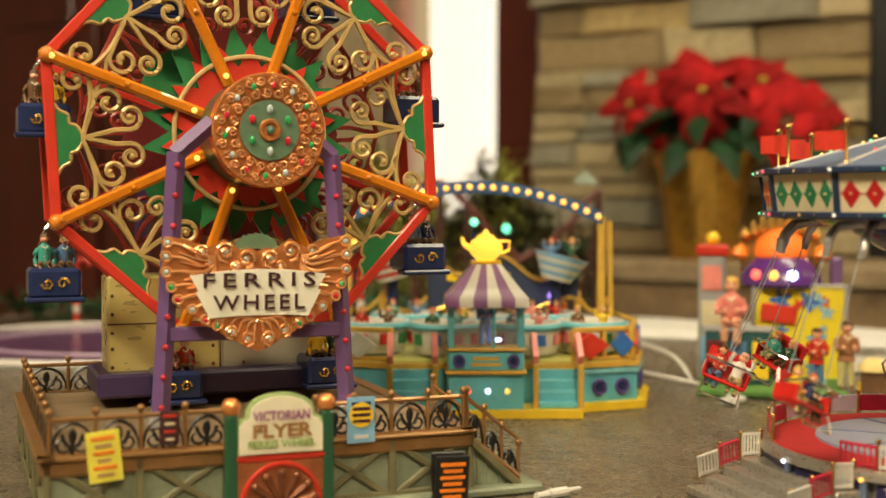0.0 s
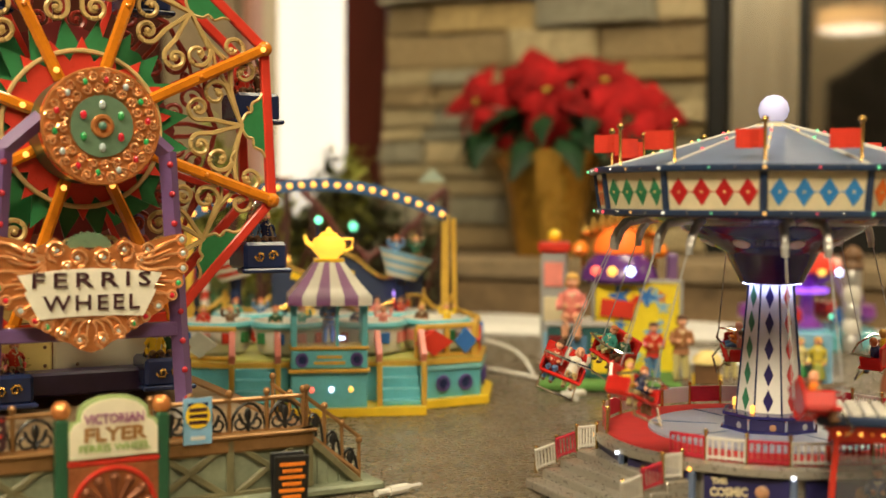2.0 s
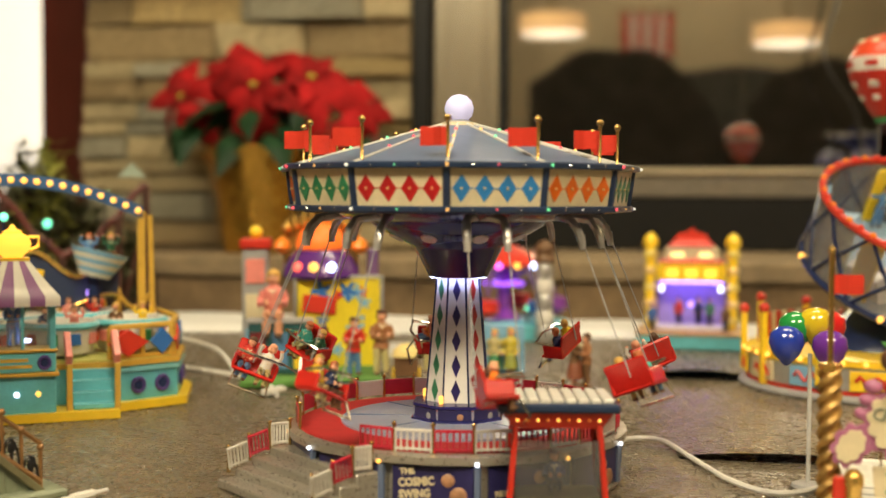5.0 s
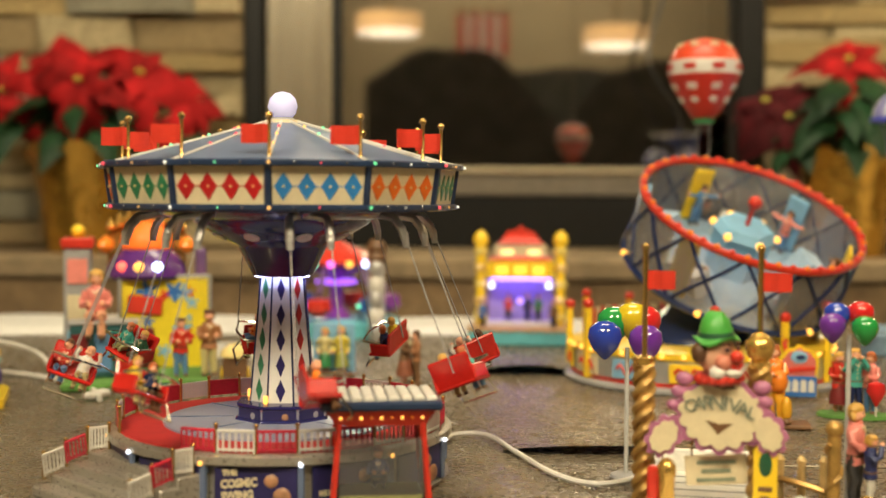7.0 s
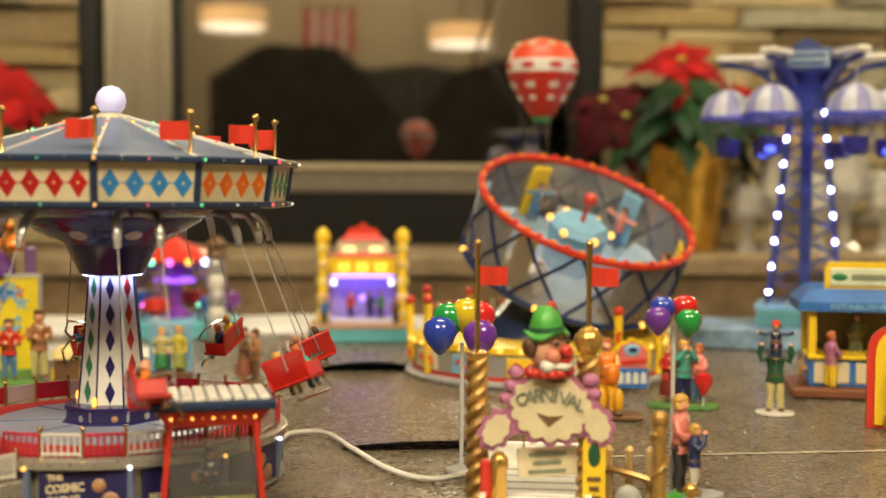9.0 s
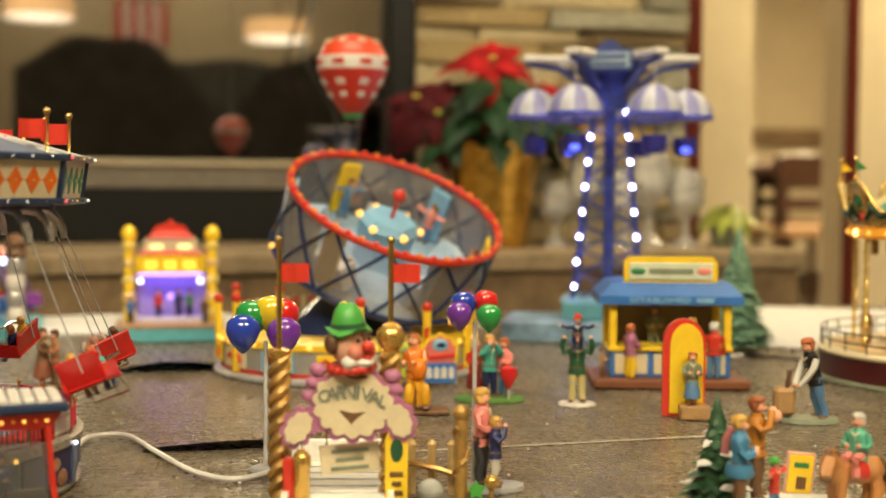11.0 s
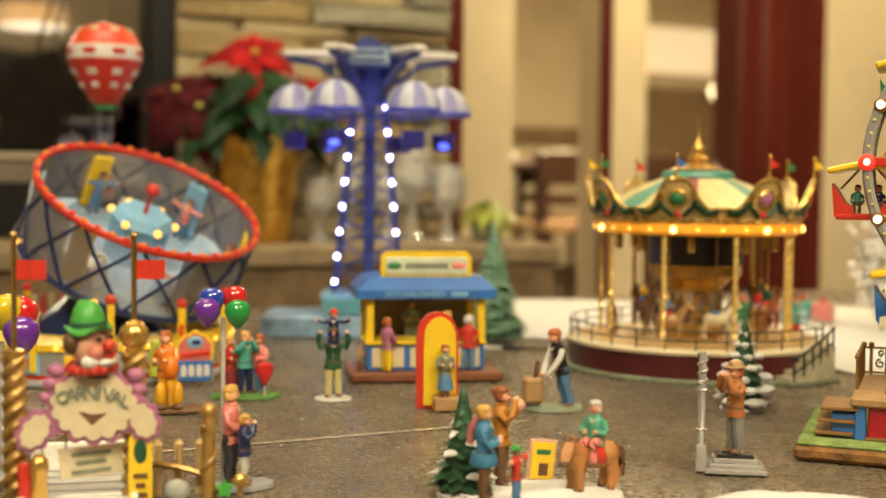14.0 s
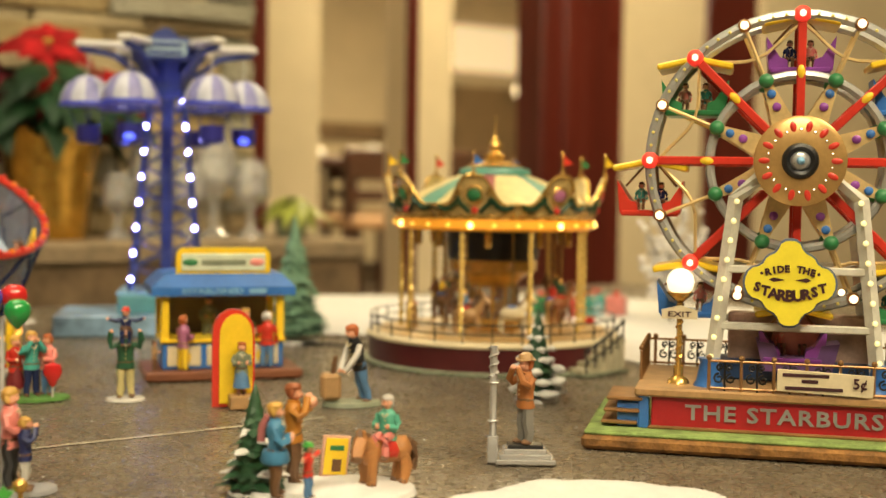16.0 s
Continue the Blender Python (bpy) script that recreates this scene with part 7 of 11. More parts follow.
flight = part("stair_base", Mesh(SAGE).box((0.156 * math.cos(-0.72), 0.156 * math.sin(-0.72), 0.0015), (0.026, 0.080, 0.003), rz=math.degrees(-0.72), bevel=0.0006), car, "grey-green base of a curved stair")
rail_pts, rail_low = [], []
for i in range(6):
    b = math.radians(-53 + 4.6 * i)
    h = 0.034 * (i + 1) / 6
    part("step", Mesh(mat("pale_stone_step", (0.45, 0.41, 0.28), 0.6, vary=0.2)).box((0.156 * math.cos(b), 0.156 * math.sin(b), 0.003 + h / 2), (0.022, 0.0125, h), rz=math.degrees(b), bevel=0.0008), flight, "pale stone step")
    rail_pts.append((0.167 * math.cos(b), 0.167 * math.sin(b), h + 0.022))
    rail_low.append((0.167 * math.cos(b), 0.167 * math.sin(b), h + 0.008))
part("stair_rail", Mesh(BLACK).tube(rail_pts, 0.0016, 6), flight, "black stair rail")
part("stair_rail", Mesh(BLACK).tube(rail_low, 0.0011, 6), flight, "black stair rail")
for p in rail_pts:
    part("stair_baluster", Mesh(BLACK).cyl((p[0], p[1], p[2] - 0.024), p, 0.0012, n=6).ball(p, 0.0022, 6), flight)
part("drum", Mesh(GOLD).lathe([(0.034, 0.036), (0.036, 0.04), (0.030, 0.045), (0.030, 0.090), (0.040, 0.10), (0.052, 0.105), (0.052, 0.150)], 12, smooth=False), car, "gold centre drum")
part("drum_top", Mesh(BLACK).lathe([(0.053, 0.118), (0.055, 0.150)], 24), car, "dark upper drum")
for i in range(12):
    a = math.tau * (i + 0.5) / 12
    part("mirror", Mesh(CHROME).box((0, 0, 0.068), (0.011, 0.001, 0.036), bevel=0.0006), car, "small mirror panel", pose(0.0297 * math.cos(a), 0.0297 * math.sin(a), 0, 0, 0, math.degrees(a) + 90))
for i in range(9):
    a = math.tau * i / 9 + 0.2
    x, y = 0.110 * math.cos(a), 0.110 * math.sin(a)
    tw = Mesh(mat("bright_gold_post", (0.88, 0.64, 0.20), 0.3, 0.45, vary=0.12))
    tw.cyl((x, y, 0.036), (x, y, 0.158), 0.0022, n=8)
    for s in (0, 1):
        tw.tube([(x + 0.0024 * math.cos(q * 0.9 + s * 3.14), y + 0.0024 * math.sin(q * 0.9 + s * 3.14), 0.040 + 0.0028 * q) for q in range(42)], 0.0011, 4)
    part("twisted_post", tw, car, "twisted gold post")
for i in range(9):
    a = math.tau * i / 9 + 0.45
    part("crank_drop", Mesh(GOLD).lathe([(0.0035, 0.134), (0.0042, 0.136), (0.0042, 0.152), (0.0030, 0.155)], 10, c=(0.088 * math.cos(a), 0.088 * math.sin(a), 0)), car, "short gold drop under the canopy")
# horses and riders
HORSE_COLS = [mat("honey_horse", (0.58, 0.36, 0.12), 0.4), BROWN, TAN, CREAM, mat("chestnut_horse", (0.26, 0.09, 0.03), 0.4)]


def horse(coat, saddle, mane):
    me = Mesh(coat)
    me.ball((0, 0, 0.026), 0.011, 10, coat, sx=1.7, sz=0.95, sy=0.85)
    me.tube([(-0.014, 0, 0.030), (-0.022, 0, 0.042), (-0.025, 0, 0.047)], 0.0058, 7, coat, taper=0.7)
    me.tube([(-0.024, 0, 0.048), (-0.034, 0, 0.041)], 0.0045, 7, coat, taper=0.65)
    for s in (-1, 1):
        me.ball((-0.023, s * 0.003, 0.053), 0.0018, 5, coat, sz=1.8)
        me.tube([(-0.013, s * 0.005, 0.022), (-0.018, s * 0.005, 0.012), (-0.014, s * 0.005, 0.001)], 0.0028, 6, coat, taper=0.7)
        me.tube([(0.013, s * 0.005, 0.022), (0.016, s * 0.005, 0.012), (0.014, s * 0.005, 0.001)], 0.0031, 6, coat, taper=0.65)
    me.tube([(-0.012, 0, 0.037), (-0.020, 0, 0.048), (-0.024, 0, 0.053)], 0.0026, 5, mane)
    me.tube([(0.018, 0, 0.030), (0.026, 0, 0.024), (0.026, 0, 0.010)], 0.0026, 5, mane, taper=0.6)
    me.ball((0.001, 0, 0.035), 0.008, 8, saddle, sz=0.35, sy=1.1)
    return me


for i in range(10):
    a = math.tau * i / 10
    r, z = (0.095 if i % 2 else 0.070), 0.042 + 0.008 * math.sin(i * 2.3)
    m = CAR @ pose(r * math.cos(a), r * math.sin(a), z, 0, 0, math.degrees(a) + 90 + 180) @ Matrix.Scale(0.84, 4)
    solid("toy_horse", horse(HORSE_COLS[i % 5], RED if i % 2 else BLUE, BROWN), "small painted carousel horse on a brass pole", "toy horse", m, group="carousel horses")
    part("horse_pole", Mesh(BRASS).cyl((r * math.cos(a), r * math.sin(a), 0.036), (r * math.cos(a), r * math.sin(a), 0.158), 0.0012, n=6), car, "thin brass pole")
    if i % 3 != 2:
        cc = COATS[i % 8]
        solid("doll", doll(Mesh(cc), 0.036, cc, BROWN, HAIR_BLOND if i % 2 else HAIR_BROWN, seated=True, arms="front"), "painted doll riding a carousel horse", "doll", m @ pose(0.001, 0, 0.037, 0, 0, -90), group="carousel dolls")
# canopy
CANOPY = pose(0, 0, -0.0035) @ Matrix.Diagonal((0.925, 0.925, 1, 1))
part("ceiling", Mesh(GOLD).lathe([(0.03, 0.156), (0.121, 0.157), (0.122, 0.160)], 40), car, "gold canopy underside", CANOPY)
ring = part("light_ring", Mesh(glow("lit_amber_ring", (1.0, 0.42, 0.03), 0.22)).lathe([(0.122, 0.157), (0.126, 0.160), (0.126, 0.168), (0.122, 0.171)], 48), car, "amber light ring", CANOPY)
for i in range(28):
    a = math.tau * i / 28
    part("bulb", Mesh(glow("amber_bulb", (1.0, 0.66, 0.16), 6.0) if i % 4 == 0 or i % 9 == 2 else glow("dim_amber_bulb", (1.0, 0.55, 0.08), 1.1)).ball((0.1262 * math.cos(a), 0.1262 * math.sin(a), 0.163), 0.0026 if i % 4 else 0.0038, 8), ring, "amber lit bulb")
OLD_GOLD = mat("crown_old_gold", (0.66, 0.50, 0.20), 0.38, 0.35, vary=0.35)
crown_green = mat("crown_green", (0.014, 0.055, 0.025), 0.35, 0.2)


def crown_height(u):
    """Height of the crown board across one bay, u from -1 to 1."""
    return 0.016 + 0.033 * math.exp(-(abs(u) / 0.46) ** 3.2) + 0.004 * max(0.0, abs(u) - 0.75)


def crown_at(a, u, z, out=0.0):
    r = 0.1235 + 0.34 * z + out
    b = a + u * math.pi / 8
    return (r * math.cos(b), r * math.sin(b), 0.169 + z)


def crown_tube(a, curve, r, material):
    return Mesh(material).tube([crown_at(a, u, z, 0.0016) for u, z in curve], r, 5)


for i in range(8):
    a = math.radians(-100.4 + 45 * i)
    n, k = 26, 5
    V = [crown_at(a, -1 + 2 * p / n, crown_height(-1 + 2 * p / n) * q / k, o) for o in (0.0, -0.003) for q in range(k + 1) for p in range(n + 1)]
    L, W = (n + 1) * (k + 1), n + 1
    F = [(q * W + p, q * W + p + 1, (q + 1) * W + p + 1, (q + 1) * W + p) for q in range(k) for p in range(n)]
    F += [tuple(L + w for w in f[::-1]) for f in F]
    F += [(k * W + p, k * W + p + 1, L + k * W + p + 1, L + k * W + p) for p in range(n)]
    cr = part("crown_board", Mesh(OLD_GOLD).put(V, F, True), car, "flared scalloped gold and green crown board", CANOPY)
    us = [-1 + 2 * p / 30 for p in range(31)]
    part("crown_edge", crown_tube(a, [(u, crown_height(u)) for u in us], 0.0017, GOLD), cr, "gold edge")
    part("crown_edge", crown_tube(a, [(u, 0.004 + 0.0015 * math.cos(u * 18)) for u in us], 0.0013, GOLD), cr, "gold edge")
    face = pose(*crown_at(a, 0, 0.027, 0.002), 0, 0, math.degrees(a) + 90) @ pose(0, 0, 0, 19, 0, 0)
    part("medallion", Mesh([GREEN, MAUVE, BRIGHT_RED, GREEN][i % 4]).ball((0, 0, 0), 0.0072, 12, sy=0.4, sx=1.25), cr, "painted oval medallion", face)
    part("medallion_ring", Mesh(GOLD).ring(0.0098, 0.0015, 20, 5, m=UP), cr, "", face)
    part("medallion", Mesh(BRIGHT_RED).ball((0, 0, 0), 0.0040, 8, sy=0.5), cr, "", pose(*crown_at(a, 0, 0.011, 0.002)))
    for sd in (-1, 1):
        part("garland", crown_tube(a, [(sd * (0.34 + 0.055 * q), 0.0240 - 0.0120 * math.sin(math.pi * q / 13)) for q in range(11)], 0.0034, crown_green), cr, "dark green garland")
        part("garland", crown_tube(a, [(sd * (0.12 + 0.05 * q), 0.0085 + 0.0022 * q) for q in range(7)], 0.0028, crown_green), cr, "dark green garland")
        part("gilt_scroll", crown_tube(a, [(sd * (0.36 + 0.10 * p[0]), 0.030 + 0.0048 * p[1]) for p in spiral(1.4, 10, 1, 0.2, 0.5, sd)], 0.0011, GOLD), cr)
        part("gilt_scroll", crown_tube(a, [(sd * (0.88 + 0.09 * p[0]), 0.0075 + 0.0042 * p[1]) for p in spiral(1.3, 10, 1, 0.2, 2.5, -sd)], 0.0010, GOLD), cr)
    x, y, z = crown_at(a, 0, 0.046)
    pk = part("flag_pole", Mesh(GOLD).lathe([(0.0030, 0), (0.0034, 0.004), (0.0016, 0.008), (0.0011, 0.010), (0.0010, 0.026)], 8).ball((0, 0, 0.027), 0.0022, 6), car, "thin gold pole", CANOPY @ pose(x, y, z))
    part("flag", Mesh([BLUE, BRIGHT_RED, YELLOW, GREEN][i % 4]).slab([(0, 0.014), (0.013, 0.0165), (0.001, 0.0255)], -0.0005, 0.0005, m=pose(0, 0, 0, 0, 0, 20) @ UP), pk, "tiny pennant")
OLD_CREAM = mat("old_cream_segment", (0.66, 0.55, 0.26), 0.45, vary=0.15)
rf = part("roof", Mesh(CREAM), car, "cream, aqua and rose roof segments", CANOPY)
rm = Mesh(CREAM)
n = 20
prof = [(0.124, 0.184), (0.095, 0.199), (0.060, 0.214), (0.038, 0.221)]
for g in range(n):
    b0, b1 = math.tau * g / n, math.tau * (g + 1) / n
    V = [(r * math.cos(b), r * math.sin(b), z) for r, z in prof for b in (b0, b1)]
    rm.put(V, [(2 * q, 2 * q + 1, 2 * q + 3, 2 * q + 2) for q in range(3)], True, [OLD_CREAM, OLD_CREAM, mat("sea_green_segment", (0.10, 0.30, 0.24), 0.45), OLD_CREAM, mat("rose_segment", (0.34, 0.10, 0.10), 0.4)][g % 5] if g % 10 != 9 else OLD_CREAM)
rm.lathe([(0.123, 0.182), (0.03, 0.216)], 20, CREAM)
rf.data = rm.data("roof")
part("roof_collar", Mesh(mat("sea_green_segment", (0.10, 0.30, 0.24), 0.45)).lathe([(0.040, 0.217), (0.046, 0.220), (0.044, 0.226), (0.036, 0.228)], 20), car, "turquoise collar", CANOPY)
part("cupola", Mesh(GOLD).lathe([(0.034, 0.226), (0.024, 0.230), (0.011, 0.234), (0.0125, 0.239), (0.007, 0.243), (0.0085, 0.249), (0.0075, 0.254), (0.003, 0.258), (0.0014, 0.261), (0.0011, 0.272), (0.0006, 0.286)], 20), car, "gold finial")

# ---- star wheel with lit hubs ----
SBM = pose(0.829, 0.733, 0, 0, 0, -47)
star = thing("star_wheel", "silver and red toy ferris wheel on a green base", "toy ride", SBM)
part("ground", Mesh(mat("earth_edge", (0.30, 0.14, 0.035), 0.8, vary=0.45, bump=1.0, bump_scale=120)).box((0, 0, 0.0055), (0.318, 0.165, 0.011), bevel=0.003), star, "brown earth edge")
part("turf", Mesh(mat("pale_turf", (0.24, 0.34, 0.10), 0.9, vary=0.35, bump=0.8, bump_scale=250)).box((0, 0, 0.0125), (0.314, 0.161, 0.004), bevel=0.0015), star, "green turf top")
DZ = 0.047
part("platform", Mesh(mat("deep_red_platform", (0.42, 0.012, 0.018), 0.5)).box((0.012, 0.005, 0.029), (0.238, 0.125, 0.030), bevel=0.001), star, "red platform with silver name")
part("base_moulding", Mesh(BRONZE).box((0.012, 0.005, 0.0155), (0.243, 0.130, 0.003), bevel=0.001), star)
part("deck", Mesh(TAN).box((0.008, 0.005, DZ - 0.0035), (0.256, 0.136, 0.007), bevel=0.0015), star, "tan deck")
part("lettering", text_mesh("THE STARBURST", 0.0165, 0.0006, mat("silver_lettering", (0.36, 0.36, 0.34), 0.4, 0.4), 0.0003, 0.160, 1.1), star, "silver lettering", pose(-0.001, -0.0585, 0.028))
part("blue_pier", Mesh(BLUE).box((-0.113, -0.052, 0.029), (0.008, 0.014, 0.030), bevel=0.001), star)
stp = part("side_steps", Mesh(BLUE).box((-0.125, -0.030, 0.024), (0.018, 0.05, 0.02), bevel=0.001), star, "blue side steps with copper treads")
for i in range(3):
    part("tread", Mesh(BRONZE).box((-0.128 - 0.002 * (2 - i), -0.033, 0.018 + 0.0095 * i), (0.028, 0.054, 0.0028), bevel=0.0008), stp, "copper tread")
# railings
iron = Mesh(BLACK)
for s in (-1, 1):
    iron.tube([(s * (0.0045 + 0.0042 * p[0]), 0, 0.0095 + 0.0042 * p[1]) for p in spiral(1.2, 10, 1, 0.25, math.pi / 2, s)], 0.0008, 4)
    iron.tube([(s * (0.0035 + 0.003 * p[0]), 0, 0.0185 + 0.003 * p[1]) for p in spiral(1.2, 10, 1, 0.25, -math.pi / 2, -s)], 0.0008, 4)
iron.tube([(0, 0, 0), (0, 0, 0.022)], 0.0009, 5)
iron = iron.data("iron_scroll")
rp = Mesh(BRONZE).lathe([(0.0014, 0), (0.0012, 0.024)], 6).ball((0, 0, 0.0255), 0.0024, 7).data("rail_post")
for i in range(11):
    x = -0.112 + 0.0242 * i
    part("rail_post", rp, star, "", pose(x, 0.070, DZ))
    if i > 1:
        part("rail_post", rp, star, "", pose(x, -0.060, DZ))
    if i < 10:
        part("iron_scroll", iron, star, "black scrolled iron", pose(x + 0.012, 0.070, DZ))
        if i > 1:
            part("iron_scroll", iron, star, "black scrolled iron", pose(x + 0.012, -0.060, DZ))
for i in range(6):
    if i < 6:
        part("rail_post", rp, star, "", pose(-0.118, 0.07 - 0.018 * i, DZ))
for y, x0 in ((0.070, -0.118), (-0.060, -0.0635)):
    part("handrail", Mesh(BRONZE).cyl((x0, y, DZ + 0.023), (0.134, y, DZ + 0.023), 0.0011, n=6).cyl((x0, y, DZ + 0.002), (0.134, y, DZ + 0.002), 0.0011, n=6), star)
part("handrail", Mesh(BRONZE).cyl((-0.118, 0.070, DZ + 0.023), (-0.118, -0.025, DZ + 0.023), 0.0011, n=6), star)
bn = part("banner", Mesh(CREAM).box((0.022, -0.064, DZ + 0.010), (0.070, 0.0015, 0.017), ry=2, bevel=0.0005), star, "cream price banner")
for z, x, w in ((0.0155, -0.004, 0.034), (0.011, -0.001, 0.012), (0.0055, 0.002, 0.042)):
    part("print_bar", Mesh(INK).box((0.012 + x, -0.0652, DZ + z), (w, 0.0006, 0.0026), bevel=0.0002), bn)
part("lettering", text_mesh("5¢", 0.011, 0.0003, INK, 0.0002), bn, "", pose(0.047, -0.0655, DZ + 0.0105))
# legs
for sy in (-1, 1):
    for s in (-1, 1):
        leg = part("leg", Mesh(mat("ivory_leg", (0.62, 0.60, 0.52), 0.4)).tube([(s * 0.064, sy * 0.036, DZ), (s * 0.047, sy * 0.034, 0.195), (s * 0.018, sy * 0.032, 0.222)], 0.0058, 4), star, "ivory leg with bulbs")
        if sy < 0:
            part("leg_foot", Mesh(BLUE).lathe([(0.012, DZ), (0.010, DZ + 0.004), (0.007, DZ + 0.018), (0.009, DZ + 0.022)], 12, c=(s * 0.064, sy * 0.036, 0)), leg, "blue turned foot")
            for i in range(9):
                k = i / 8
                part("bulb", Mesh(glow("pale_yellow_bulb", (1.0, 0.9, 0.4), 0.9)).ball((s * (0.063 - 0.017 * k), sy * 0.0425, DZ + 0.024 + 0.122 * k), 0.0021, 6), leg)
    for z in (0.095, 0.140):
        part("cross_bar", Mesh(mat("ivory_leg", (0.62, 0.60, 0.52), 0.4)).box((0, sy * 0.035, z), (0.115, 0.006, 0.006), bevel=0.001), star, "ivory cross bar")
HZ = 0.2245
HUB = pose(0, 0, HZ)
part("axle", Mesh(BRASS).cyl((0, 0.05, 0), (0, -0.05, 0), 0.007, n=12), star, "brass axle", HUB)
clear_rim = mat("silver_grey_rim", (0.42, 0.42, 0.40), 0.3, 0.3)
for y in (-0.024, 0.024):
    part("outer_rim", Mesh(clear_rim).ring(0.1145, 0.0042, 56, 7, m=UP), star, "silver outer rim", pose(0, y, HZ))
    part("inner_rim", Mesh(clear_rim).ring(0.068, 0.0036, 44, 7, m=UP), star, "silver inner rim", pose(0, y, HZ))
for i in range(16):
    a = math.tau * i / 16 + math.pi / 2
    c, s = math.cos(a), math.sin(a)
    deg = -math.degrees(a)
    if i % 2 == 0:
        for y in (-0.026, 0.026):
            sp = part("spoke", Mesh(RED).box((0.075, 0, 0), (0.082, 0.005, 0.0068), bevel=0.001), star, "red spoke", pose(0, y, HZ, 0, deg, 0))
            part("spoke_clip", Mesh(YELLOW).ball((0.070, -0.0025, 0), 0.0030, 8, sx=1.8, sy=0.5), sp, "small yellow lens")
    else:
        for y in (-0.025, 0.025):
            tn = part("star_arm", Mesh(PALE_GOLD).slab([(0.03, -0.009), (0.068, -0.003), (0.068, 0.003), (0.03, 0.009)], -0.002, 0.002, m=UP), star, "tan star arm with studs", pose(0, y, HZ, 0, deg, 0))
            part("stud", Mesh(VIOLET).ball((0.046, -0.003, 0), 0.0035, 8, sy=0.5), tn)
            part("stud", Mesh(BLUE).ball((0.057, -0.003, 0), 0.0035, 8, sy=0.5), tn)
            part("knob", Mesh(GREEN).ball((0.068, -0.003, 0), 0.006, 10), tn, "green knob")
            part("outer_rod", Mesh(PALE_GOLD).cyl((0.070, 0, 0), (0.112, 0, 0), 0.0016, n=6), tn)
    lampc = LED_RED if i % 2 == 0 else LED_WARM
    part("rim_cap", Mesh(glow("red_lens_cap", (1.0, 0.05, 0.03), 0.55) if i % 2 == 0 else BRONZE).ball((0.1145 * c, -0.0265, 0.1145 * s), 0.0068 if i % 2 == 0 else 0.0055, 10), star, "rim cap", HUB)
    part("rim_lamp", Mesh(glow("red_white_lamp", (1.0, 0.42, 0.30), 3.0) if i % 2 == 0 else glow("warm_white_lamp", (1.0, 0.75, 0.45), 2.2)).ball((0.1145 * c, -0.0305, 0.1145 * s), 0.0034, 8), star, "lit rim lamp", HUB)
    for q in (0.27, 0.5, 0.73):
        b = a + math.tau * q / 16
        part("rim_dot", Mesh(mat("dull_yellow_lens", (0.70, 0.60, 0.16), 0.3)).ball((0.1145 * math.cos(b), -0.0285, 0.1145 * math.sin(b)), 0.0013, 6), star, "", HUB)
    part("rim_tie", Mesh(SILVER).cyl((0.1145 * c, -0.024, 0.1145 * s), (0.1145 * c, 0.024, 0.1145 * s), 0.0016, n=5), star, "", HUB)
    if i % 2 == 0:
        gx, gz = 0.1145 * c, 0.1145 * s + HZ
        col = [VIOLET, GREEN, BRIGHT_RED, BLUE][(i // 2) % 4]
        g = part("gondola", Mesh(col).box((0, 0, -0.037), (0.040, 0.034, 0.004), bevel=0.001), star, "coloured gondola with yellow awning", pose(gx, 0, gz) @ Matrix.Scale(1.15, 4))
        for q in (-1, 1):
            part("gondola_side", Mesh(col).slab([(q * 0.021, -0.037), (q * 0.004 + q * 0.004, -0.037), (q * 0.009, -0.030), (q * 0.014, -0.028), (q * 0.023, -0.014)][:: (1 if q < 0 else -1)], -0.016, 0.016, m=UP), g)
            part("awning", Mesh(YELLOW).box((q * 0.0125, 0, -0.003), (0.027, 0.046, 0.0045), ry=q * 12, bevel=0.0012), g, "yellow awning")
            part("gondola_rod", Mesh(BRONZE).cyl((q * 0.018, 0, -0.018), (q * 0.004, 0, -0.002), 0.0009, n=5), g)
            solid("doll", doll(Mesh(col), 0.028, [TEAL, PINK, NAVY][(i + q) % 3], BROWN, HAIR_BROWN, seated=True), "tiny painted doll in a gondola", "doll", SBM @ pose(gx + q * 0.008, 0, gz - 0.034), group="star wheel dolls")
for i in range(8):
    a0, a1 = math.tau * i / 8 + math.pi / 2, math.tau * (i + 1) / 8 + math.pi / 2
    pts = []
    for q in range(9):
        k = q / 8
        a = a0 + (a1 - a0) * k
        r = 0.109 - 0.022 * math.sin(math.pi * k)
        pts.append((r * math.cos(a), -0.024, r * math.sin(a)))
    part("swag_rod", Mesh(PALE_GOLD).tube(pts, 0.0015, 5), star, "curved tan rod", HUB)
hubp = part("hub", Mesh(mat("old_gold_disc", (0.58, 0.36, 0.13), 0.38, 0.55)).lathe([(0.032, 0), (0.0345, 0.002), (0.0345, 0.007), (0.031, 0.009), (0.012, 0.010)], 40, m=UP), star, "gold hub disc with red studs", pose(0, -0.044, HZ))
part("hub_ring", Mesh(BLACK).ring(0.0105, 0.0034, 28, 8, m=UP), hubp, "black ring", pose(0, -0.010, 0))
part("hub_boss", Mesh(SILVER).lathe([(0.008, 0), (0.006, 0.004), (0.003, 0.005)], 16, m=UP).ball((0, -0.006, 0), 0.0032, 8, SKY), hubp, "", pose(0, -0.010, 0))
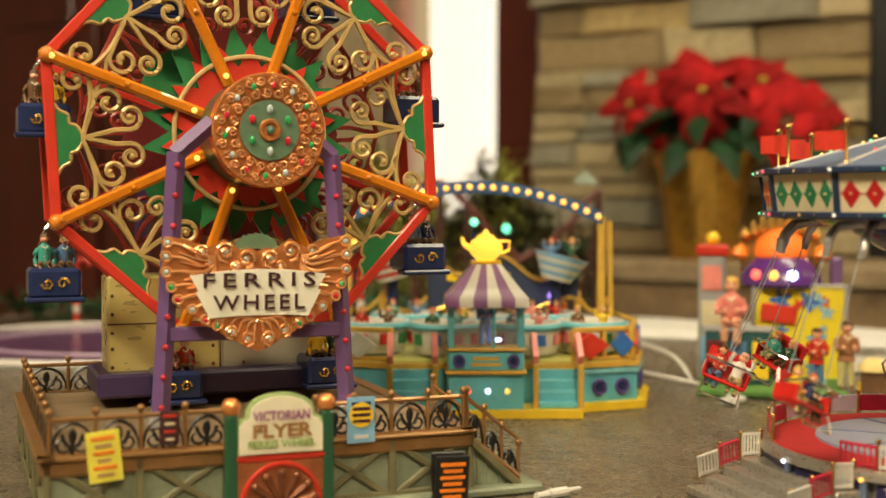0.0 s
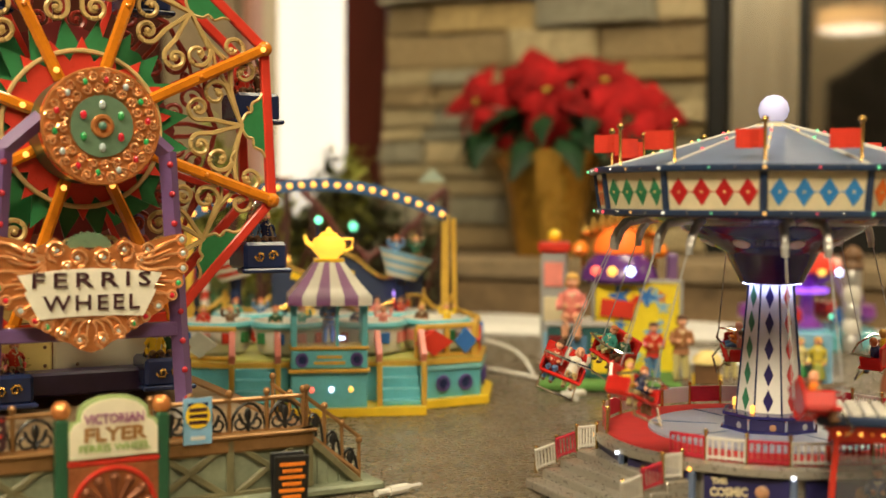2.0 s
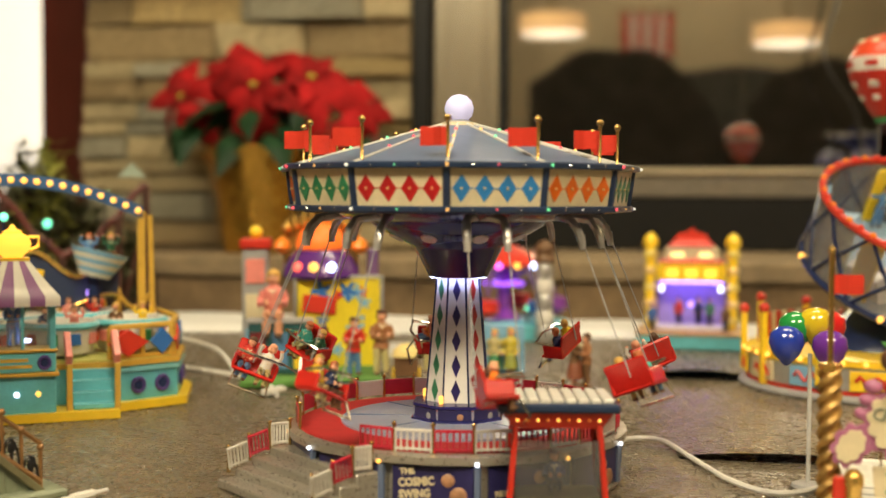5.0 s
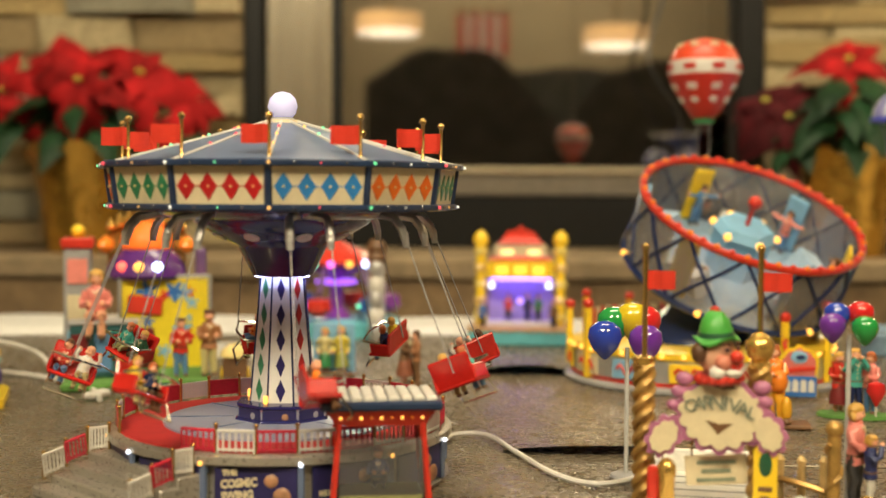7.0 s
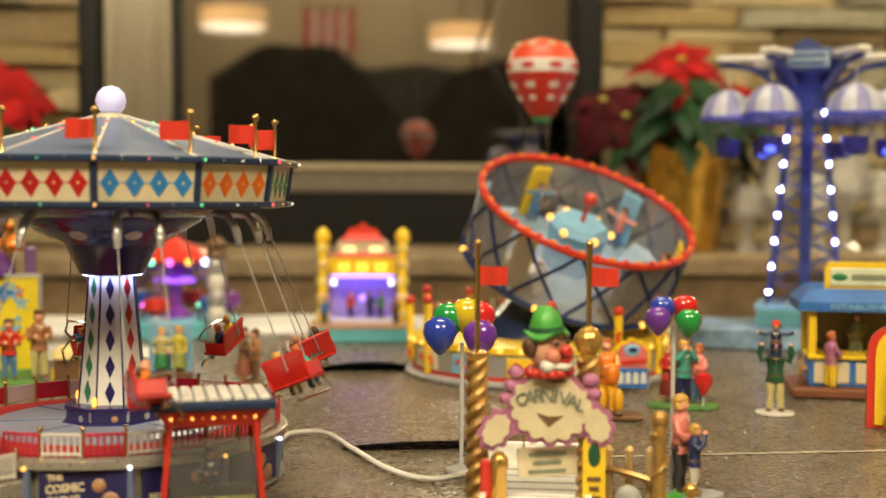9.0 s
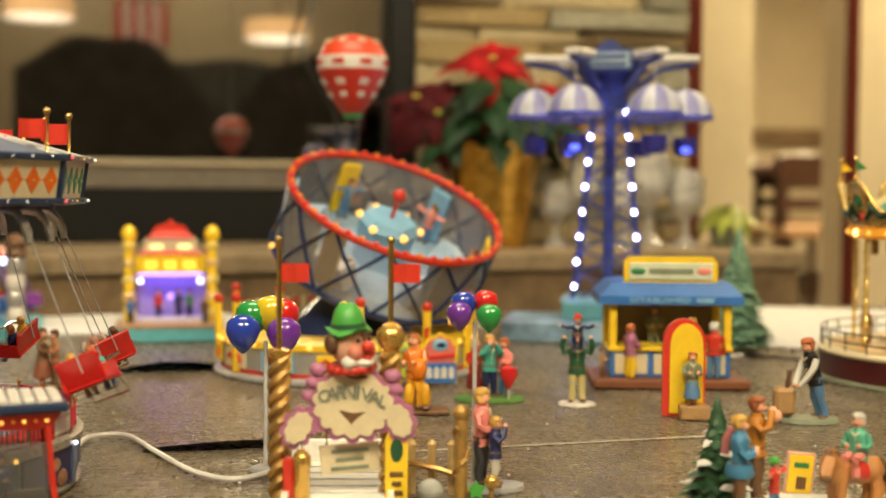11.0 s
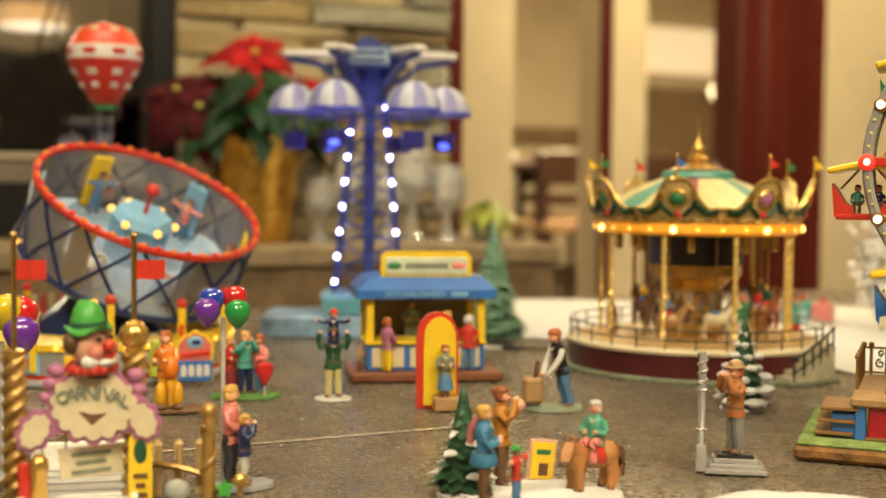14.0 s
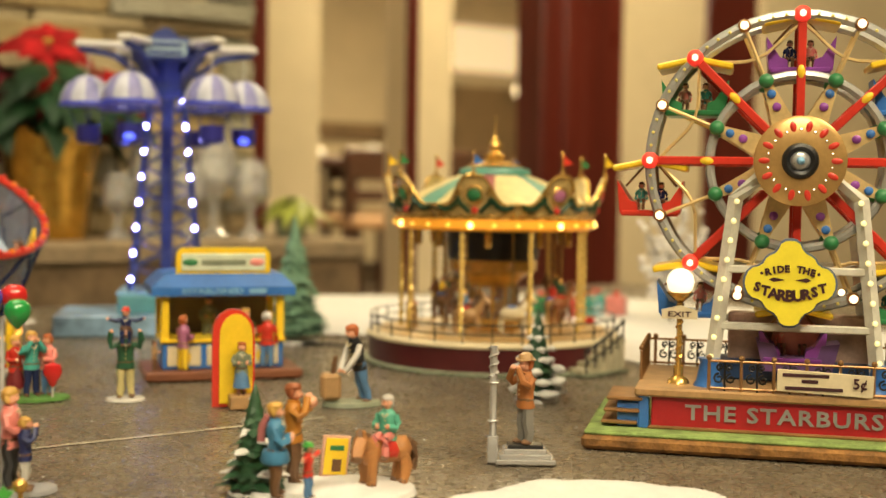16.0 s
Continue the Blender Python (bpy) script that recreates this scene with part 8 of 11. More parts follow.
for i in range(14):
    a = math.tau * i / 14
    part("red_stud", Mesh(BRIGHT_RED).ball((0, 0, 0), 0.0024, 7, sx=1.9, sy=0.4), hubp, "", pose(0.0265 * math.cos(a), -0.0095, 0.0265 * math.sin(a), 0, -math.degrees(a), 0))
    b = a + math.pi / 14
    part("silver_stud", Mesh(CHROME).ball((0.024 * math.cos(b), -0.0095, 0.024 * math.sin(b)), 0.0012, 6), hubp)
# quatrefoil sign
quarter = [(0.0, 1.0), (0.12, 0.985), (0.21, 0.92), (0.26, 0.80), (0.34, 0.70), (0.46, 0.64), (0.54, 0.57), (0.60, 0.45), (0.70, 0.385), (0.83, 0.35), (0.93, 0.25), (0.985, 0.12)]
q4 = [(-x, z) for x, z in quarter[::-1]][:-1] + quarter + [(1.0, 0.0)] + [(x, -z) for x, z in quarter[::-1]] + [(-x, -z) for x, z in quarter[1:]] + [(-1.0, 0.0)]
q4 = [(0.0385 * x, 0.0375 * z) for x, z in q4[::-1]]
sg = part("name_sign", Mesh(SLATE).slab([(x * 1.05, z * 1.06) for x, z in q4], 0, 0.004, m=UP), star, "yellow scalloped name sign", pose(-0.005, -0.047, 0.1310) @ Matrix.Scale(0.87, 4))
face = part("sign_face", Mesh(mat("lemon_paint", (0.85, 0.72, 0.05), 0.4, vary=0.06)).slab(q4, 0, 0.002, m=UP), sg, "lemon yellow face", pose(0, -0.0042, 0))
for k, ch in enumerate("RIDE THE"):
    u = (k - 3.5) / 3.5
    if ch != " ":
        part("letter", text_mesh(ch, 0.0084, 0.0004, INK, 0.0004), face, "", pose(0.0190 * u, -0.0026, 0.0125 - 0.0030 * u * u, 0, 14 * u, 0))
for k, ch in enumerate("STARBURST"):
    u = (k - 4) / 4
    part("letter", text_mesh(ch, 0.0108 + 0.0030 * (1 - abs(u)), 0.0004, INK, 0.0006), face, "", pose(0.0278 * u, -0.0026, -0.0115 + 0.0075 * u * u, 0, -13 * u, 0))
for x in (-0.031, 0.031):
    part("dot", Mesh(INK).ball((x * 0.78, -0.0024, 0.0085), 0.0014, 6, sy=0.4), face)
for s in (-1, 1):
    part("arrow", Mesh(INK).slab([(s * 0.004, 0.0), (s * 0.014, 0.002), (s * 0.018, 0.0), (s * 0.014, -0.002)][:: s], 0, 0.0005, m=pose(0, -0.0021, 0.0030) @ UP), face)
    part("sign_lamp", Mesh(glow("warm_white_lamp", (1.0, 0.75, 0.45), 2.2)).ball((s * 0.044, 0.0, -0.007), 0.0030, 8), sg, "lit sign lamp")
    part("lamp_stem", Mesh(SILVER).cyl((s * 0.044, 0.0, -0.007), (s * 0.044, 0.012, -0.007), 0.001, n=5), sg)
part("motor_housing", Mesh(mat("rosy_housing", (0.50, 0.34, 0.26), 0.6, vary=0.25)).box((0.01, 0.03, 0.078), (0.12, 0.02, 0.045), bevel=0.002), star, "rosy motor housing")
part("seat_back", Mesh(mat("shell_pink", (0.58, 0.26, 0.22), 0.5)).ball((0.004, 0.004, 0.080), 0.020, 16, sy=0.4, sz=1.1), star, "pink rounded seat back")
part("housing_base", Mesh(mat("band_blue", (0.02, 0.06, 0.17), 0.5)).box((0.01, 0.024, 0.0545), (0.14, 0.045, 0.016), bevel=0.002), star)
part("low_gondola", Mesh(PURPLE).slab([(-0.032, 0.024), (-0.026, 0.0), (0.026, 0.0), (0.032, 0.024), (0.018, 0.022), (0.015, 0.012), (-0.015, 0.012), (-0.018, 0.022)], -0.014, 0.014, m=pose(0.004, -0.005, 0.058) @ UP), star, "purple boarding gondola")
# lamp post on the deck
lp = thing("toy_lamp_post", "gold toy lamp post with a lit globe", "toy lamp", SBM @ pose(-0.088, -0.030, DZ))
part("base", Mesh(GOLD).lathe([(0.009, 0), (0.008, 0.003), (0.004, 0.006), (0.004, 0.014)], 12), lp)
part("post", Mesh(GOLD).cyl((0, 0, 0.012), (0, 0, 0.069), 0.0022, n=10).tube([(0.0026 * math.cos(q), 0.0026 * math.sin(q), 0.014 + 0.0014 * q) for q in range(40)], 0.0009, 4), lp, "twisted gold post")
part("globe", Mesh(glow("lamp_post_globe", (1.0, 0.88, 0.6), 1.25)).ball((0, 0, 0.081), 0.0110, 16), lp, "glowing white globe")
part("collar", Mesh(GOLD).lathe([(0.004, 0.066), (0.010, 0.071), (0.011, 0.073)], 12), lp)
ex = part("exit_sign", Mesh(CREAM).slab([(-0.014, -0.004), (0.014, -0.004), (0.014, 0.003), (0.006, 0.005), (0, 0.007), (-0.006, 0.005), (-0.014, 0.003)], 0, 0.002, m=pose(0, -0.004, 0.056) @ UP), lp, "cream exit sign")
part("lettering", text_mesh("EXIT", 0.006, 0.0002, INK, 0.0001, 0.018), ex, "", pose(0, -0.0062, 0.0555))

# ---- carnival gate ----
GATE_GOLD = mat("worn_gate_gold", (0.50, 0.30, 0.085), 0.45, 0.45, vary=0.35, scale=90)
GM = pose(0.1485, 0.855, 0, 0, 0, -12)
gate2 = thing("carnival_gate", "gold toy carnival gate with scalloped mauve sign", "toy gate", GM)
part("path", Mesh(mat("snow_white_paving", (0.80, 0.79, 0.74), 0.6, vary=0.12, scale=40, bump=0.5, bump_scale=120)).box((0.002, 0.012, 0.0035), (0.064, 0.165, 0.007), bevel=0.001), gate2, "pale paved path")
for i in range(8):
    part("path_joint", Mesh(GREY).box((0.002, -0.060 + 0.019 * i, 0.0072), (0.062, 0.0008, 0.0008), bevel=0.0002), gate2)
for x in (-0.031, 0.035):
    part("path_curb", Mesh(mat("snow_white_paving", (0.80, 0.79, 0.74), 0.6)).slab([(-0.065, 0.007), (0.094, 0.007), (0.094, 0.022), (0.080, 0.024), (0.030, 0.013), (-0.065, 0.011)], -0.002, 0.002, m=pose(x, 0, 0, 0, 0, 90) @ UP), gate2, "white sloping curb")
part("path_end", Mesh(mat("snow_white_paving", (0.80, 0.79, 0.74), 0.6)).box((0.002, 0.092, 0.012), (0.062, 0.004, 0.022), bevel=0.001), gate2, "white end panel")
for s in (-1, 1):
    x = 0.0345 if s > 0 else -0.0365
    me = Mesh(GATE_GOLD)
    me.cyl((x, 0, 0), (x, 0, 0.098), 0.0050, n=10)
    for h in (0, 1, 2):
        me.tube([(x + 0.0052 * math.cos(0.42 * q + 2.09 * h), 0.0052 * math.sin(0.42 * q + 2.09 * h), 0.003 + 0.0019 * q) for q in range(50)], 0.0026, 6)
    pst = part("post", me, gate2, "twisted gold post")
    if s > 0:
        part("post_ball", Mesh(GOLD).lathe([(0.0062, 0.094), (0.0062, 0.098), (0.0048, 0.099), (0.0070, 0.101), (0.0092, 0.106), (0.0088, 0.111), (0.0050, 0.115), (0.0022, 0.117)], 18, c=(x, 0, 0)), pst, "gold ball")
    else:
        part("post_cap", Mesh(GOLD).lathe([(0.0070, 0.094), (0.0076, 0.099), (0.003, 0.100)], 14, c=(x, 0, 0)), pst)
    part("flag_pole", Mesh(BRASS).cyl((x, 0, 0.099), (x, 0, 0.168), 0.0018, n=8).ball((x, 0, 0.169), 0.0026, 8), pst, "thin brass pole")
    fl = [(0.0018 + 0.017 * q / 6, 0.0016 * math.sin(q * 1.4)) for q in range(7)]
    fm = Mesh(BRIGHT_RED)
    V = [(x + a, b, z) for a, b in fl for z in (0.142, 0.154)] + [(x + a, b + 0.0006, z) for a, b in fl for z in (0.142, 0.154)]
    F = [(2 * q, 2 * q + 2, 2 * q + 3, 2 * q + 1) for q in range(6)]
    fm.put(V, F + [tuple(i + 14 for i in f[::-1]) for f in F] + [(0, 1, 15, 14), (12, 26, 27, 13)], True)
    part("flag", fm, pst, "red wavy flag")
    if s < 0:
        part("red_buttress", Mesh(RED).box((x + 0.007, -0.012, 0.016), (0.007, 0.010, 0.032), bevel=0.001), pst)
part("low_post", Mesh(GOLD).lathe([(0.0052, 0), (0.0050, 0.026), (0.0060, 0.029), (0.0056, 0.034), (0.003, 0.0375), (0.0, 0.0385)], 14, c=(-0.021, -0.016, 0)), gate2, "low gold post")


def scalloped(rx, rz, lobes, depth, low_only=False):
    """An oval with a scalloped edge."""
    out = []
    for i in range(120):
        a = math.tau * i / 120
        w = depth * abs(math.sin(lobes * a / 2 + 0.3))
        if low_only and math.sin(a) > 0.55:
            w = depth * 0.5 * (1 + math.cos(4 * a))
        out.append(((rx + w) * math.cos(a), (rz + w) * math.sin(a)))
    return out


sg = part("sign", Mesh(MAUVE).slab(scalloped(0.0255, 0.0220, 15, 0.0045, True), 0, 0.005, m=UP), gate2, "mauve scalloped sign", pose(0.011, -0.010, 0.0675, 0, 5, 0))
part("sign_face", Mesh(CREAM).slab(scalloped(0.0225, 0.0195, 15, 0.0032, True), 0, 0.002, m=UP), sg, "cream sign face", pose(0, -0.005, 0))
for s in (-1, 1):
    for j in range(3):
        part("mauve_scroll", Mesh(MAUVE).ball((0, 0, 0), 0.0058 - 0.0006 * j, 10, sy=0.7, sz=0.8), sg, "", pose(s * (0.0235 + 0.0025 * j), -0.003, 0.0185 - 0.0085 * j))
    w = part("side_scroll", Mesh(MAUVE).slab(scalloped(0.0085, 0.0120, 9, 0.0028), 0, 0.005, m=UP), sg, "mauve side scroll", pose(-0.0325 if s < 0 else 0.0300, -0.001, -0.0185 if s < 0 else -0.0085, 0, 28 if s < 0 else -28, 0))
    part("scroll_face", Mesh(CREAM).slab(scalloped(0.0066, 0.0100, 9, 0.0012), 0, 0.002, m=UP), w, "cream scroll face", pose(0, -0.005, 0))
for k, ch in enumerate("CARNIVAL"):
    u = (k - 3.5) / 3.5
    part("letter", text_mesh(ch, 0.0110 + 0.0012 * (1 - u * u), 0.0004, mat("grey_green_ink", (0.20, 0.22, 0.17), 0.6), 0.0001), sg, "grey-green letter", pose(0.0185 * u, -0.0078, 0.0065 - 0.0040 * u * u, 0, 11 * u, 0))
part("motif", Mesh(BROWN).slab([(-0.0085, 0.0015), (-0.004, -0.0022), (0.0, -0.0065), (0.004, -0.0022), (0.0085, 0.0015), (0, 0.0002)], 0, 0.0006, m=UP), sg, "small brown motif", pose(0, -0.0070, -0.0065))
part("motif", Mesh(BROWN).slab([(-0.008, 0.0), (0.0, -0.0015), (0.008, 0.0), (0.006, 0.0022), (-0.006, 0.0022)], 0, 0.0006, m=UP), sg, "small brown motif", pose(0, -0.0070, 0.0165))
bust = Mesh(SKIN)
clown_skin = mat("clown_skin", (0.66, 0.36, 0.24), 0.55, vary=0.2)
bust.ball((0, 0.001, 0.1035), 0.0120, 18, clown_skin, sy=0.95, sz=1.16)
for s in (-1, 1):
    bust.ball((s * 0.0062, -0.0096, 0.1005), 0.0052, 10, mat("rosy_cheek", (0.62, 0.22, 0.15), 0.55))
    bust.ball((s * 0.0122, 0.004, 0.1060), 0.0052, 9, HAIR_BROWN, sz=1.3)
    bust.ball((s * 0.0048, -0.0122, 0.1085), 0.0017, 7, INK)
    bust.tube([(s * 0.0022, -0.0125, 0.1110), (s * 0.0050, -0.0125, 0.1125), (s * 0.0078, -0.0105, 0.1112)], 0.0010, 5, HAIR_BROWN)
    bust.ball((s * 0.0088, -0.0070, 0.0945), 0.0056, 9, WHITE, sz=0.8)
bust.ball((0, -0.0152, 0.1040), 0.0040, 10, BRIGHT_RED)
bust.ball((0, -0.0110, 0.0940), 0.0070, 10, WHITE, sz=0.6)
bust.tube([(-0.0045, -0.0150, 0.0985), (0.0, -0.0165, 0.0968), (0.0045, -0.0150, 0.0985)], 0.0012, 6, BRIGHT_RED)
for q in range(14):
    a = math.tau * q / 14
    bust.ball((0.0120 * math.cos(a), 0.0120 * math.sin(a), 0.0895), 0.0042, 7, RED, sz=0.8)
bust.lathe([(0.0110, 0.0860), (0.0120, 0.0890), (0.0080, 0.0930)], 16, DARK_RED)
hat_mat = mat("leaf_green_hat", (0.07, 0.36, 0.06), 0.45)
hat = Mesh(hat_mat)
hat.lathe([(0.0110, 0.1125), (0.0142, 0.1128), (0.0146, 0.1142), (0.0110, 0.1152), (0.0102, 0.1200), (0.0082, 0.1262), (0.0052, 0.1296), (0.0, 0.1300)], 28, hat_mat, c=(0, 0.001, 0))
bust.lathe([(0.0116, 0.1150), (0.0108, 0.1182)], 28, DARK_GREEN, c=(0, 0.001, 0))
for i, v in enumerate(hat.v):
    r = math.hypot(v[0], v[1])
    a = math.atan2(v[1], v[0])
    hat.v[i] = (v[0], v[1], v[2] + (0.0022 * math.sin(3 * a + 0.7) if r > 0.0125 else 0.0) - 0.0012 * max(0.0, (v[2] - 0.126) / 0.004) * math.cos(2 * a))
bust.put(hat.v, hat.f, True, hat_mat)
solid("clown_figurine", bust, "plain clown bust with a green hat above the gate sign", "figurine", GM @ pose(0.0140, -0.007, 0.0, 0, 0, 48) @ pose(0, 0, 0, 0, -4, 0))
hs = part("hanging_board", Mesh(CREAM).box((0.009, -0.004, 0.030), (0.038, 0.002, 0.019), ry=-5, bevel=0.0006), gate2, "cream hanging board")
for i in range(3):
    part("print_bar", Mesh(SAGE).box((0.009, -0.0055, 0.035 - 0.0055 * i), (0.024 - 0.006 * (i % 2), 0.0006, 0.0026), ry=-5, bevel=0.0002), hs)
for s in (-1, 1):
    part("hanger", Mesh(BRASS).cyl((0.008 + s * 0.014, -0.004, 0.038), (0.008 + s * 0.014, -0.004, 0.060), 0.0006, n=5), hs)
pl = part("plaque", Mesh(YELLOW).slab([(-0.0085, -0.022), (-0.005, -0.026), (0.005, -0.026), (0.0085, -0.022), (0.0085, 0.020), (0.005, 0.025), (-0.005, 0.025), (-0.0085, 0.020)], 0, 0.003, m=UP), gate2, "yellow plaque with dark print", pose(0.0385, -0.012, 0.025) @ Matrix.Diagonal((0.84, 1, 1, 1)))
part("plaque_oval", Mesh(DARK_GREEN).ball((0, -0.003, 0.012), 0.0048, 12, sz=1.6, sy=0.2), pl)
for i in range(3):
    part("print_bar", Mesh(BROWN).box((0, -0.0036, -0.003 - 0.006 * i), (0.010 - 0.003 * (i % 2), 0.0006, 0.003), bevel=0.0002), pl)
fen = thing("rustic_fence", "gold rustic toy fence beside the gate", "toy fence", pose(0.2125, 0.862, 0, 0, 0, -14))
for i in range(4):
    part("picket", Mesh(PALE_GOLD).lathe([(0.0028, 0), (0.0026, 0.030), (0.0034, 0.033), (0.001, 0.036)], 8, c=(-0.026 + 0.0135 * i, 0.004, 0)), fen, "short picket")
part("rail", Mesh(GATE_GOLD).tube([(-0.032, 0, 0.019), (-0.012, 0, 0.021), (0.006, -0.004, 0.018), (0.022, -0.010, 0.014)], 0.0022, 6), fen, "gold rail")
me = Mesh(GATE_GOLD).cyl((0.020, -0.008, 0), (0.020, -0.008, 0.052), 0.0042, n=10)
me.tube([(0.020 + 0.0046 * math.cos(0.8 * q), -0.008 + 0.0046 * math.sin(0.8 * q), 0.003 + 0.0034 * q) for q in range(14)], 0.0018, 5)
part("end_post", me.ball((0.020, -0.008, 0.056), 0.0058, 10), fen, "twisted end post")
part("rock", Mesh(mat("pale_rock", (0.35, 0.36, 0.33), 0.8, bump=0.8, bump_scale=150)).ball((0.0, -0.014, 0.006), 0.009, 9, sz=0.9, sy=0.7), fen, "pale stone")
bow = Mesh(mat("leaf_green_hat", (0.07, 0.36, 0.06), 0.45)).slab([((0.0062, 0.0036)[q % 2] * math.cos(math.pi * q / 5 + 0.3), 0.0062 + (0.0062, 0.0036)[q % 2] * math.sin(math.pi * q / 5 + 0.3)) for q in range(10)], -0.002, 0.002, m=pose(0.030, -0.012, 0) @ UP)
part("green_bow", bow, fen, "green star bow")
part("gold_bauble", Mesh(GOLD).ball((0.040, -0.010, 0.011), 0.0050, 12).cyl((0.040, -0.010, 0.0), (0.040, -0.010, 0.011), 0.0015, n=6), fen, "gold ball")


def balloon_bunch(name, m, cols, h, label, k=1.0):
    b = thing(name, label, "toy balloons", m)
    part("stick", Mesh(mat("clear_stick", (0.5, 0.5, 0.5), 0.2)).cyl((0, 0, 0.0), (0, 0, h), 0.0016, n=7), b, "thin grey stick")
    part("foot", Mesh(GREY).lathe([(0.012, 0), (0.011, 0.002), (0.002, 0.003)], 14), b)
    for i, c in enumerate(cols):
        if c is None:
            continue
        x, y, z = [(-0.015, -0.004, 0.006), (0.011, -0.006, 0.004), (-0.008, 0.008, 0.014), (0.004, 0.006, 0.017), (0.012, 0.008, 0.015)][i]
        part("balloon", Mesh(c).lathe([(r * k, q * k) for r, q in ((0.001, -0.0135), (0.003, -0.0120), (0.0085, -0.006), (0.0113, 0.001), (0.0103, 0.007), (0.006, 0.0108), (0.0, 0.0121))], 16, c=(x * k, y * k, h + z * k)), b, "glossy round balloon")
    return b


BAL = {k: mat("balloon_" + k, c, 0.15, vary=0.04, coat=0.6) for k, c in (("blue", (0.02, 0.05, 0.40)), ("purple", (0.14, 0.03, 0.32)), ("green", (0.02, 0.28, 0.06)), ("yellow", (0.65, 0.48, 0.02)), ("red", (0.60, 0.02, 0.02)))}
balloon_bunch("balloon_bunch", pose(0.115, 0.960, 0), [BAL["blue"], BAL["purple"], BAL["green"], BAL["yellow"], BAL["red"]], 0.093, "bunch of glossy toy balloons on a thin stick", 1.1)
balloon_bunch("balloon_bunch", pose(0.2475, 0.880, 0), [BAL["purple"], BAL["green"], BAL["blue"], None, BAL["red"]], 0.1125, "bunch of four glossy balloons on a stick", 0.78)

# ---- figurines on the cover ----
WHITE_FOOT = mat("white_foot", (0.62, 0.60, 0.55), 0.6)
HAT_GREEN = mat("leaf_green_hat", (0.07, 0.36, 0.06), 0.45)


def figurine(name, mesh, label, x, y, rz, category="figurine", group=""):
    return solid(name, mesh, label, category, pose(x, y, 0, 0, 0, rz), group)


me = Mesh(WHITE_FOOT).lathe([(0.018, 0), (0.017, 0.0025), (0.006, 0.003)], 20, squash=0.8)
doll(me, 0.066, DARK_GREEN, KHAKI, HAIR_BROWN, m=pose(0, 0, 0.002), arms="up")
doll(me, 0.042, NAVY, NAVY, HAIR_BROWN, m=pose(0, 0.002, 0.060), seated=True, arms="wide", hat=BRIGHT_RED)
figurine("man_figurine", me, "painted father figurine with child on his shoulders", 0.431, 1.168, -20)
me = Mesh(BROWN).box((0, 0, 0.002), (0.042, 0.03, 0.004), bevel=0.001)
doll(me, 0.068, ORANGE, mat("saffron_trousers", (0.75, 0.38, 0.02), 0.5), HAIR_RED, m=pose(-0.008, 0, 0.003, -6, -6, -30), arms="front")
me.ball((-0.006, -0.002, 0.040), 0.0074, 12, ORANGE, sz=1.4)
for x in (-0.015, 0.0):
    me.ball((x, -0.004, 0.016), 0.0052, 9, mat("saffron_trousers", (0.75, 0.38, 0.02), 0.5), sz=2.3)
    me.ball((x, -0.009, 0.006), 0.0046, 8, BROWN, sy=1.6, sz=0.7)
figurine("clown_doll", me, "painted figurine in orange and yellow on brown base", 0.281, 1.158, -10)
fam = thing("family_figurine", "painted family group with a red balloon on green base", "figurine", pose(0.358, 1.212, 0, 0, 0, -15))
part("base", Mesh(GRASS).lathe([(0.034, 0), (0.033, 0.003), (0.01, 0.004)], 20, squash=0.6), fam, "green oval base")
part("figure", doll(Mesh(RED), 0.055, RED, DARK_RED, HAIR_BLOND, m=pose(-0.014, 0.004, 0.003, 0, 0, 30), skirt=True, arms="front"), fam, "figure in a red dress")
part("figure", doll(Mesh(TEAL), 0.060, TEAL, NAVY, HAIR_BLOND, m=pose(0.0, -0.002, 0.003, 0, 0, 20), arms="face"), fam, "figure in a teal coat")
part("figure", doll(Mesh(PINK), 0.056, PINK, DENIM, HAIR_RED, m=pose(0.014, 0.004, 0.003, 0, 0, -40), arms="front"), fam, "figure in a pink top")
part("balloon", Mesh(BAL["red"]).lathe([(0.0008, 0.012), (0.003, 0.015), (0.009, 0.026), (0.0075, 0.033), (0, 0.036)], 12, c=(0.018, -0.012, 0)).cyl((0.018, -0.012, 0.003), (0.018, -0.012, 0.014), 0.001, n=5, material=WHITE), fam, "red balloon on a stick")
cpl = thing("couple_figurine", "painted mother and boy figurine on a grey base", "figurine", pose(0.258, 0.868, 0))
part("base", Mesh(GREY).lathe([(0.022, 0), (0.021, 0.003), (0.006, 0.0035)], 18, squash=0.7), cpl, "grey oval base")
part("figure", doll(Mesh(PINK), 0.064, PINK, mat("dark_grey_doll", (0.05, 0.05, 0.055), 0.5), HAIR_BLOND, m=pose(-0.007, 0.006, 0.003, 0, 0, 60), arms="front"), cpl, "figure in a pink top")
part("figure", doll(Mesh(NAVY), 0.047, mat("navy_doll", (0.02, 0.03, 0.12), 0.5), WHITE_FOOT, HAIR_BLOND, m=pose(-0.001, -0.006, 0.003, 0, 0, 70), arms="face"), cpl, "small figure in a navy coat")
brd = thing("surf_photo_board", "yellow and red arched photo board with a doll", "toy sign", pose(0.506, 1.098, 0, 0, 0, -18))
arc = [(-0.019, 0), (0.019, 0), (0.019, 0.062)] + [(0.019 * math.cos(math.pi * q / 10), 0.066 + 0.022 * math.sin(math.pi * q / 10)) for q in range(1, 10)] + [(-0.019, 0.062)]
part("board", Mesh(BRIGHT_RED).slab(arc, 0, 0.008, m=UP), brd, "red board edge")
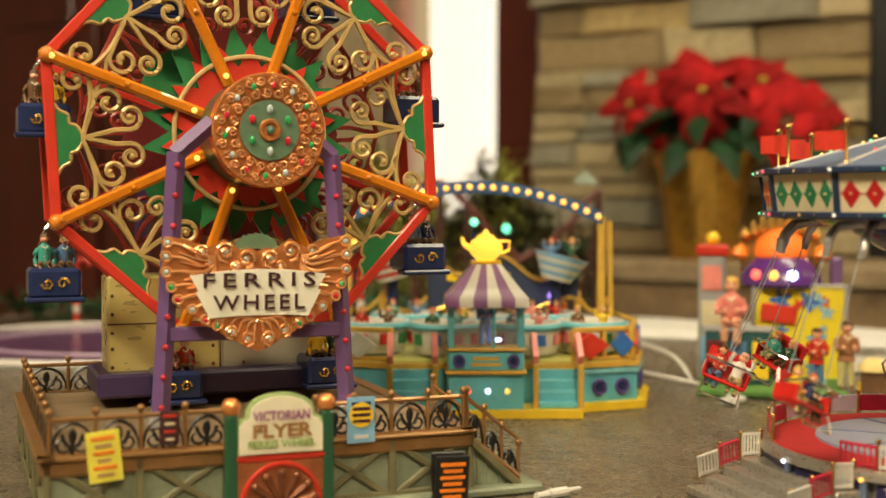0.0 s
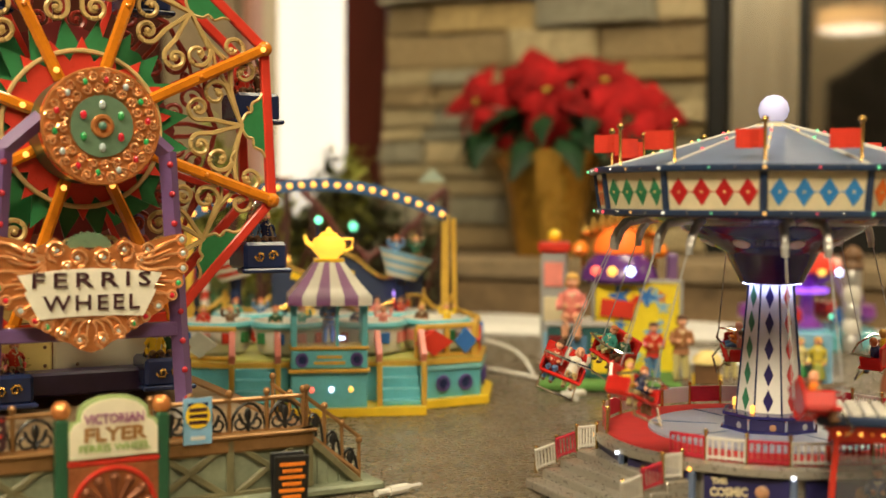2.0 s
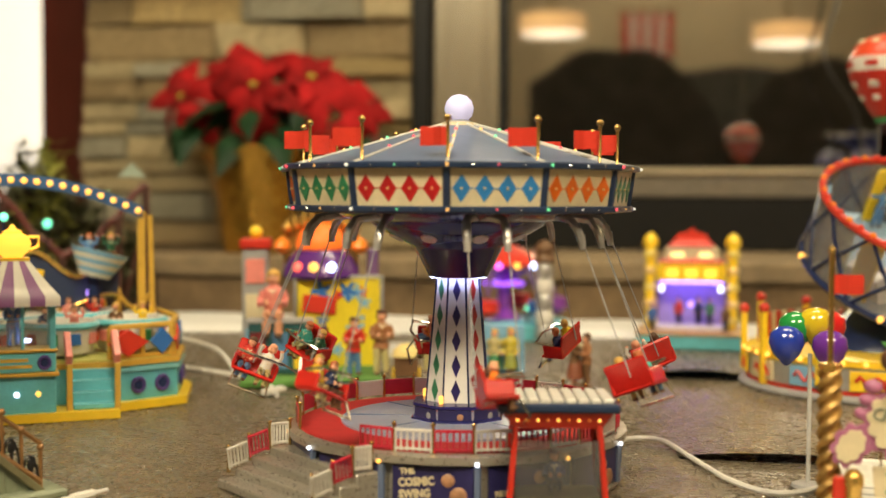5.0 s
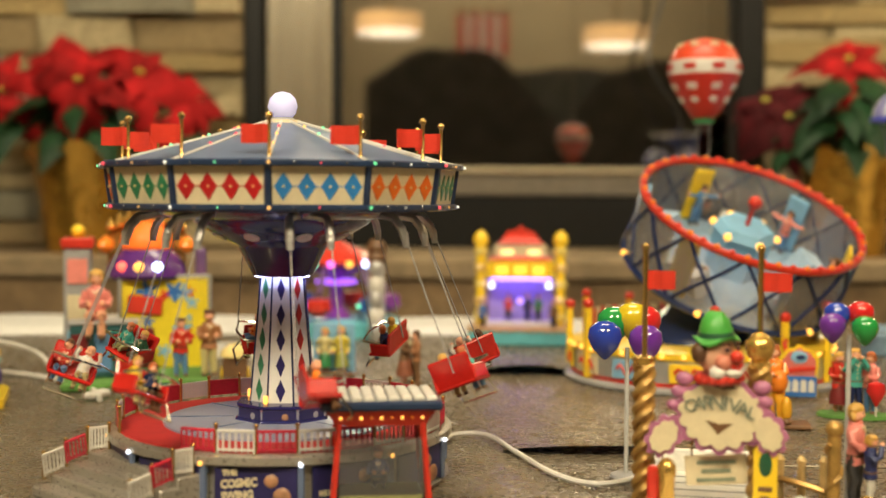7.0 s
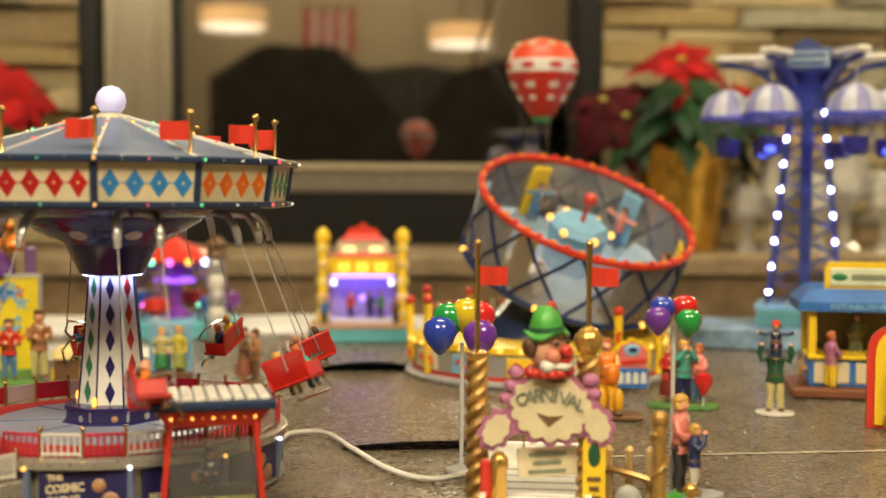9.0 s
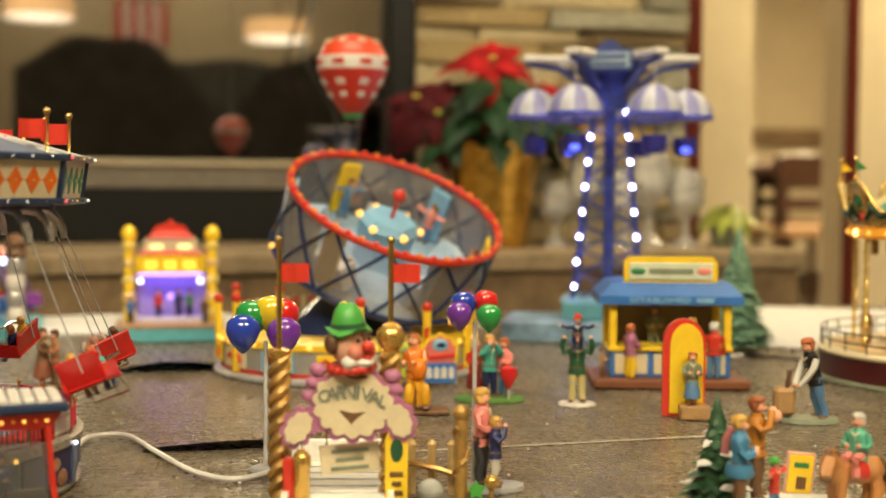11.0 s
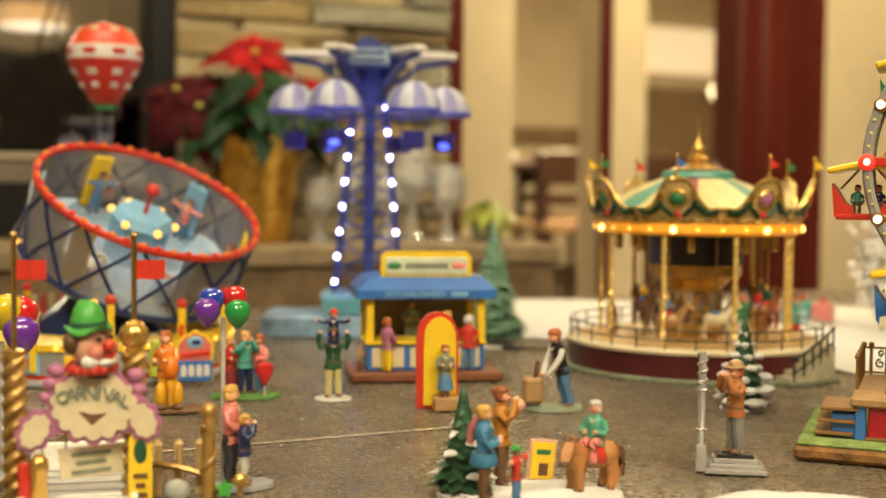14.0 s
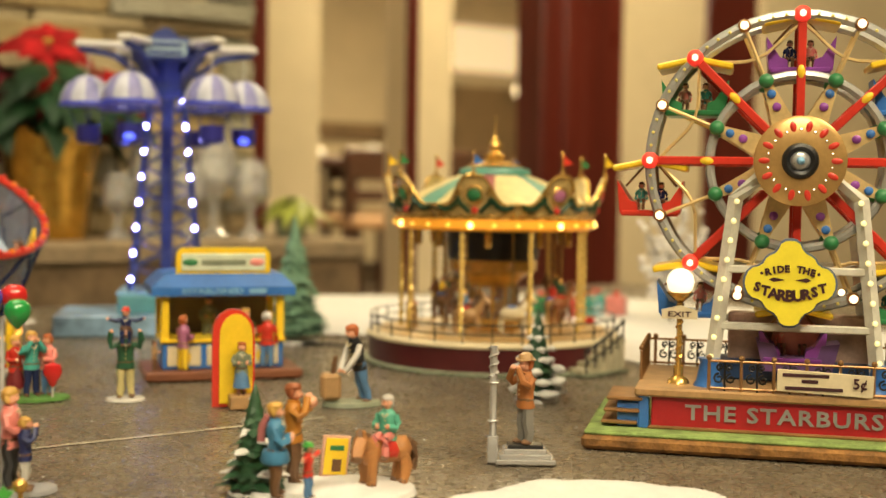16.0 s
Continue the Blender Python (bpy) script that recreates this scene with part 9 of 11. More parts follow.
part("board_face", Mesh(YELLOW).slab([(x * 0.78, 0.003 + z * 0.92) for x, z in arc], 0, 0.002, m=UP), brd, "yellow board face", pose(0.002, -0.008, 0))
part("block", Mesh(TAN).box((0.008, -0.018, 0.006), (0.026, 0.020, 0.012), bevel=0.001), brd)
solid("doll", doll(Mesh(SAGE), 0.047, SAGE, DENIM, HAIR_RED, skirt=True, arms="front"), "painted doll standing before the yellow board", "doll", pose(0.506, 1.098, 0, 0, 0, -18) @ pose(0.006, -0.018, 0.0122))
me = Mesh(SAGE).lathe([(0.028, 0), (0.026, 0.004), (0.01, 0.005)], 18, squash=0.6)
me.box((-0.020, 0, 0.018), (0.018, 0.018, 0.024), TAN, bevel=0.003)
doll(me, 0.072, BLACK, DENIM, HAIR_RED, m=pose(0.013, 0, 0.004, 0, 0, -70) @ pose(0, 0, 0, 13, 0, 0), arms="low", sleeves=WHITE)
me.cyl((-0.018, -0.002, 0.030), (-0.016, -0.004, 0.046), 0.0022, n=6, material=BROWN)
figurine("woodcutter_figurine", me, "painted woodcutter figurine with block on grey-green base", 0.600, 1.044, -20)
# pony group
snow_pad = Mesh(SNOW).lathe([(0.055, 0), (0.053, 0.004), (0.02, 0.006)], 30, squash=0.7)
solid("snow_patch", snow_pad, "white flocked base under the pony group", "toy base", pose(0.428, 0.765, 0, 0, 0, -20))
pony_coat = mat("pony_brown", (0.44, 0.19, 0.055), 0.6, vary=0.2, bump=0.5, bump_scale=500)


def pony(coat, mane, cloth):
    me = Mesh(coat)
    me.ball((0, 0, 0.0245), 0.0092, 14, coat, sx=1.9, sz=1.0)
    me.ball((-0.0125, 0, 0.0255), 0.0092, 12, coat, sz=1.1)
    me.ball((0.0130, 0, 0.0255), 0.0096, 12, coat, sz=1.05)
    for x, lean in ((-0.0135, -0.001), (0.0145, 0.0015)):
        for s in (-1, 1):
            me.tube([(x, s * 0.0050, 0.022), (x + lean, s * 0.0054, 0.013), (x + lean * 0.3, s * 0.0054, 0.006), (x - 0.001, s * 0.0054, 0.0004)], 0.0048, 8, coat, taper=0.72)
            me.ball((x - 0.0016, s * 0.0054, 0.0018), 0.0036, 7, mane, sz=0.6)
    me.tube([(-0.0130, 0, 0.0280), (-0.0190, -0.001, 0.0330), (-0.0235, -0.003, 0.0350)], 0.0078, 9, coat, taper=0.72)
    me.tube([(-0.0225, -0.003, 0.0350), (-0.0275, -0.0065, 0.0290), (-0.0300, -0.0085, 0.0235)], 0.0058, 9, coat, taper=0.72)
    me.ball((-0.0300, -0.0085, 0.0235), 0.0044, 8, mane, sz=0.8)
    for s in (-1, 1):
        me.ball((-0.0225, -0.003 + s * 0.0038, 0.0405), 0.0018, 6, coat, sz=1.9)
    for q in range(7):
        me.ball((-0.0135 - 0.0017 * q, -0.0006 * q, 0.0355 + 0.0008 * q), 0.0034, 7, mane)
    me.tube([(0.0215, 0, 0.0300), (0.0262, 0, 0.0265), (0.0268, 0, 0.0170), (0.0250, 0, 0.0085)], 0.0042, 8, mane, taper=0.7)
    me.ball((0.0025, 0, 0.0262), 0.0100, 12, cloth, sx=0.85, sy=1.02, sz=0.98)
    me.tube([(-0.0285, -0.004, 0.0270), (-0.0180, 0.003, 0.0300), (-0.006, 0, 0.0350)], 0.0007, 5, BLACK)
    for i in range(len(me.v)):
        v = Vector(me.v[i])
        me.v[i] = tuple(v + noise.noise_vector(v * 330) * 0.0015 + noise.noise_vector(v * 900) * 0.0009)
    return me


PM = pose(0.461, 0.757, 0.0045, 0, 0, 2)
solid("pony_figurine", pony(pony_coat, BROWN, RED), "shaggy brown pony figurine with a red saddle cloth", "figurine", PM @ Matrix.Scale(0.88, 4))
solid("doll", doll(Mesh(TEAL), 0.050, mat("mint_coat", (0.10, 0.40, 0.28), 0.6), PINK, mat("grey_hood", (0.45, 0.42, 0.38), 0.7), seated=True, arms="front"), "painted child doll in a mint coat riding the pony", "doll", PM @ pose(0.002, 0, 0.0290, 0, 0, -55))
ochre = doll(Mesh(ORANGE), 0.0655, mat("ochre_coat", (0.45, 0.18, 0.02), 0.6), BROWN, mat("auburn_hair", (0.30, 0.09, 0.03), 0.6), arms="face", skirt=False)
ochre.ball((0, -0.0118, 0.0540), 0.0042, 8, SKIN, sx=1.3)
solid("doll", ochre, "tall painted doll in ochre coat holding a camera", "doll", pose(0.412, 0.792, 0.004, 0, 0, 55))
blue = doll(Mesh(DENIM), 0.0595, mat("sky_jacket", (0.06, 0.23, 0.42), 0.6), BROWN, HAIR_BLOND, arms="front")
blue.lathe([(0.0085, 0.0215), (0.0095, 0.0235), (0.0078, 0.0300)], 12, mat("sky_jacket", (0.06, 0.23, 0.42), 0.6))
blue.tube([(0.001, 0.0045, 0.0510), (0.002, 0.0085, 0.0440), (0.003, 0.0090, 0.0350)], 0.0026, 7, mat("rose_scarf", (0.50, 0.17, 0.17), 0.7))
solid("doll", blue, "painted blond doll in a blue jacket and scarf", "doll", pose(0.3850, 0.764, 0.004, 0, 0, 60))
solid("doll", doll(Mesh(BRIGHT_RED), 0.035, BRIGHT_RED, DENIM, GREEN, arms="wide", hat=HAT_GREEN), "small painted doll in a red coat", "doll", pose(0.400, 0.748, 0.004, 0, 0, 40))
bill = thing("toy_billboard", "small yellow toy poster board with red frame", "toy sign", pose(0.444, 0.796, 0.003, 0, 0, -8) @ pose(0, 0, 0, 0, 6, 0) @ Matrix.Scale(0.84, 4))
part("board", Mesh(mat("rosy_cream_frame", (0.62, 0.36, 0.26), 0.5, vary=0.2)).box((0, 0, 0.017), (0.024, 0.003, 0.034), bevel=0.0008), bill)
part("board_face", Mesh(YELLOW).box((0, -0.002, 0.017), (0.0195, 0.001, 0.0295), bevel=0.0004), bill)
part("print_bar", Mesh(BROWN).box((0.001, -0.0028, 0.010), (0.008, 0.0006, 0.010), bevel=0.0003), bill)
part("print_bar", Mesh(GREEN).box((0, -0.0028, 0.024), (0.012, 0.0006, 0.004), bevel=0.0003), bill)


def fir(h, r, needle, seed, snow=0.0, tiers=9, boughs=13, foot=True):
    """A bottle-brush fir: a stem with tiers of drooping boughs."""
    rnd = random.Random(seed)
    stem, green, white = Mesh(BROWN), Mesh(needle), Mesh(SNOW)
    stem.cyl((0, 0, 0), (0, 0, h * 0.97), r * 0.07, r * 0.02, 7)
    for t in range(tiers):
        k = t / tiers
        z, rr = h * (0.12 + 0.84 * k), r * (1 - k) ** 0.85 + r * 0.05
        n = max(5, int(boughs * (1 - k * 0.6)))
        for i in range(n):
            a = math.tau * (i + rnd.random() * 0.6) / n
            L = rr * rnd.uniform(0.82, 1.08)
            drop = h * rnd.uniform(0.03, 0.07)
            c, s = math.cos(a), math.sin(a)
            w = L * 0.36
            tip = (L * c, L * s, z - drop)
            mid = (L * 0.6 * c, L * 0.6 * s, z - drop * 0.25)
            px, py = -s * w, c * w
            V = [(0, 0, z + h * 0.02), (mid[0] + px, mid[1] + py, mid[2] - h * 0.012), (mid[0] - px, mid[1] - py, mid[2] - h * 0.012), (mid[0], mid[1], mid[2] + h * 0.018), tip, (mid[0], mid[1], mid[2] - h * 0.03)]
            green.put(V, [(0, 1, 3), (0, 3, 2), (3, 1, 4), (3, 4, 2), (0, 5, 1), (0, 2, 5), (5, 4, 1), (5, 2, 4)], False)
            if rnd.random() < snow:
                V2 = [(x, y, q + h * 0.012) for x, y, q in (V[3], V[1], V[4], V[2])] + [(x, y, q - h * 0.004) for x, y, q in (V[3], V[1], V[4], V[2])]
                V2[0] = (mid[0] * 0.8, mid[1] * 0.8, mid[2] + h * 0.035)
                white.put(V2, [(0, 1, 2), (0, 2, 3), (4, 6, 5), (4, 7, 6), (1, 5, 6, 2), (2, 6, 7, 3)], True)
                if snow > 0.5:
                    white.ball((L * 0.78 * c, L * 0.78 * s, z - drop * 0.4), L * rnd.uniform(0.22, 0.34), 7, sz=0.55)
    green.lathe([(r * 0.62, h * 0.09), (r * 0.52, h * 0.30), (r * 0.30, h * 0.62), (r * 0.12, h * 0.88), (0.0, h)], 9)
    return stem, green, white


def fir_tree(m, h, r, needle, seed, snow, label, tiers=9, boughs=13):
    t = thing("fir_tree", label, "toy tree", m)
    a, b, c = fir(h, r, needle, seed, snow, tiers, boughs)
    part("trunk", a, t)
    tagged(part("needles", b, t), kind="stuff")
    if snow:
        tagged(part("snow_cover", c, t), kind="stuff")
    part("foot", Mesh(SNOW).lathe([(r * 0.75, 0), (r * 0.7, h * 0.02), (r * 0.2, h * 0.05)], 14), t, "white snowy foot")
    return t


NEEDLE = mat("dark_fir_needles", (0.025, 0.085, 0.035), 0.6, vary=0.35, scale=200)
FROST = mat("frosted_fir_needles", (0.14, 0.27, 0.18), 0.7, vary=0.4, scale=200)
fir_tree(pose(0.386, 0.796, 0), 0.073, 0.0235, NEEDLE, 3, 0.17, "dark green toy fir with a little snow", 9, 10)
fir_tree(pose(0.762, 1.478, 0), 0.162, 0.046, FROST, 5, 0.0, "tall frosted green bottle-brush fir", 17, 16)
fir_tree(pose(0.768, 0.985, 0), 0.086, 0.029, NEEDLE, 8, 0.92, "small toy fir heaped with snow", 7, 9)
# silver post and man
PEWTER = mat("bright_pewter", (0.66, 0.66, 0.66), 0.24, 0.65, vary=0.1)
slv = thing("silver_post", "silver twisted toy post on stepped base", "toy post", pose(0.572, 0.788, 0, 0, 0, -35))
part("base", Mesh(PEWTER).box((0, 0, 0.010), (0.008, 0.008, 0.020), bevel=0.001), slv)
me = Mesh(PEWTER).cyl((0, 0, 0.018), (0, 0, 0.086), 0.0028, n=10)
for z in (0.030, 0.058):
    me.lathe([(0.003, z), (0.0046, z + 0.001), (0.003, z + 0.002)], 12)
me.tube([(0.0034 * math.cos(q), 0.0034 * math.sin(q), 0.06 + 0.0011 * q) for q in range(24)], 0.0011, 4)
part("shaft", me, slv, "chrome twisted shaft")
plq = thing("silver_plinth", "stepped silver plinth with a dark top", "toy plinth", pose(0.594, 0.778, 0, 0, 0, -33))
for i in range(3):
    part("step", Mesh(PEWTER).box((0, 0, 0.002 + 0.0035 * i), (0.044 - 0.006 * i, 0.026 - 0.004 * i, 0.0042), bevel=0.001), plq, "polished silver step")
part("top", Mesh(BLACK).box((0, 0, 0.0122), (0.026, 0.015, 0.003), bevel=0.0008), plq)
solid("doll", doll(Mesh(BROWN), 0.064, mat("rust_coat", (0.36, 0.13, 0.03), 0.6), mat("grey_trousers", (0.20, 0.19, 0.17), 0.6), HAIR_RED, arms="face", hat=TAN), "painted doll in rust coat with straw hat", "doll", pose(0.594, 0.778, 0, 0, 0, -33) @ pose(0, 0, 0.0138, 0, 0, -60))
# figures behind the swing ride
cpl = thing("couple_figurine", "painted couple figurine in brown coats", "figurine", pose(-0.058, 1.382, 0) @ Matrix.Scale(0.86, 4))
part("base", Mesh(BROWN).lathe([(0.016, 0), (0.015, 0.003), (0.004, 0.004)], 14), cpl, "brown round base")
part("figure", doll(Mesh(BROWN), 0.066, BROWN, mat("rust_skirt", (0.25, 0.08, 0.04), 0.6), HAIR_BROWN, m=pose(-0.006, 0, 0.003, 0, 0, 70), skirt=True, arms="front"), cpl, "figure in a rust skirt")
part("figure", doll(Mesh(BROWN), 0.064, mat("tan_coat", (0.36, 0.16, 0.07), 0.6), BROWN, HAIR_BROWN, m=pose(0.008, 0, 0.003, 0, 0, -70), arms="front"), cpl, "figure in a tan coat")
BOARD_M = pose(-0.146, 1.445, 0) @ Matrix.Scale(0.76, 4)
pb = thing("photo_board", "pale blue toy photo board behind two dolls", "toy sign", BOARD_M)
part("board", Mesh(SKY).box((0, 0.012, 0.040), (0.062, 0.003, 0.072), bevel=0.001), pb, "pale blue board")
part("foot", Mesh(BROWN).box((0, 0.005, 0.002), (0.066, 0.03, 0.004), bevel=0.001), pb)
solid("doll", doll(Mesh(YELLOW), 0.066, KHAKI, GREEN, HAIR_BLOND, skirt=True), "painted doll in khaki and green", "doll", BOARD_M @ pose(-0.012, 0, 0.0042))
solid("doll", doll(Mesh(YELLOW), 0.068, mat("lemon_coat", (0.6, 0.5, 0.06), 0.6), mat("olive_skirt", (0.25, 0.28, 0.05), 0.6), HAIR_BLOND, skirt=True), "painted doll in a lemon yellow coat", "doll", BOARD_M @ pose(0.012, 0, 0.0042))
for x, y, c, h in ((-0.300, 1.375, RED, 0.062), (-0.272, 1.385, mat("tan_coat", (0.36, 0.16, 0.07), 0.6), 0.070), (-0.232, 1.47, VIOLET, 0.06)):
    solid("doll", doll(Mesh(c), h, c, DENIM if c is RED else KHAKI, HAIR_BROWN, arms="front"), "painted doll in front of the fun house", "doll", pose(x, y, 0.0082 if y < 1.46 else 0.0, 0, 0, 20), group="fun house dolls")

# ---- cables ----
CABLE = mat("white_cable", (0.72, 0.70, 0.66), 0.45)
Z = 0.0022
solid("white_cable", Mesh(CABLE).tube(smooth_path([(-0.02, 1.03, Z), (-0.012, 1.095, Z), (0.018, 1.098, Z), (0.040, 1.030, Z), (0.064, 0.956, Z), (0.092, 0.926, Z), (0.13, 0.955, Z), (0.17, 0.99, Z), (0.205, 0.985, Z), (0.222, 0.94, Z)]), 0.0021, 7), "white power cable lying on the cover", "cable")
solid("white_cable", Mesh(CABLE).tube(smooth_path([(-0.60, 1.48, Z), (-0.53, 1.45, Z), (-0.44, 1.393, Z), (-0.39, 1.345, Z), (-0.353, 1.262, Z)]), 0.0028, 7).box((-0.362, 1.282, 0.004), (0.012, 0.03, 0.007), WHITE, rz=-25, bevel=0.002), "white cable with a plug on the cover", "cable")
solid("white_cable", Mesh(CABLE).tube(smooth_path([(-0.57, 1.43, 0.004), (-0.585, 1.46, 0.028), (-0.54, 1.47, 0.034), (-0.475, 1.44, 0.024), (-0.44, 1.40, 0.004)]), 0.0024, 7), "white cable looped above the cover", "cable")
solid("white_plug", Mesh(WHITE).cyl((-0.372, 0.822, 0.003), (-0.355, 0.858, 0.003), 0.0026, 0.0016, 8).cyl((-0.36, 0.846, 0.003), (-0.367, 0.832, 0.003), 0.0034, n=8), "small white plug lying on the cover", "plug")
solid("dark_cable", Mesh(BLACK).tube(smooth_path([(0.72, 1.50, Z), (0.80, 1.40, Z), (0.86, 1.42, Z), (0.95, 1.50, Z)]), 0.0018, 6), "thin dark cable on the cover", "cable")
for i in range(9):
    x, y = random.uniform(0.25, 0.62), random.uniform(0.80, 1.12)
    solid("snow_crumb", Mesh(SNOW).ball((0, 0, 0.0008), 0.0012, 6, sz=0.6), "tiny crumb of artificial snow", "crumb", pose(x, y, 0), group="snow crumbs")


# ---- sheets of artificial snow ----


def snow_sheet(cx, cy, rx, ry, seed, label, h=0.010, rz=0):
    rnd = random.Random(seed)
    n, k = 72, 7
    me = Mesh(SNOW)
    V = []
    ph = [rnd.uniform(0, 6.28) for _ in range(4)]
    for j in range(k + 1):
        u = j / k
        for i in range(n):
            a = math.tau * i / n
            e = 1 + 0.06 * math.sin(3 * a + ph[0]) + 0.05 * math.sin(5 * a + ph[1]) + 0.03 * math.sin(9 * a + ph[2]) + 0.015 * math.sin(17 * a + ph[3])
            x, y = rx * e * math.cos(a) * (1 - u), ry * e * math.sin(a) * (1 - u)
            z = 0.0008 if j == 0 else h * (0.45 + 0.55 * min(1, u * 3)) * (1 + 0.35 * noise.noise((x * 14, y * 14, seed)))
            V.append((x, y, z))
    F = [(j * n + i, j * n + (i + 1) % n, (j + 1) * n + (i + 1) % n, (j + 1) * n + i) for j in range(k) for i in range(n)]
    me.put(V, F, True)
    return tagged(solid("snow_sheet", me, label, "artificial snow", pose(cx, cy, 0, 0, 0, rz)), group="snow sheets")


snow_sheet(-0.62, 1.93, 0.62, 0.115, 1, "crumpled white snow sheet along the table edge", 0.012, 3)
snow_sheet(0.0, 1.95, 0.36, 0.11, 2, "crumpled white snow sheet behind the theatre", 0.010, -3)
snow_sheet(-0.28, 1.64, 0.12, 0.06, 5, "small white snow sheet behind the fun house", 0.008, 0)
snow_sheet(1.17, 1.70, 0.50, 0.30, 3, "wide white snow sheet behind the carousel", 0.008, -20)
snow_sheet(1.30, 1.20, 0.25, 0.30, 4, "white snow sheet beside the carousel", 0.008, -30)
snow_sheet(0.545, 0.640, 0.095, 0.085, 6, "small white snow sheet near the star wheel", 0.006, -30)
snow_sheet(0.39, 1.86, 0.14, 0.09, 7, "white snow sheet beside the tower", 0.008, 0)

# ---- hanging balloon ----
BX, BY = 0.318, 1.735
hb = thing("hanging_balloon", "red and white toy hot-air balloon on a wire", "toy balloon", pose(BX, BY, 0.010) @ Matrix.Scale(0.90, 4))
RW = [mat("balloon_cloth_red", (0.50, 0.03, 0.02), 0.45), WHITE]
env = Mesh(RW[0])
env.lathe([(0.014, 0.315), (0.018, 0.318), (0.030, 0.340), (0.047, 0.372), (0.0525, 0.392)], 24, RW[0])
env.lathe([(0.0525, 0.392), (0.0535, 0.402), (0.052, 0.416)], 24, WHITE)
env.lathe([(0.052, 0.416), (0.044, 0.436), (0.028, 0.450), (0.010, 0.456), (0.0, 0.457)], 24, mat("balloon_orange_red", (0.62, 0.06, 0.02), 0.45))
envp = part("envelope", env, hb, "red and white envelope", pose(0, 0, 0.063) @ Matrix.Diagonal((1, 1, 0.84, 1)))
for i in range(8):
    a = math.tau * i / 8 + 0.2
    c, s = math.cos(a), math.sin(a)
    part("patch", Mesh(WHITE).box((0.0445 * c, 0.0445 * s, 0.370), (0.004, 0.014, 0.012), rz=math.degrees(a), ry=32, bevel=0.001), envp, "white patch")
    part("patch", Mesh(WHITE).box((0.0345 * c, 0.0345 * s, 0.348), (0.004, 0.010, 0.010), rz=math.degrees(a), ry=32, bevel=0.001), envp, "white patch")
    part("patch", Mesh(CREAM).box((0.038 * c, 0.038 * s, 0.443), (0.010, 0.012, 0.004), rz=math.degrees(a), ry=38, bevel=0.001), envp, "pale patch")
    part("print_bar", Mesh(RW[0]).box((0.0535 * c, 0.0535 * s, 0.404), (0.0015, 0.018, 0.010), rz=math.degrees(a), bevel=0.0004), envp)
part("collar", Mesh(GREEN).lathe([(0.015, 0.322), (0.016, 0.331)], 18), hb)
part("wire", Mesh(CHROME).cyl((0, 0, 0.445), (0, 0, 2.50), 0.0010, n=5), hb, "thin hanging wire")
for i in range(4):
    a = math.tau * i / 4 + 0.6
    part("rope", Mesh(GREY).cyl((0.013 * math.cos(a), 0.013 * math.sin(a), 0.326), (0.011 * math.cos(a), 0.011 * math.sin(a), 0.214), 0.0005, n=4), hb)
part("basket", Mesh(mat("wicker", (0.32, 0.19, 0.07), 0.7, bump=0.8, bump_scale=400)).lathe([(0.010, 0.190), (0.013, 0.193), (0.0145, 0.212), (0.0155, 0.214), (0.012, 0.214)], 14), hb, "wicker basket")
solid("doll", doll(Mesh(BRIGHT_RED), 0.045, BRIGHT_RED, RED, WHITE, seated=True, hat=BRIGHT_RED), "painted red and white doll in the balloon basket", "doll", pose(BX, BY, 0.197))

# ---- poinsettias ----
BRACT = mat("poinsettia_red", (0.33, 0.008, 0.010), 0.8, vary=0.3, scale=30, rand=0.3)
BRACT_DARK = mat("poinsettia_dark_red", (0.055, 0.003, 0.006), 0.8, vary=0.3, scale=30, rand=0.3)
LEAF = mat("poinsettia_leaf", (0.014, 0.045, 0.018), 0.6, vary=0.35, scale=30, rand=0.35)
for leafy in (BRACT, BRACT_DARK, LEAF):
    leafy.node_tree.nodes["Principled BSDF"].inputs["Specular IOR Level"].default_value = 0.2
FOIL = mat("gold_foil", (0.58, 0.33, 0.06), 0.24, 0.85, vary=0.25, scale=20, bump=0.6, bump_scale=35)


def leaf_mesh(material, length, width, droop):
    me = Mesh(material)
    V, F = [], []
    n = 7
    for j in range(n + 1):
        k = j / n
        w = width * ((k / 0.42) ** 0.8 if k < 0.42 else ((1 - k) / 0.58) ** 0.85) if 0 < j < n else 0.0012
        z = -droop * k * k * length + 0.12 * length * math.sin(math.pi * k)
        V += [(length * k, -w, z - w * 0.35), (length * k, 0, z + 0.0), (length * k, w, z - w * 0.35)]
    for j in range(n):
        a = 3 * j
        F += [(a, a + 3, a + 4, a + 1), (a + 1, a + 4, a + 5, a + 2)]
    low = [(x, y, z - 0.0012) for x, y, z in V]
    me.put(V, F, True)
    me.put(low, [f[::-1] for f in F], True)
    return me.data("leaf")


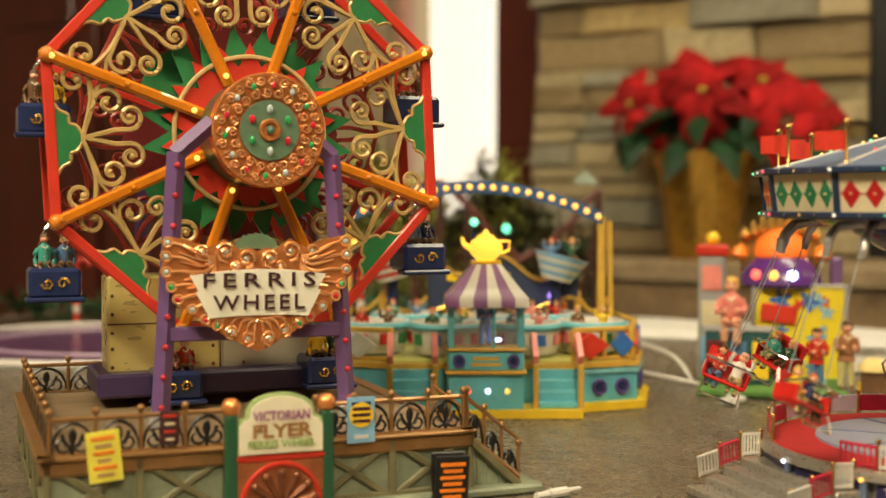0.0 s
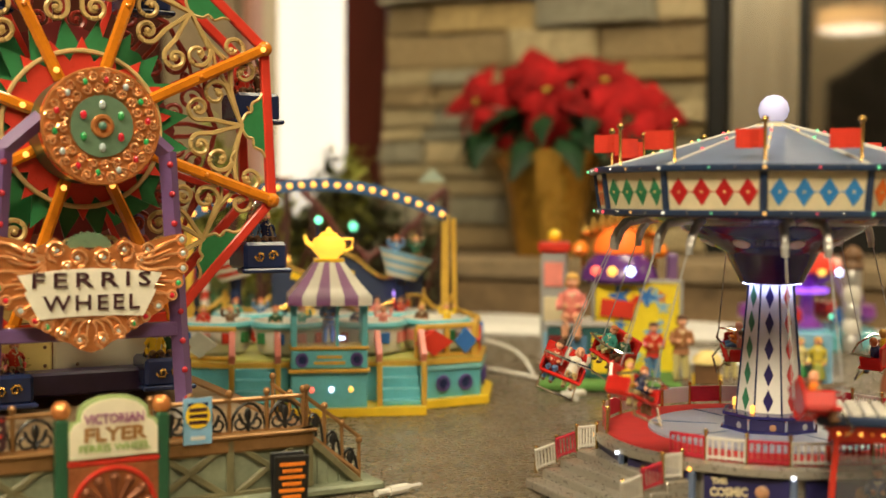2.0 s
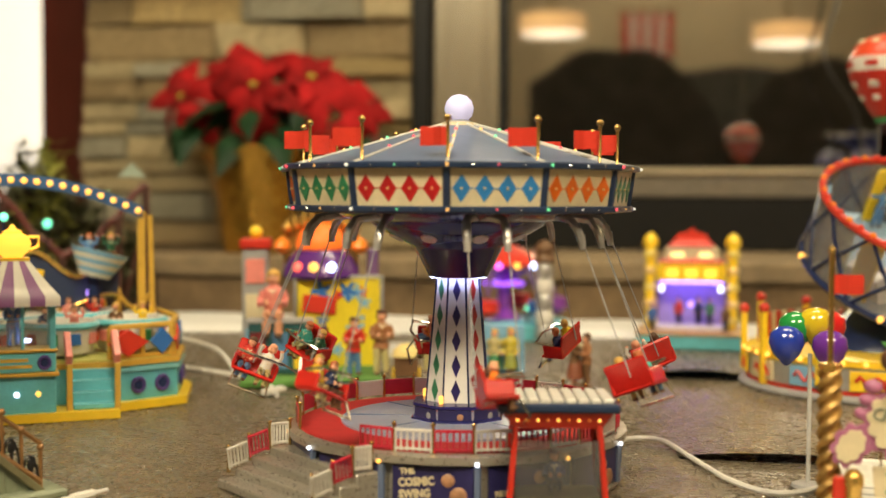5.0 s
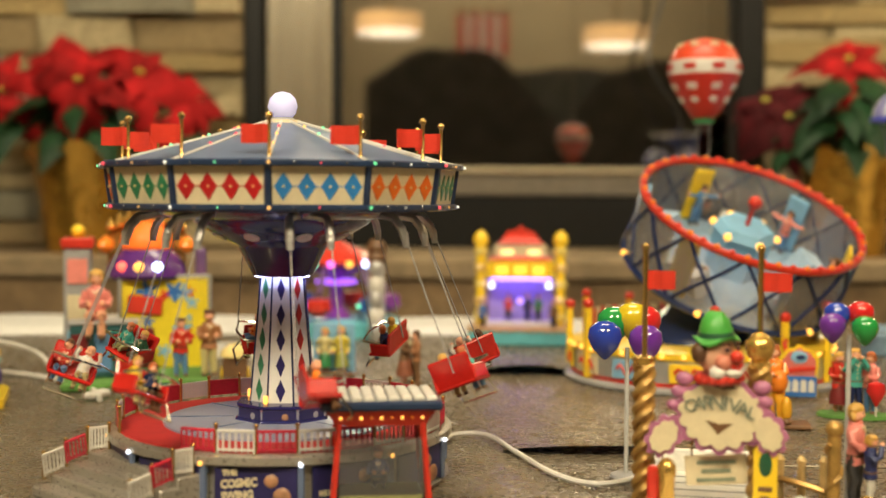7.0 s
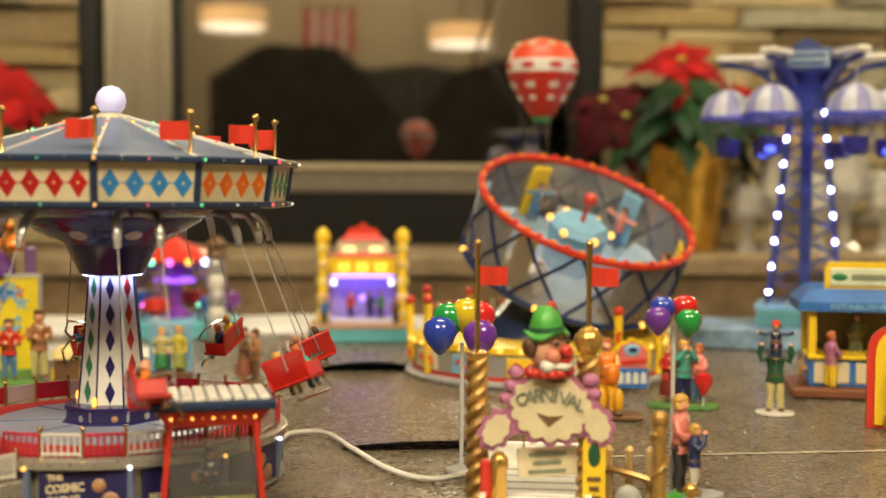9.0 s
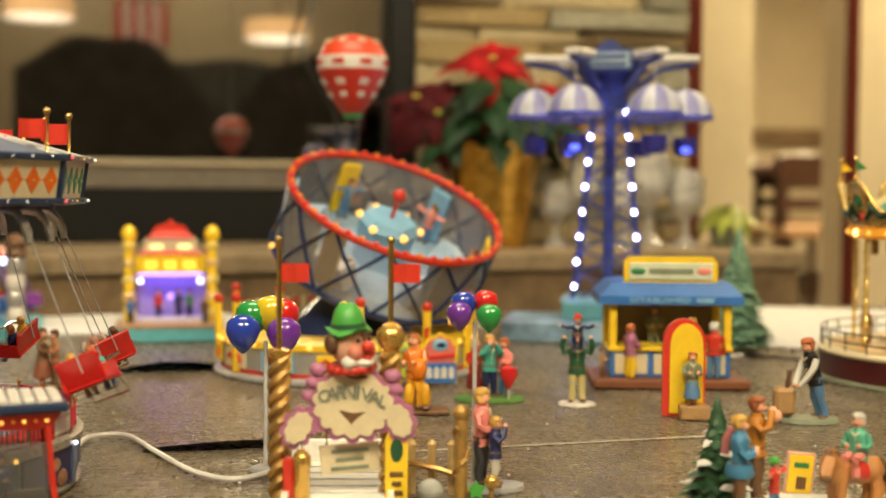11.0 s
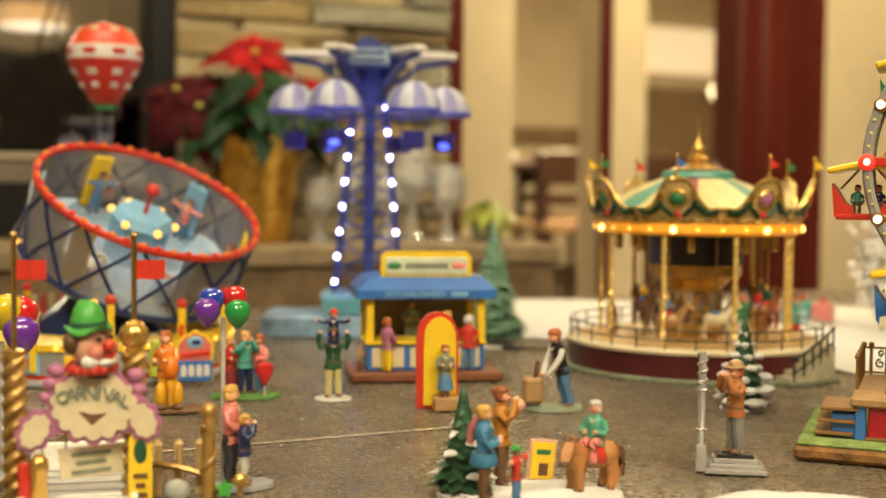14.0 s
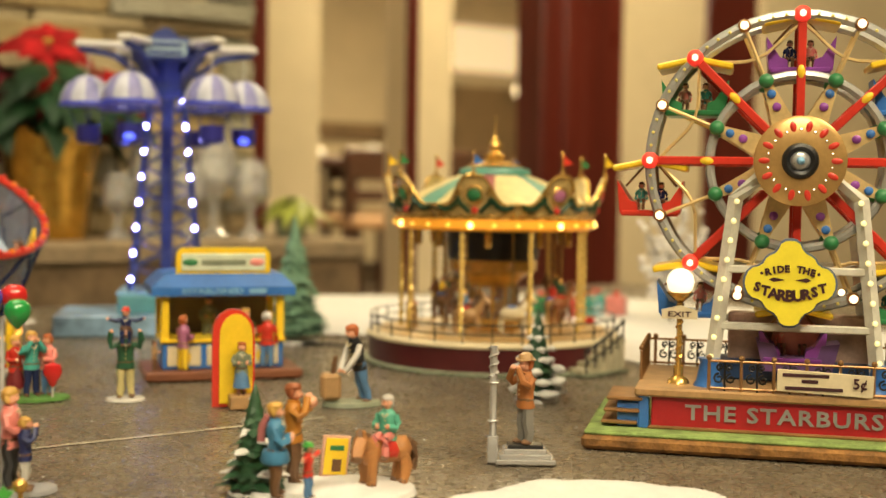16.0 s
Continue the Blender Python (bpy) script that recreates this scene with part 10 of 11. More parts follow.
def poinsettia(x, y, z, seed, heads, label, dark_every=0, size=1.0, bush=12):
    rnd = random.Random(seed)
    p = thing("poinsettia", label, "potted plant", pose(x, y, z))
    n = 30
    pot = Mesh(FOIL)
    V, F = [], []
    prof = [(0.066, 0), (0.070, 0.03), (0.080, 0.10), (0.090, 0.165), (0.105, 0.200), (0.098, 0.198), (0.08, 0.15)]
    for j, (r, h) in enumerate(prof):
        for i in range(n):
            a = math.tau * i / n
            q = r * (1 + 0.05 * noise.noise((math.cos(a) * 4, math.sin(a) * 4, j * 0.9 + seed)) + (0.05 * math.sin(11 * a) if 3 < j < 6 else 0.015 * math.sin(13 * a + j)))
            V.append((q * math.cos(a), q * math.sin(a), h + (0.012 * math.sin(7 * a + seed) if 3 < j < 6 else 0)))
    F = [(j * n + i, j * n + (i + 1) % n, (j + 1) * n + (i + 1) % n, (j + 1) * n + i) for j in range(len(prof) - 1) for i in range(n)]
    F.append(tuple(range(n - 1, -1, -1)))
    pot.put(V, F, True)
    part("foil_wrapped_pot", pot, p, "crumpled gold foil pot wrap")
    part("soil", Mesh(BROWN).lathe([(0.085, 0.165), (0.02, 0.175)], 16), p)
    big, small, green = leaf_mesh(BRACT, 0.126, 0.034, 0.65), leaf_mesh(BRACT, 0.078, 0.024, 0.25), leaf_mesh(LEAF, 0.105, 0.030, 0.35)
    bigd, smalld = leaf_mesh(BRACT_DARK, 0.112, 0.033, 0.5), leaf_mesh(BRACT_DARK, 0.065, 0.022, 0.25)
    for hi, (hx, hy, hz, tx, ty) in enumerate(heads):
        hz -= 0.028
        part("stem", Mesh(LEAF).tube([(hx * 0.15, hy * 0.15, 0.15), (hx * 0.6, hy * 0.6, 0.15 + (hz - 0.15) * 0.6), (hx, hy, hz)], 0.005, 6), p)
        dk = dark_every and hi % dark_every == 0
        base = pose(hx, hy, hz, ty, tx, 0)
        for i in range(6):
            a = 60 * i + rnd.uniform(-18, 18)
            part("bract", bigd if dk else big, p, "", base @ pose(0, 0, 0, 0, 0, a) @ pose(0.008, 0, 0, rnd.uniform(-25, 25), rnd.uniform(-12, 30), 0) @ Matrix.Scale(rnd.uniform(0.8, 1.1) * size, 4))
        for i in range(5):
            a = 360 * i / 5 + rnd.uniform(-18, 18)
            part("bract", smalld if dk else small, p, "", base @ pose(0, 0, 0.006, 0, 0, a) @ pose(0.004, 0, 0, rnd.uniform(-25, 25), rnd.uniform(-25, 12), 0) @ Matrix.Scale(rnd.uniform(0.8, 1.1) * size, 4))
        part("flower_eye", Mesh(mat("yellow_green_cyathia", (0.45, 0.42, 0.05), 0.6)).ball((hx, hy, hz + 0.008), 0.010, 8, sz=0.6), p, "yellow-green flower centre")
        for i in range(5):
            part("leaf", green, p, "", pose(hx * 0.8, hy * 0.8, hz - 0.035, 0, 0, 72 * i + rnd.uniform(-30, 30)) @ pose(0.006, 0, 0, rnd.uniform(-25, 25), rnd.uniform(5, 40), 0) @ Matrix.Scale(rnd.uniform(0.8, 1.15), 4))
    for i in range(bush):
        part("leaf", green, p, "", pose(0, 0, 0.235 + 0.018 * (i % 4) + 0.016 * (i // 12), 0, 0, 77 * i + rnd.uniform(-12, 12)) @ pose(0.05, 0, 0, rnd.uniform(-20, 20), rnd.uniform(0, 30), 0) @ Matrix.Scale(rnd.uniform(0.9, 1.3), 4))
    return p


poinsettia(-0.735, 2.45, 0.0905, 11, [(-0.135, -0.05, 0.325, -40, 62), (0.015, -0.07, 0.345, 0, 70), (-0.055, 0.05, 0.385, -15, 45), (0.115, -0.01, 0.365, 25, 55), (0.205, 0.02, 0.315, 62, 40)], "red poinsettia in a gold foil pot on the hearth")
poinsettia(0.735, 2.45, 0.0905, 12, [(-0.120, -0.02, 0.285, -45, 55), (0.005, 0.03, 0.400, -5, 45), (-0.150, 0.04, 0.320, -35, 40), (0.145, 0.0, 0.315, 45, 45)], "red poinsettia with dark leaves in gold foil", 2, 0.90, 44)

# ---- hearth things ----
crystal = clear("crystal_glass", (0.985, 0.985, 0.985), 0.03, 0.16)
for i, (x, y, h, r) in enumerate(((0.86, 2.43, 0.13, 0.034), (0.93, 2.46, 0.19, 0.040), (1.00, 2.41, 0.15, 0.036), (1.07, 2.45, 0.21, 0.046), (1.14, 2.42, 0.16, 0.038))):
    v = thing("crystal_vase", "cut crystal vase standing on the hearth ledge", "vase", pose(x, y, 0.0905), group="crystal vases")
    part("bowl", Mesh(crystal).lathe([(r * 0.8, 0), (r * 0.7, 0.006), (r * 0.25, 0.02), (r * 0.2, h * 0.35), (r, h * 0.55), (r * 0.95, h * 0.8), (r * 0.6, h), (r * 0.55, h), (r * 0.85, h * 0.78), (r * 0.85, h * 0.58), (0.002, h * 0.4)], 14, smooth=False), v, "faceted clear bowl")
    # chrome beads added in place of bright glints on the cut glass
    for q in range(12):
        a = math.tau * q / 12 * 2.3
        part("crystal_drop", Mesh(CHROME).ball((r * 0.95 * math.cos(a), r * 0.95 * math.sin(a), h * (0.30 + 0.055 * q)), 0.0045, 4, sz=1.5), v, "chrome bead added as a sparkle of the cut glass")
pl = thing("yellow_green_plant", "low potted plant with yellow-green leaves", "potted plant", pose(1.235, 2.42, 0.0905))
part("pot", Mesh(SAGE).lathe([(0.03, 0), (0.036, 0.03), (0.038, 0.05), (0.034, 0.05)], 16), pl)
ygl = leaf_mesh(mat("lime_leaf", (0.30, 0.34, 0.05), 0.5, vary=0.4, rand=0.3), 0.075, 0.020, 0.8)
for i in range(14):
    part("leaf", ygl, pl, "", pose(0, 0, 0.05 + 0.012 * (i % 4), 0, 0, 26 * i) @ pose(0.005, 0, 0, 0, -25 + 12 * (i % 4), 0))

# ---- fireplace ----
steel = mat("black_steel", (0.006, 0.006, 0.006), 0.5, 0.0, vary=0.2)
steel.node_tree.nodes["Principled BSDF"].inputs["Specular IOR Level"].default_value = 0.25
fp = thing("fireplace", "black steel fireplace with a wide glass front", "fireplace", pose(0, WALL, 0))
part("surround", Mesh(steel).box((-0.440, -0.01, 0.52), (0.040, 0.06, 0.87), bevel=0.004), fp, "black upright")
part("surround", Mesh(steel).box((0.595, -0.01, 0.52), (0.058, 0.06, 0.87), bevel=0.004), fp, "black upright")
part("lintel", Mesh(steel).box((0.085, -0.01, 0.985), (1.08, 0.06, 0.06), bevel=0.004), fp)
brushed = mat("brushed_steel_bar", (0.75, 0.66, 0.48), 0.3, 0.7, vary=0.15, scale=10, stretch=(0.05, 1, 1))
part("steel_bar", Mesh(brushed).box((0.085, -0.005, 0.257), (0.955, 0.03, 0.014), bevel=0.003), fp, "bright steel bar")
part("steel_panel", Mesh(mat("dull_steel_panel", (0.26, 0.23, 0.19), 0.35, 0.6)).box((0.085, 0.0, 0.226), (0.955, 0.02, 0.046), bevel=0.003), fp, "dull steel panel")
part("lower_grille", Mesh(steel).box((0.085, 0.004, 0.146), (0.955, 0.03, 0.108), bevel=0.003), fp, "black lower grille")
part("inner_strip", Mesh(mat("bright_steel_strip", (0.55, 0.50, 0.40), 0.22, 0.8, vary=0.2, scale=6, stretch=(3, 1, 0.1))).box((-0.347, 0.004, 0.61), (0.140, 0.03, 0.70), bevel=0.003), fp, "pale steel side strip")
part("inner_post", Mesh(steel).box((-0.268, 0.004, 0.61), (0.018, 0.03, 0.70), bevel=0.003), fp)
part("firebox", Mesh(mat("sooty_firebrick", (0.035, 0.030, 0.024), 0.9, vary=0.3, scale=8, bump=0.5)).box((0.085, 0.40, 0.58), (1.0, 0.02, 0.86), bevel=0.002).box((-0.40, 0.21, 0.58), (0.02, 0.40, 0.86), bevel=0.002).box((0.57, 0.21, 0.58), (0.02, 0.40, 0.86), bevel=0.002).box((0.085, 0.21, 0.16), (0.98, 0.40, 0.02), bevel=0.002).box((0.085, 0.21, 1.0), (0.98, 0.40, 0.02), bevel=0.002), fp, "sooty firebox lining")
gl = bpy.data.materials.new("smoked_fireplace_glass")
gl.use_nodes = True
nt = gl.node_tree
out = nt.nodes["Material Output"]
nt.nodes.remove(nt.nodes["Principled BSDF"])
tr_n, g_n, mx = nt.nodes.new("ShaderNodeBsdfTransparent"), nt.nodes.new("ShaderNodeBsdfGlossy"), nt.nodes.new("ShaderNodeMixShader")
tr_n.inputs[0].default_value = (0.5, 0.48, 0.44, 1)
g_n.inputs["Roughness"].default_value = 0.03
mx.inputs[0].default_value = 0.6
nt.links.new(tr_n.outputs[0], mx.inputs[1])
nt.links.new(g_n.outputs[0], mx.inputs[2])
nt.links.new(mx.outputs[0], out.inputs[0])
part("glass", Mesh(gl).box((0.14, 0.012, 0.61), (0.85, 0.006, 0.69), bevel=0.001), fp, "smoked reflecting glass")
charred = mat("charred_log", (0.02, 0.016, 0.013), 0.9, vary=0.4, bump=0.8, bump_scale=60)
for i, (x, y, z, L, r, a) in enumerate(((-0.05, 0.20, 0.25, 0.40, 0.055, 8), (0.32, 0.18, 0.24, 0.36, 0.06, -12), (0.12, 0.26, 0.33, 0.42, 0.05, 14), (0.40, 0.26, 0.31, 0.26, 0.05, 35))):
    part("log", Mesh(charred).cyl((x - L / 2 * math.cos(math.radians(a)), y, z - L / 2 * math.sin(math.radians(a)) * 0.3), (x + L / 2 * math.cos(math.radians(a)), y + 0.03, z + L / 2 * math.sin(math.radians(a)) * 0.3), r, r * 0.85, 12), fp, "charred log")
solid("dark_wire", Mesh(BLACK).tube(smooth_path([(0.36, 2.62, 0.75), (0.40, 2.60, 0.62), (0.37, 2.58, 0.48), (0.43, 2.56, 0.36), (0.44, 2.55, 0.22), (0.45, 2.52, 0.094)]), 0.003, 6), "thin dark wire hanging before the fireplace", "wire")

# ---- lounge behind the camera, seen in the fireplace glass ----
SHADE = glow("warm_lampshade", (1.0, 0.62, 0.28), 0.55)
for x, y, z in ((-0.41, -1.5, 1.10), (0.84, -1.5, 1.03)):
    p = thing("pendant_lamp", "warm drum pendant lamp on a thin rod", "lamp", pose(x, y, z), group="pendant lamps")
    part("shade", Mesh(SHADE).lathe([(0.18, 0), (0.18, 0.10)], 28, caps=False).lathe([(0.176, 0.10), (0.176, 0)], 28, caps=False), p, "amber fabric shade")
    part("diffuser", Mesh(glow("lamp_diffuser", (1.0, 0.86, 0.6), 3.2)).lathe([(0.174, 0.003), (0.02, 0.004)], 28), p, "bright diffuser")
    part("rod", Mesh(BRASS).cyl((0, 0, 0.1), (0, 0, 2.25 - z), 0.006, n=8), p)
upholstery = mat("charcoal_upholstery", (0.050, 0.046, 0.038), 0.9, vary=0.3, scale=10, bump=0.4)
for x, w, h, sk in ((0.06, 1.10, 1.37, -0.9), (0.92, 0.90, 1.30, 0.2)):
    c = thing("wing_chair", "charcoal upholstered wing chair with a tall back", "armchair", pose(x, -0.95, FLOOR))
    bk = Mesh(upholstery)
    crest = [(w * 0.5 * u, h * (0.70 + 0.30 * max(0.0, math.cos(1.45 * (u - 0.18 * sk) / (1 + 0.18 * sk * (1 if u > 0 else -1)))) ** 0.75 + 0.012 * math.sin(9 * u))) for u in [1 - 2 * q / 28 for q in range(29)]]
    bk.slab([(-w / 2, 0.35), (w / 2, 0.35)] + crest, -0.07, 0.07, m=UP)
    part("back", bk, c)
    part("seat", Mesh(upholstery).box((0, -0.30, 0.30), (w * 0.9, 0.55, 0.24), bevel=0.04), c)
    for s in (-1, 1):
        part("arm", Mesh(upholstery).box((s * w * 0.46, -0.28, 0.40), (0.10, 0.55, 0.40), bevel=0.03), c)
        part("leg", Mesh(BROWN).cyl((s * w * 0.4, -0.5, 0), (s * w * 0.4, -0.5, 0.2), 0.02, n=8), c)
        part("leg", Mesh(BROWN).cyl((s * w * 0.4, 0.0, 0), (s * w * 0.4, 0.0, 0.36), 0.02, n=8), c)
sofa = thing("sofa", "long charcoal upholstered sofa behind the armchairs", "sofa", pose(0.46, -1.75, FLOOR))
part("back", Mesh(upholstery).slab([(-1.0, 0.30), (1.0, 0.30)] + [(0.5 * u, 1.34 - 0.10 * abs(u / 2) ** 4 + 0.015 * math.sin(5 * u)) for u in [2 - 4 * q / 24 for q in range(25)]], -0.09, 0.09, m=UP), sofa)
part("seat", Mesh(upholstery).box((0, -0.38, 0.28), (1.9, 0.60, 0.30), bevel=0.05), sofa)
for s in (-1, 1):
    part("arm", Mesh(upholstery).box((s * 0.94, -0.34, 0.38), (0.14, 0.60, 0.50), bevel=0.04), sofa)
    for y in (-0.6, 0.0):
        part("leg", Mesh(BROWN).cyl((s * 0.9, y, 0), (s * 0.9, y, 0.16), 0.025, n=8), sofa)
flag = thing("striped_banner", "red and white striped cloth banner on the wall", "banner", pose(0.14, -3.43, 1.34))
for i in range(7):
    part("stripe", Mesh(RED if i % 2 == 0 else WHITE).box((-0.15 + 0.05 * i, 0, 0), (0.05, 0.006, 0.30), bevel=0.001), flag)
part("rod", Mesh(BRASS).cyl((-0.19, 0, 0.16), (0.19, 0, 0.16), 0.008, n=8), flag)

# ---- west side: window, dark wood ----
WY = 2.95
frame_wood = WINE
wl = Mesh(plaster)
wl.box((-2.62, WY + 0.06, 0.94), (1.86, 0.12, 2.62), bevel=0.003)
wl.box((-1.495, WY + 0.06, -0.21), (0.39, 0.12, 0.32), bevel=0.003)
wl.box((-1.495, WY + 0.06, 2.0), (0.39, 0.12, 0.5), bevel=0.003)
solid("wall_window", wl, "cream wall with a tall bright window", "wall", kind="structure")
win = thing("window_1", "tall bright window in dark red-brown frame", "window", pose(0, WY, 0), kind="structure")
part("window_frame", Mesh(frame_wood).box((-1.345, -0.01, 0.82), (0.115, 0.10, 2.4), bevel=0.004), win, "dark red-brown jamb")
part("window_frame", Mesh(frame_wood).box((-2.31, -0.05, 0.82), (0.76, 0.10, 2.4), bevel=0.004), win, "dark red-brown panel beside the window")
part("mullion", Mesh(mat("pinkish_mullion", (0.50, 0.26, 0.20), 0.5)).box((-1.70, 0.0, 0.82), (0.030, 0.06, 1.9), bevel=0.003), win)
part("transom", Mesh(mat("pinkish_mullion", (0.50, 0.26, 0.20), 0.5)).box((-1.50, 0.05, 1.30), (0.30, 0.03, 0.025), bevel=0.003), win)
part("window_sill", Mesh(frame_wood).box((-1.54, -0.03, -0.06), (0.42, 0.16, 0.04), bevel=0.004), win)
part("pane", Mesh(CLEAR).box((-1.55, 0.03, 0.85), (0.32, 0.006, 1.8), bevel=0.001), win).visible_shadow = False
solid("backdrop", Mesh(glow("pale_winter_light", (1.0, 0.95, 0.84), 0.86)).box((-2.1, WY + 0.6, 0.8), (2.4, 0.02, 2.6), bevel=0.002), "pale bright outdoors beyond the window", "backdrop", kind="structure")
cur = thing("curtain", "cream curtain beside the window", "curtain", pose(-1.82, WY - 0.08, FLOOR))
me = Mesh(mat("cream_curtain", (0.52, 0.42, 0.28), 0.9, vary=0.15))
n = 60
V = [(-0.10 + 0.2 * i / n, 0.03 * math.sin(i * 0.9), z) for z in (0.02, 2.5) for i in range(n + 1)]
V2 = [(x, y + 0.006, z) for x, y, z in V]
F = [(i, i + 1, n + 2 + i, n + 1 + i) for i in range(n)]
me.put(V, F, True)
me.put(V2, [f[::-1] for f in F], True)
part("cloth", me, cur)
part("curtain_rod", Mesh(BRASS).cyl((-0.2, 0, 2.5), (0.2, 0, 2.5), 0.012, n=8), cur)
door = thing("door_1", "dark red-brown panelled door", "door", pose(-3.14, WY - 0.07, FLOOR), kind="structure")
part("leaf", Mesh(WINE).box((0, 0, 1.05), (0.84, 0.05, 2.08), bevel=0.004), door)
for sx in (-1, 1):
    for z in (0.55, 1.5):
        part("panel", Mesh(WINE).box((sx * 0.2, -0.03, z), (0.28, 0.02, 0.7), bevel=0.008), door)
part("door_handle", Mesh(BRASS).cyl((0.36, -0.03, 1.0), (0.36, -0.09, 1.0), 0.01, n=8).ball((0.36, -0.1, 1.0), 0.025, 10), door)
tin = thing("tinsel_tree", "tall pink and silver tinsel column", "decoration", pose(-1.50, 1.30, 0))
tm = Mesh(mat("pink_tinsel", (0.50, 0.22, 0.20), 0.3, 0.4, vary=0.4, scale=90))
rnd = random.Random(4)
for i in range(900):
    a, z, r = rnd.uniform(0, math.tau), rnd.uniform(0.02, 0.62), rnd.uniform(0.035, 0.06)
    c, s = math.cos(a), math.sin(a)
    d = 0.010
    tm.put([(r * c * 0.7, r * s * 0.7, z), (r * c + s * d * 0.3, r * s - c * d * 0.3, z + rnd.uniform(-d, d)), (r * c - s * d * 0.3, r * s + c * d * 0.3, z + rnd.uniform(-d, d))], [(0, 1, 2)], False)
tagged(part("tinsel", tm, tin), kind="stuff")
part("pole", Mesh(SILVER).cyl((0, 0, 0), (0, 0, 0.64), 0.03, n=12), tin)

# ---- skating pond and far toys behind the large wheel ----
pond = thing("skating_pond", "purple toy skating pond with white edge", "toy pond", pose(-1.22, 1.36, 0, 0, 0, 30))
part("ice", Mesh(mat("purple_pond", (0.13, 0.055, 0.15), 0.25, vary=0.15, scale=12)).lathe([(0.30, 0), (0.30, 0.006), (0.02, 0.007)], 48, squash=0.8), pond, "purple pond surface")
part("edge", Mesh(WHITE).ring(0.302, 0.006, 60, 6), pond, "", Matrix.Diagonal((1, 0.8, 1, 1)) @ pose(0, 0, 0.005))
part("inner_line", Mesh(mat("pale_lilac_line", (0.5, 0.38, 0.5), 0.5)).ring(0.20, 0.002, 60, 5), pond, "", Matrix.Diagonal((1, 0.8, 1, 1)) @ pose(0, 0, 0.007))
for i in range(7):
    a = math.radians(-60 + 35 * i)
    x, y = 0.32 * math.cos(a), 0.26 * math.sin(a)
    cane = thing("candy_cane_post", "red and white striped toy candy cane", "toy post", pose(-1.22, 1.36, 0, 0, 0, 30) @ pose(x, y, 0), group="candy cane posts")
    for q in range(8):
        part("band", Mesh(RED if q % 2 else WHITE).cyl((0, 0, 0.012 * q), (0, 0, 0.012 * q + 0.012), 0.005, n=8), cane)
    part("hook", Mesh(RED).tube([(0, 0, 0.096), (0.004, 0, 0.108), (0.016, 0, 0.110), (0.020, 0, 0.098)], 0.005, 7), cane)


def greenery(name, label, m, size, count, seed, material, core=None):
    """A bank of small pointed leaves with an uneven top, over a rough inner mass."""
    rnd = random.Random(seed)
    g = Mesh(material)
    crest = lambda x: 0.72 + 0.20 * math.sin(x * 23 + seed) + 0.12 * math.sin(x * 61 + 2 * seed)
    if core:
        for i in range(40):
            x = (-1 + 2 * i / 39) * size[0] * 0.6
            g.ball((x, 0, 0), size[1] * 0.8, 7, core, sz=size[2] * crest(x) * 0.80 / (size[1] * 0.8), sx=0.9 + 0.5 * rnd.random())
    for i in range(count):
        x, y = rnd.uniform(-1, 1) * size[0] * 0.6, rnd.uniform(-1, 1) * size[1]
        z = rnd.random() ** 0.75 * size[2] * crest(x) * (1 - 0.35 * (y / size[1]) ** 2)
        a, b = rnd.uniform(0, math.tau), rnd.uniform(-0.5, 0.9)
        L, w = rnd.uniform(0.02, 0.045), rnd.uniform(0.004, 0.009)
        d = Vector((math.cos(a) * math.cos(b), math.sin(a) * math.cos(b), math.sin(b)))
        s = Vector((-math.sin(a), math.cos(a), 0)) * w
        p = Vector((x, y, z + 0.01))
        g.put([p, p + d * L * 0.5 + s, p + d * L, p + d * L * 0.5 - s], [(0, 1, 2, 3)], False)
    return solid(name, g, label, "greenery", m, kind="stuff")


greenery("garland", "dark green garland along the pond", pose(-1.30, 1.62, 0, 0, 0, 20), (0.55, 0.06, 0.05), 900, 3, NEEDLE)
hedge = mat("yellow_green_hedge", (0.40, 0.41, 0.09), 0.7, vary=0.4)
# leaf tone darkened for the inner mass, as shade between the leaves
shaded_hedge_core = mat("shaded_hedge_core", (0.13, 0.14, 0.04), 0.9, vary=0.4)
greenery("garland", "tall yellow-green garland on the table edge", pose(-1.055, 1.93, 0.0, 0, 0, 28), (0.24, 0.05, 0.325), 2600, 4, hedge, shaded_hedge_core)
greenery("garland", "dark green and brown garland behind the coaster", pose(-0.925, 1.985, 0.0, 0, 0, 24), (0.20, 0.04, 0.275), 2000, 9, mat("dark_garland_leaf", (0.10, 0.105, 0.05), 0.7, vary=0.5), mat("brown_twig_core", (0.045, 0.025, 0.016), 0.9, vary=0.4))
# timber coaster behind the teacups
CM = pose(-0.86, 1.76, 0, 0, 0, 26)
coast = thing("timber_coaster", "dark red-brown timber toy coaster", "toy ride", CM)
ctim = mat("coaster_timber", (0.065, 0.022, 0.014), 0.6, vary=0.3)
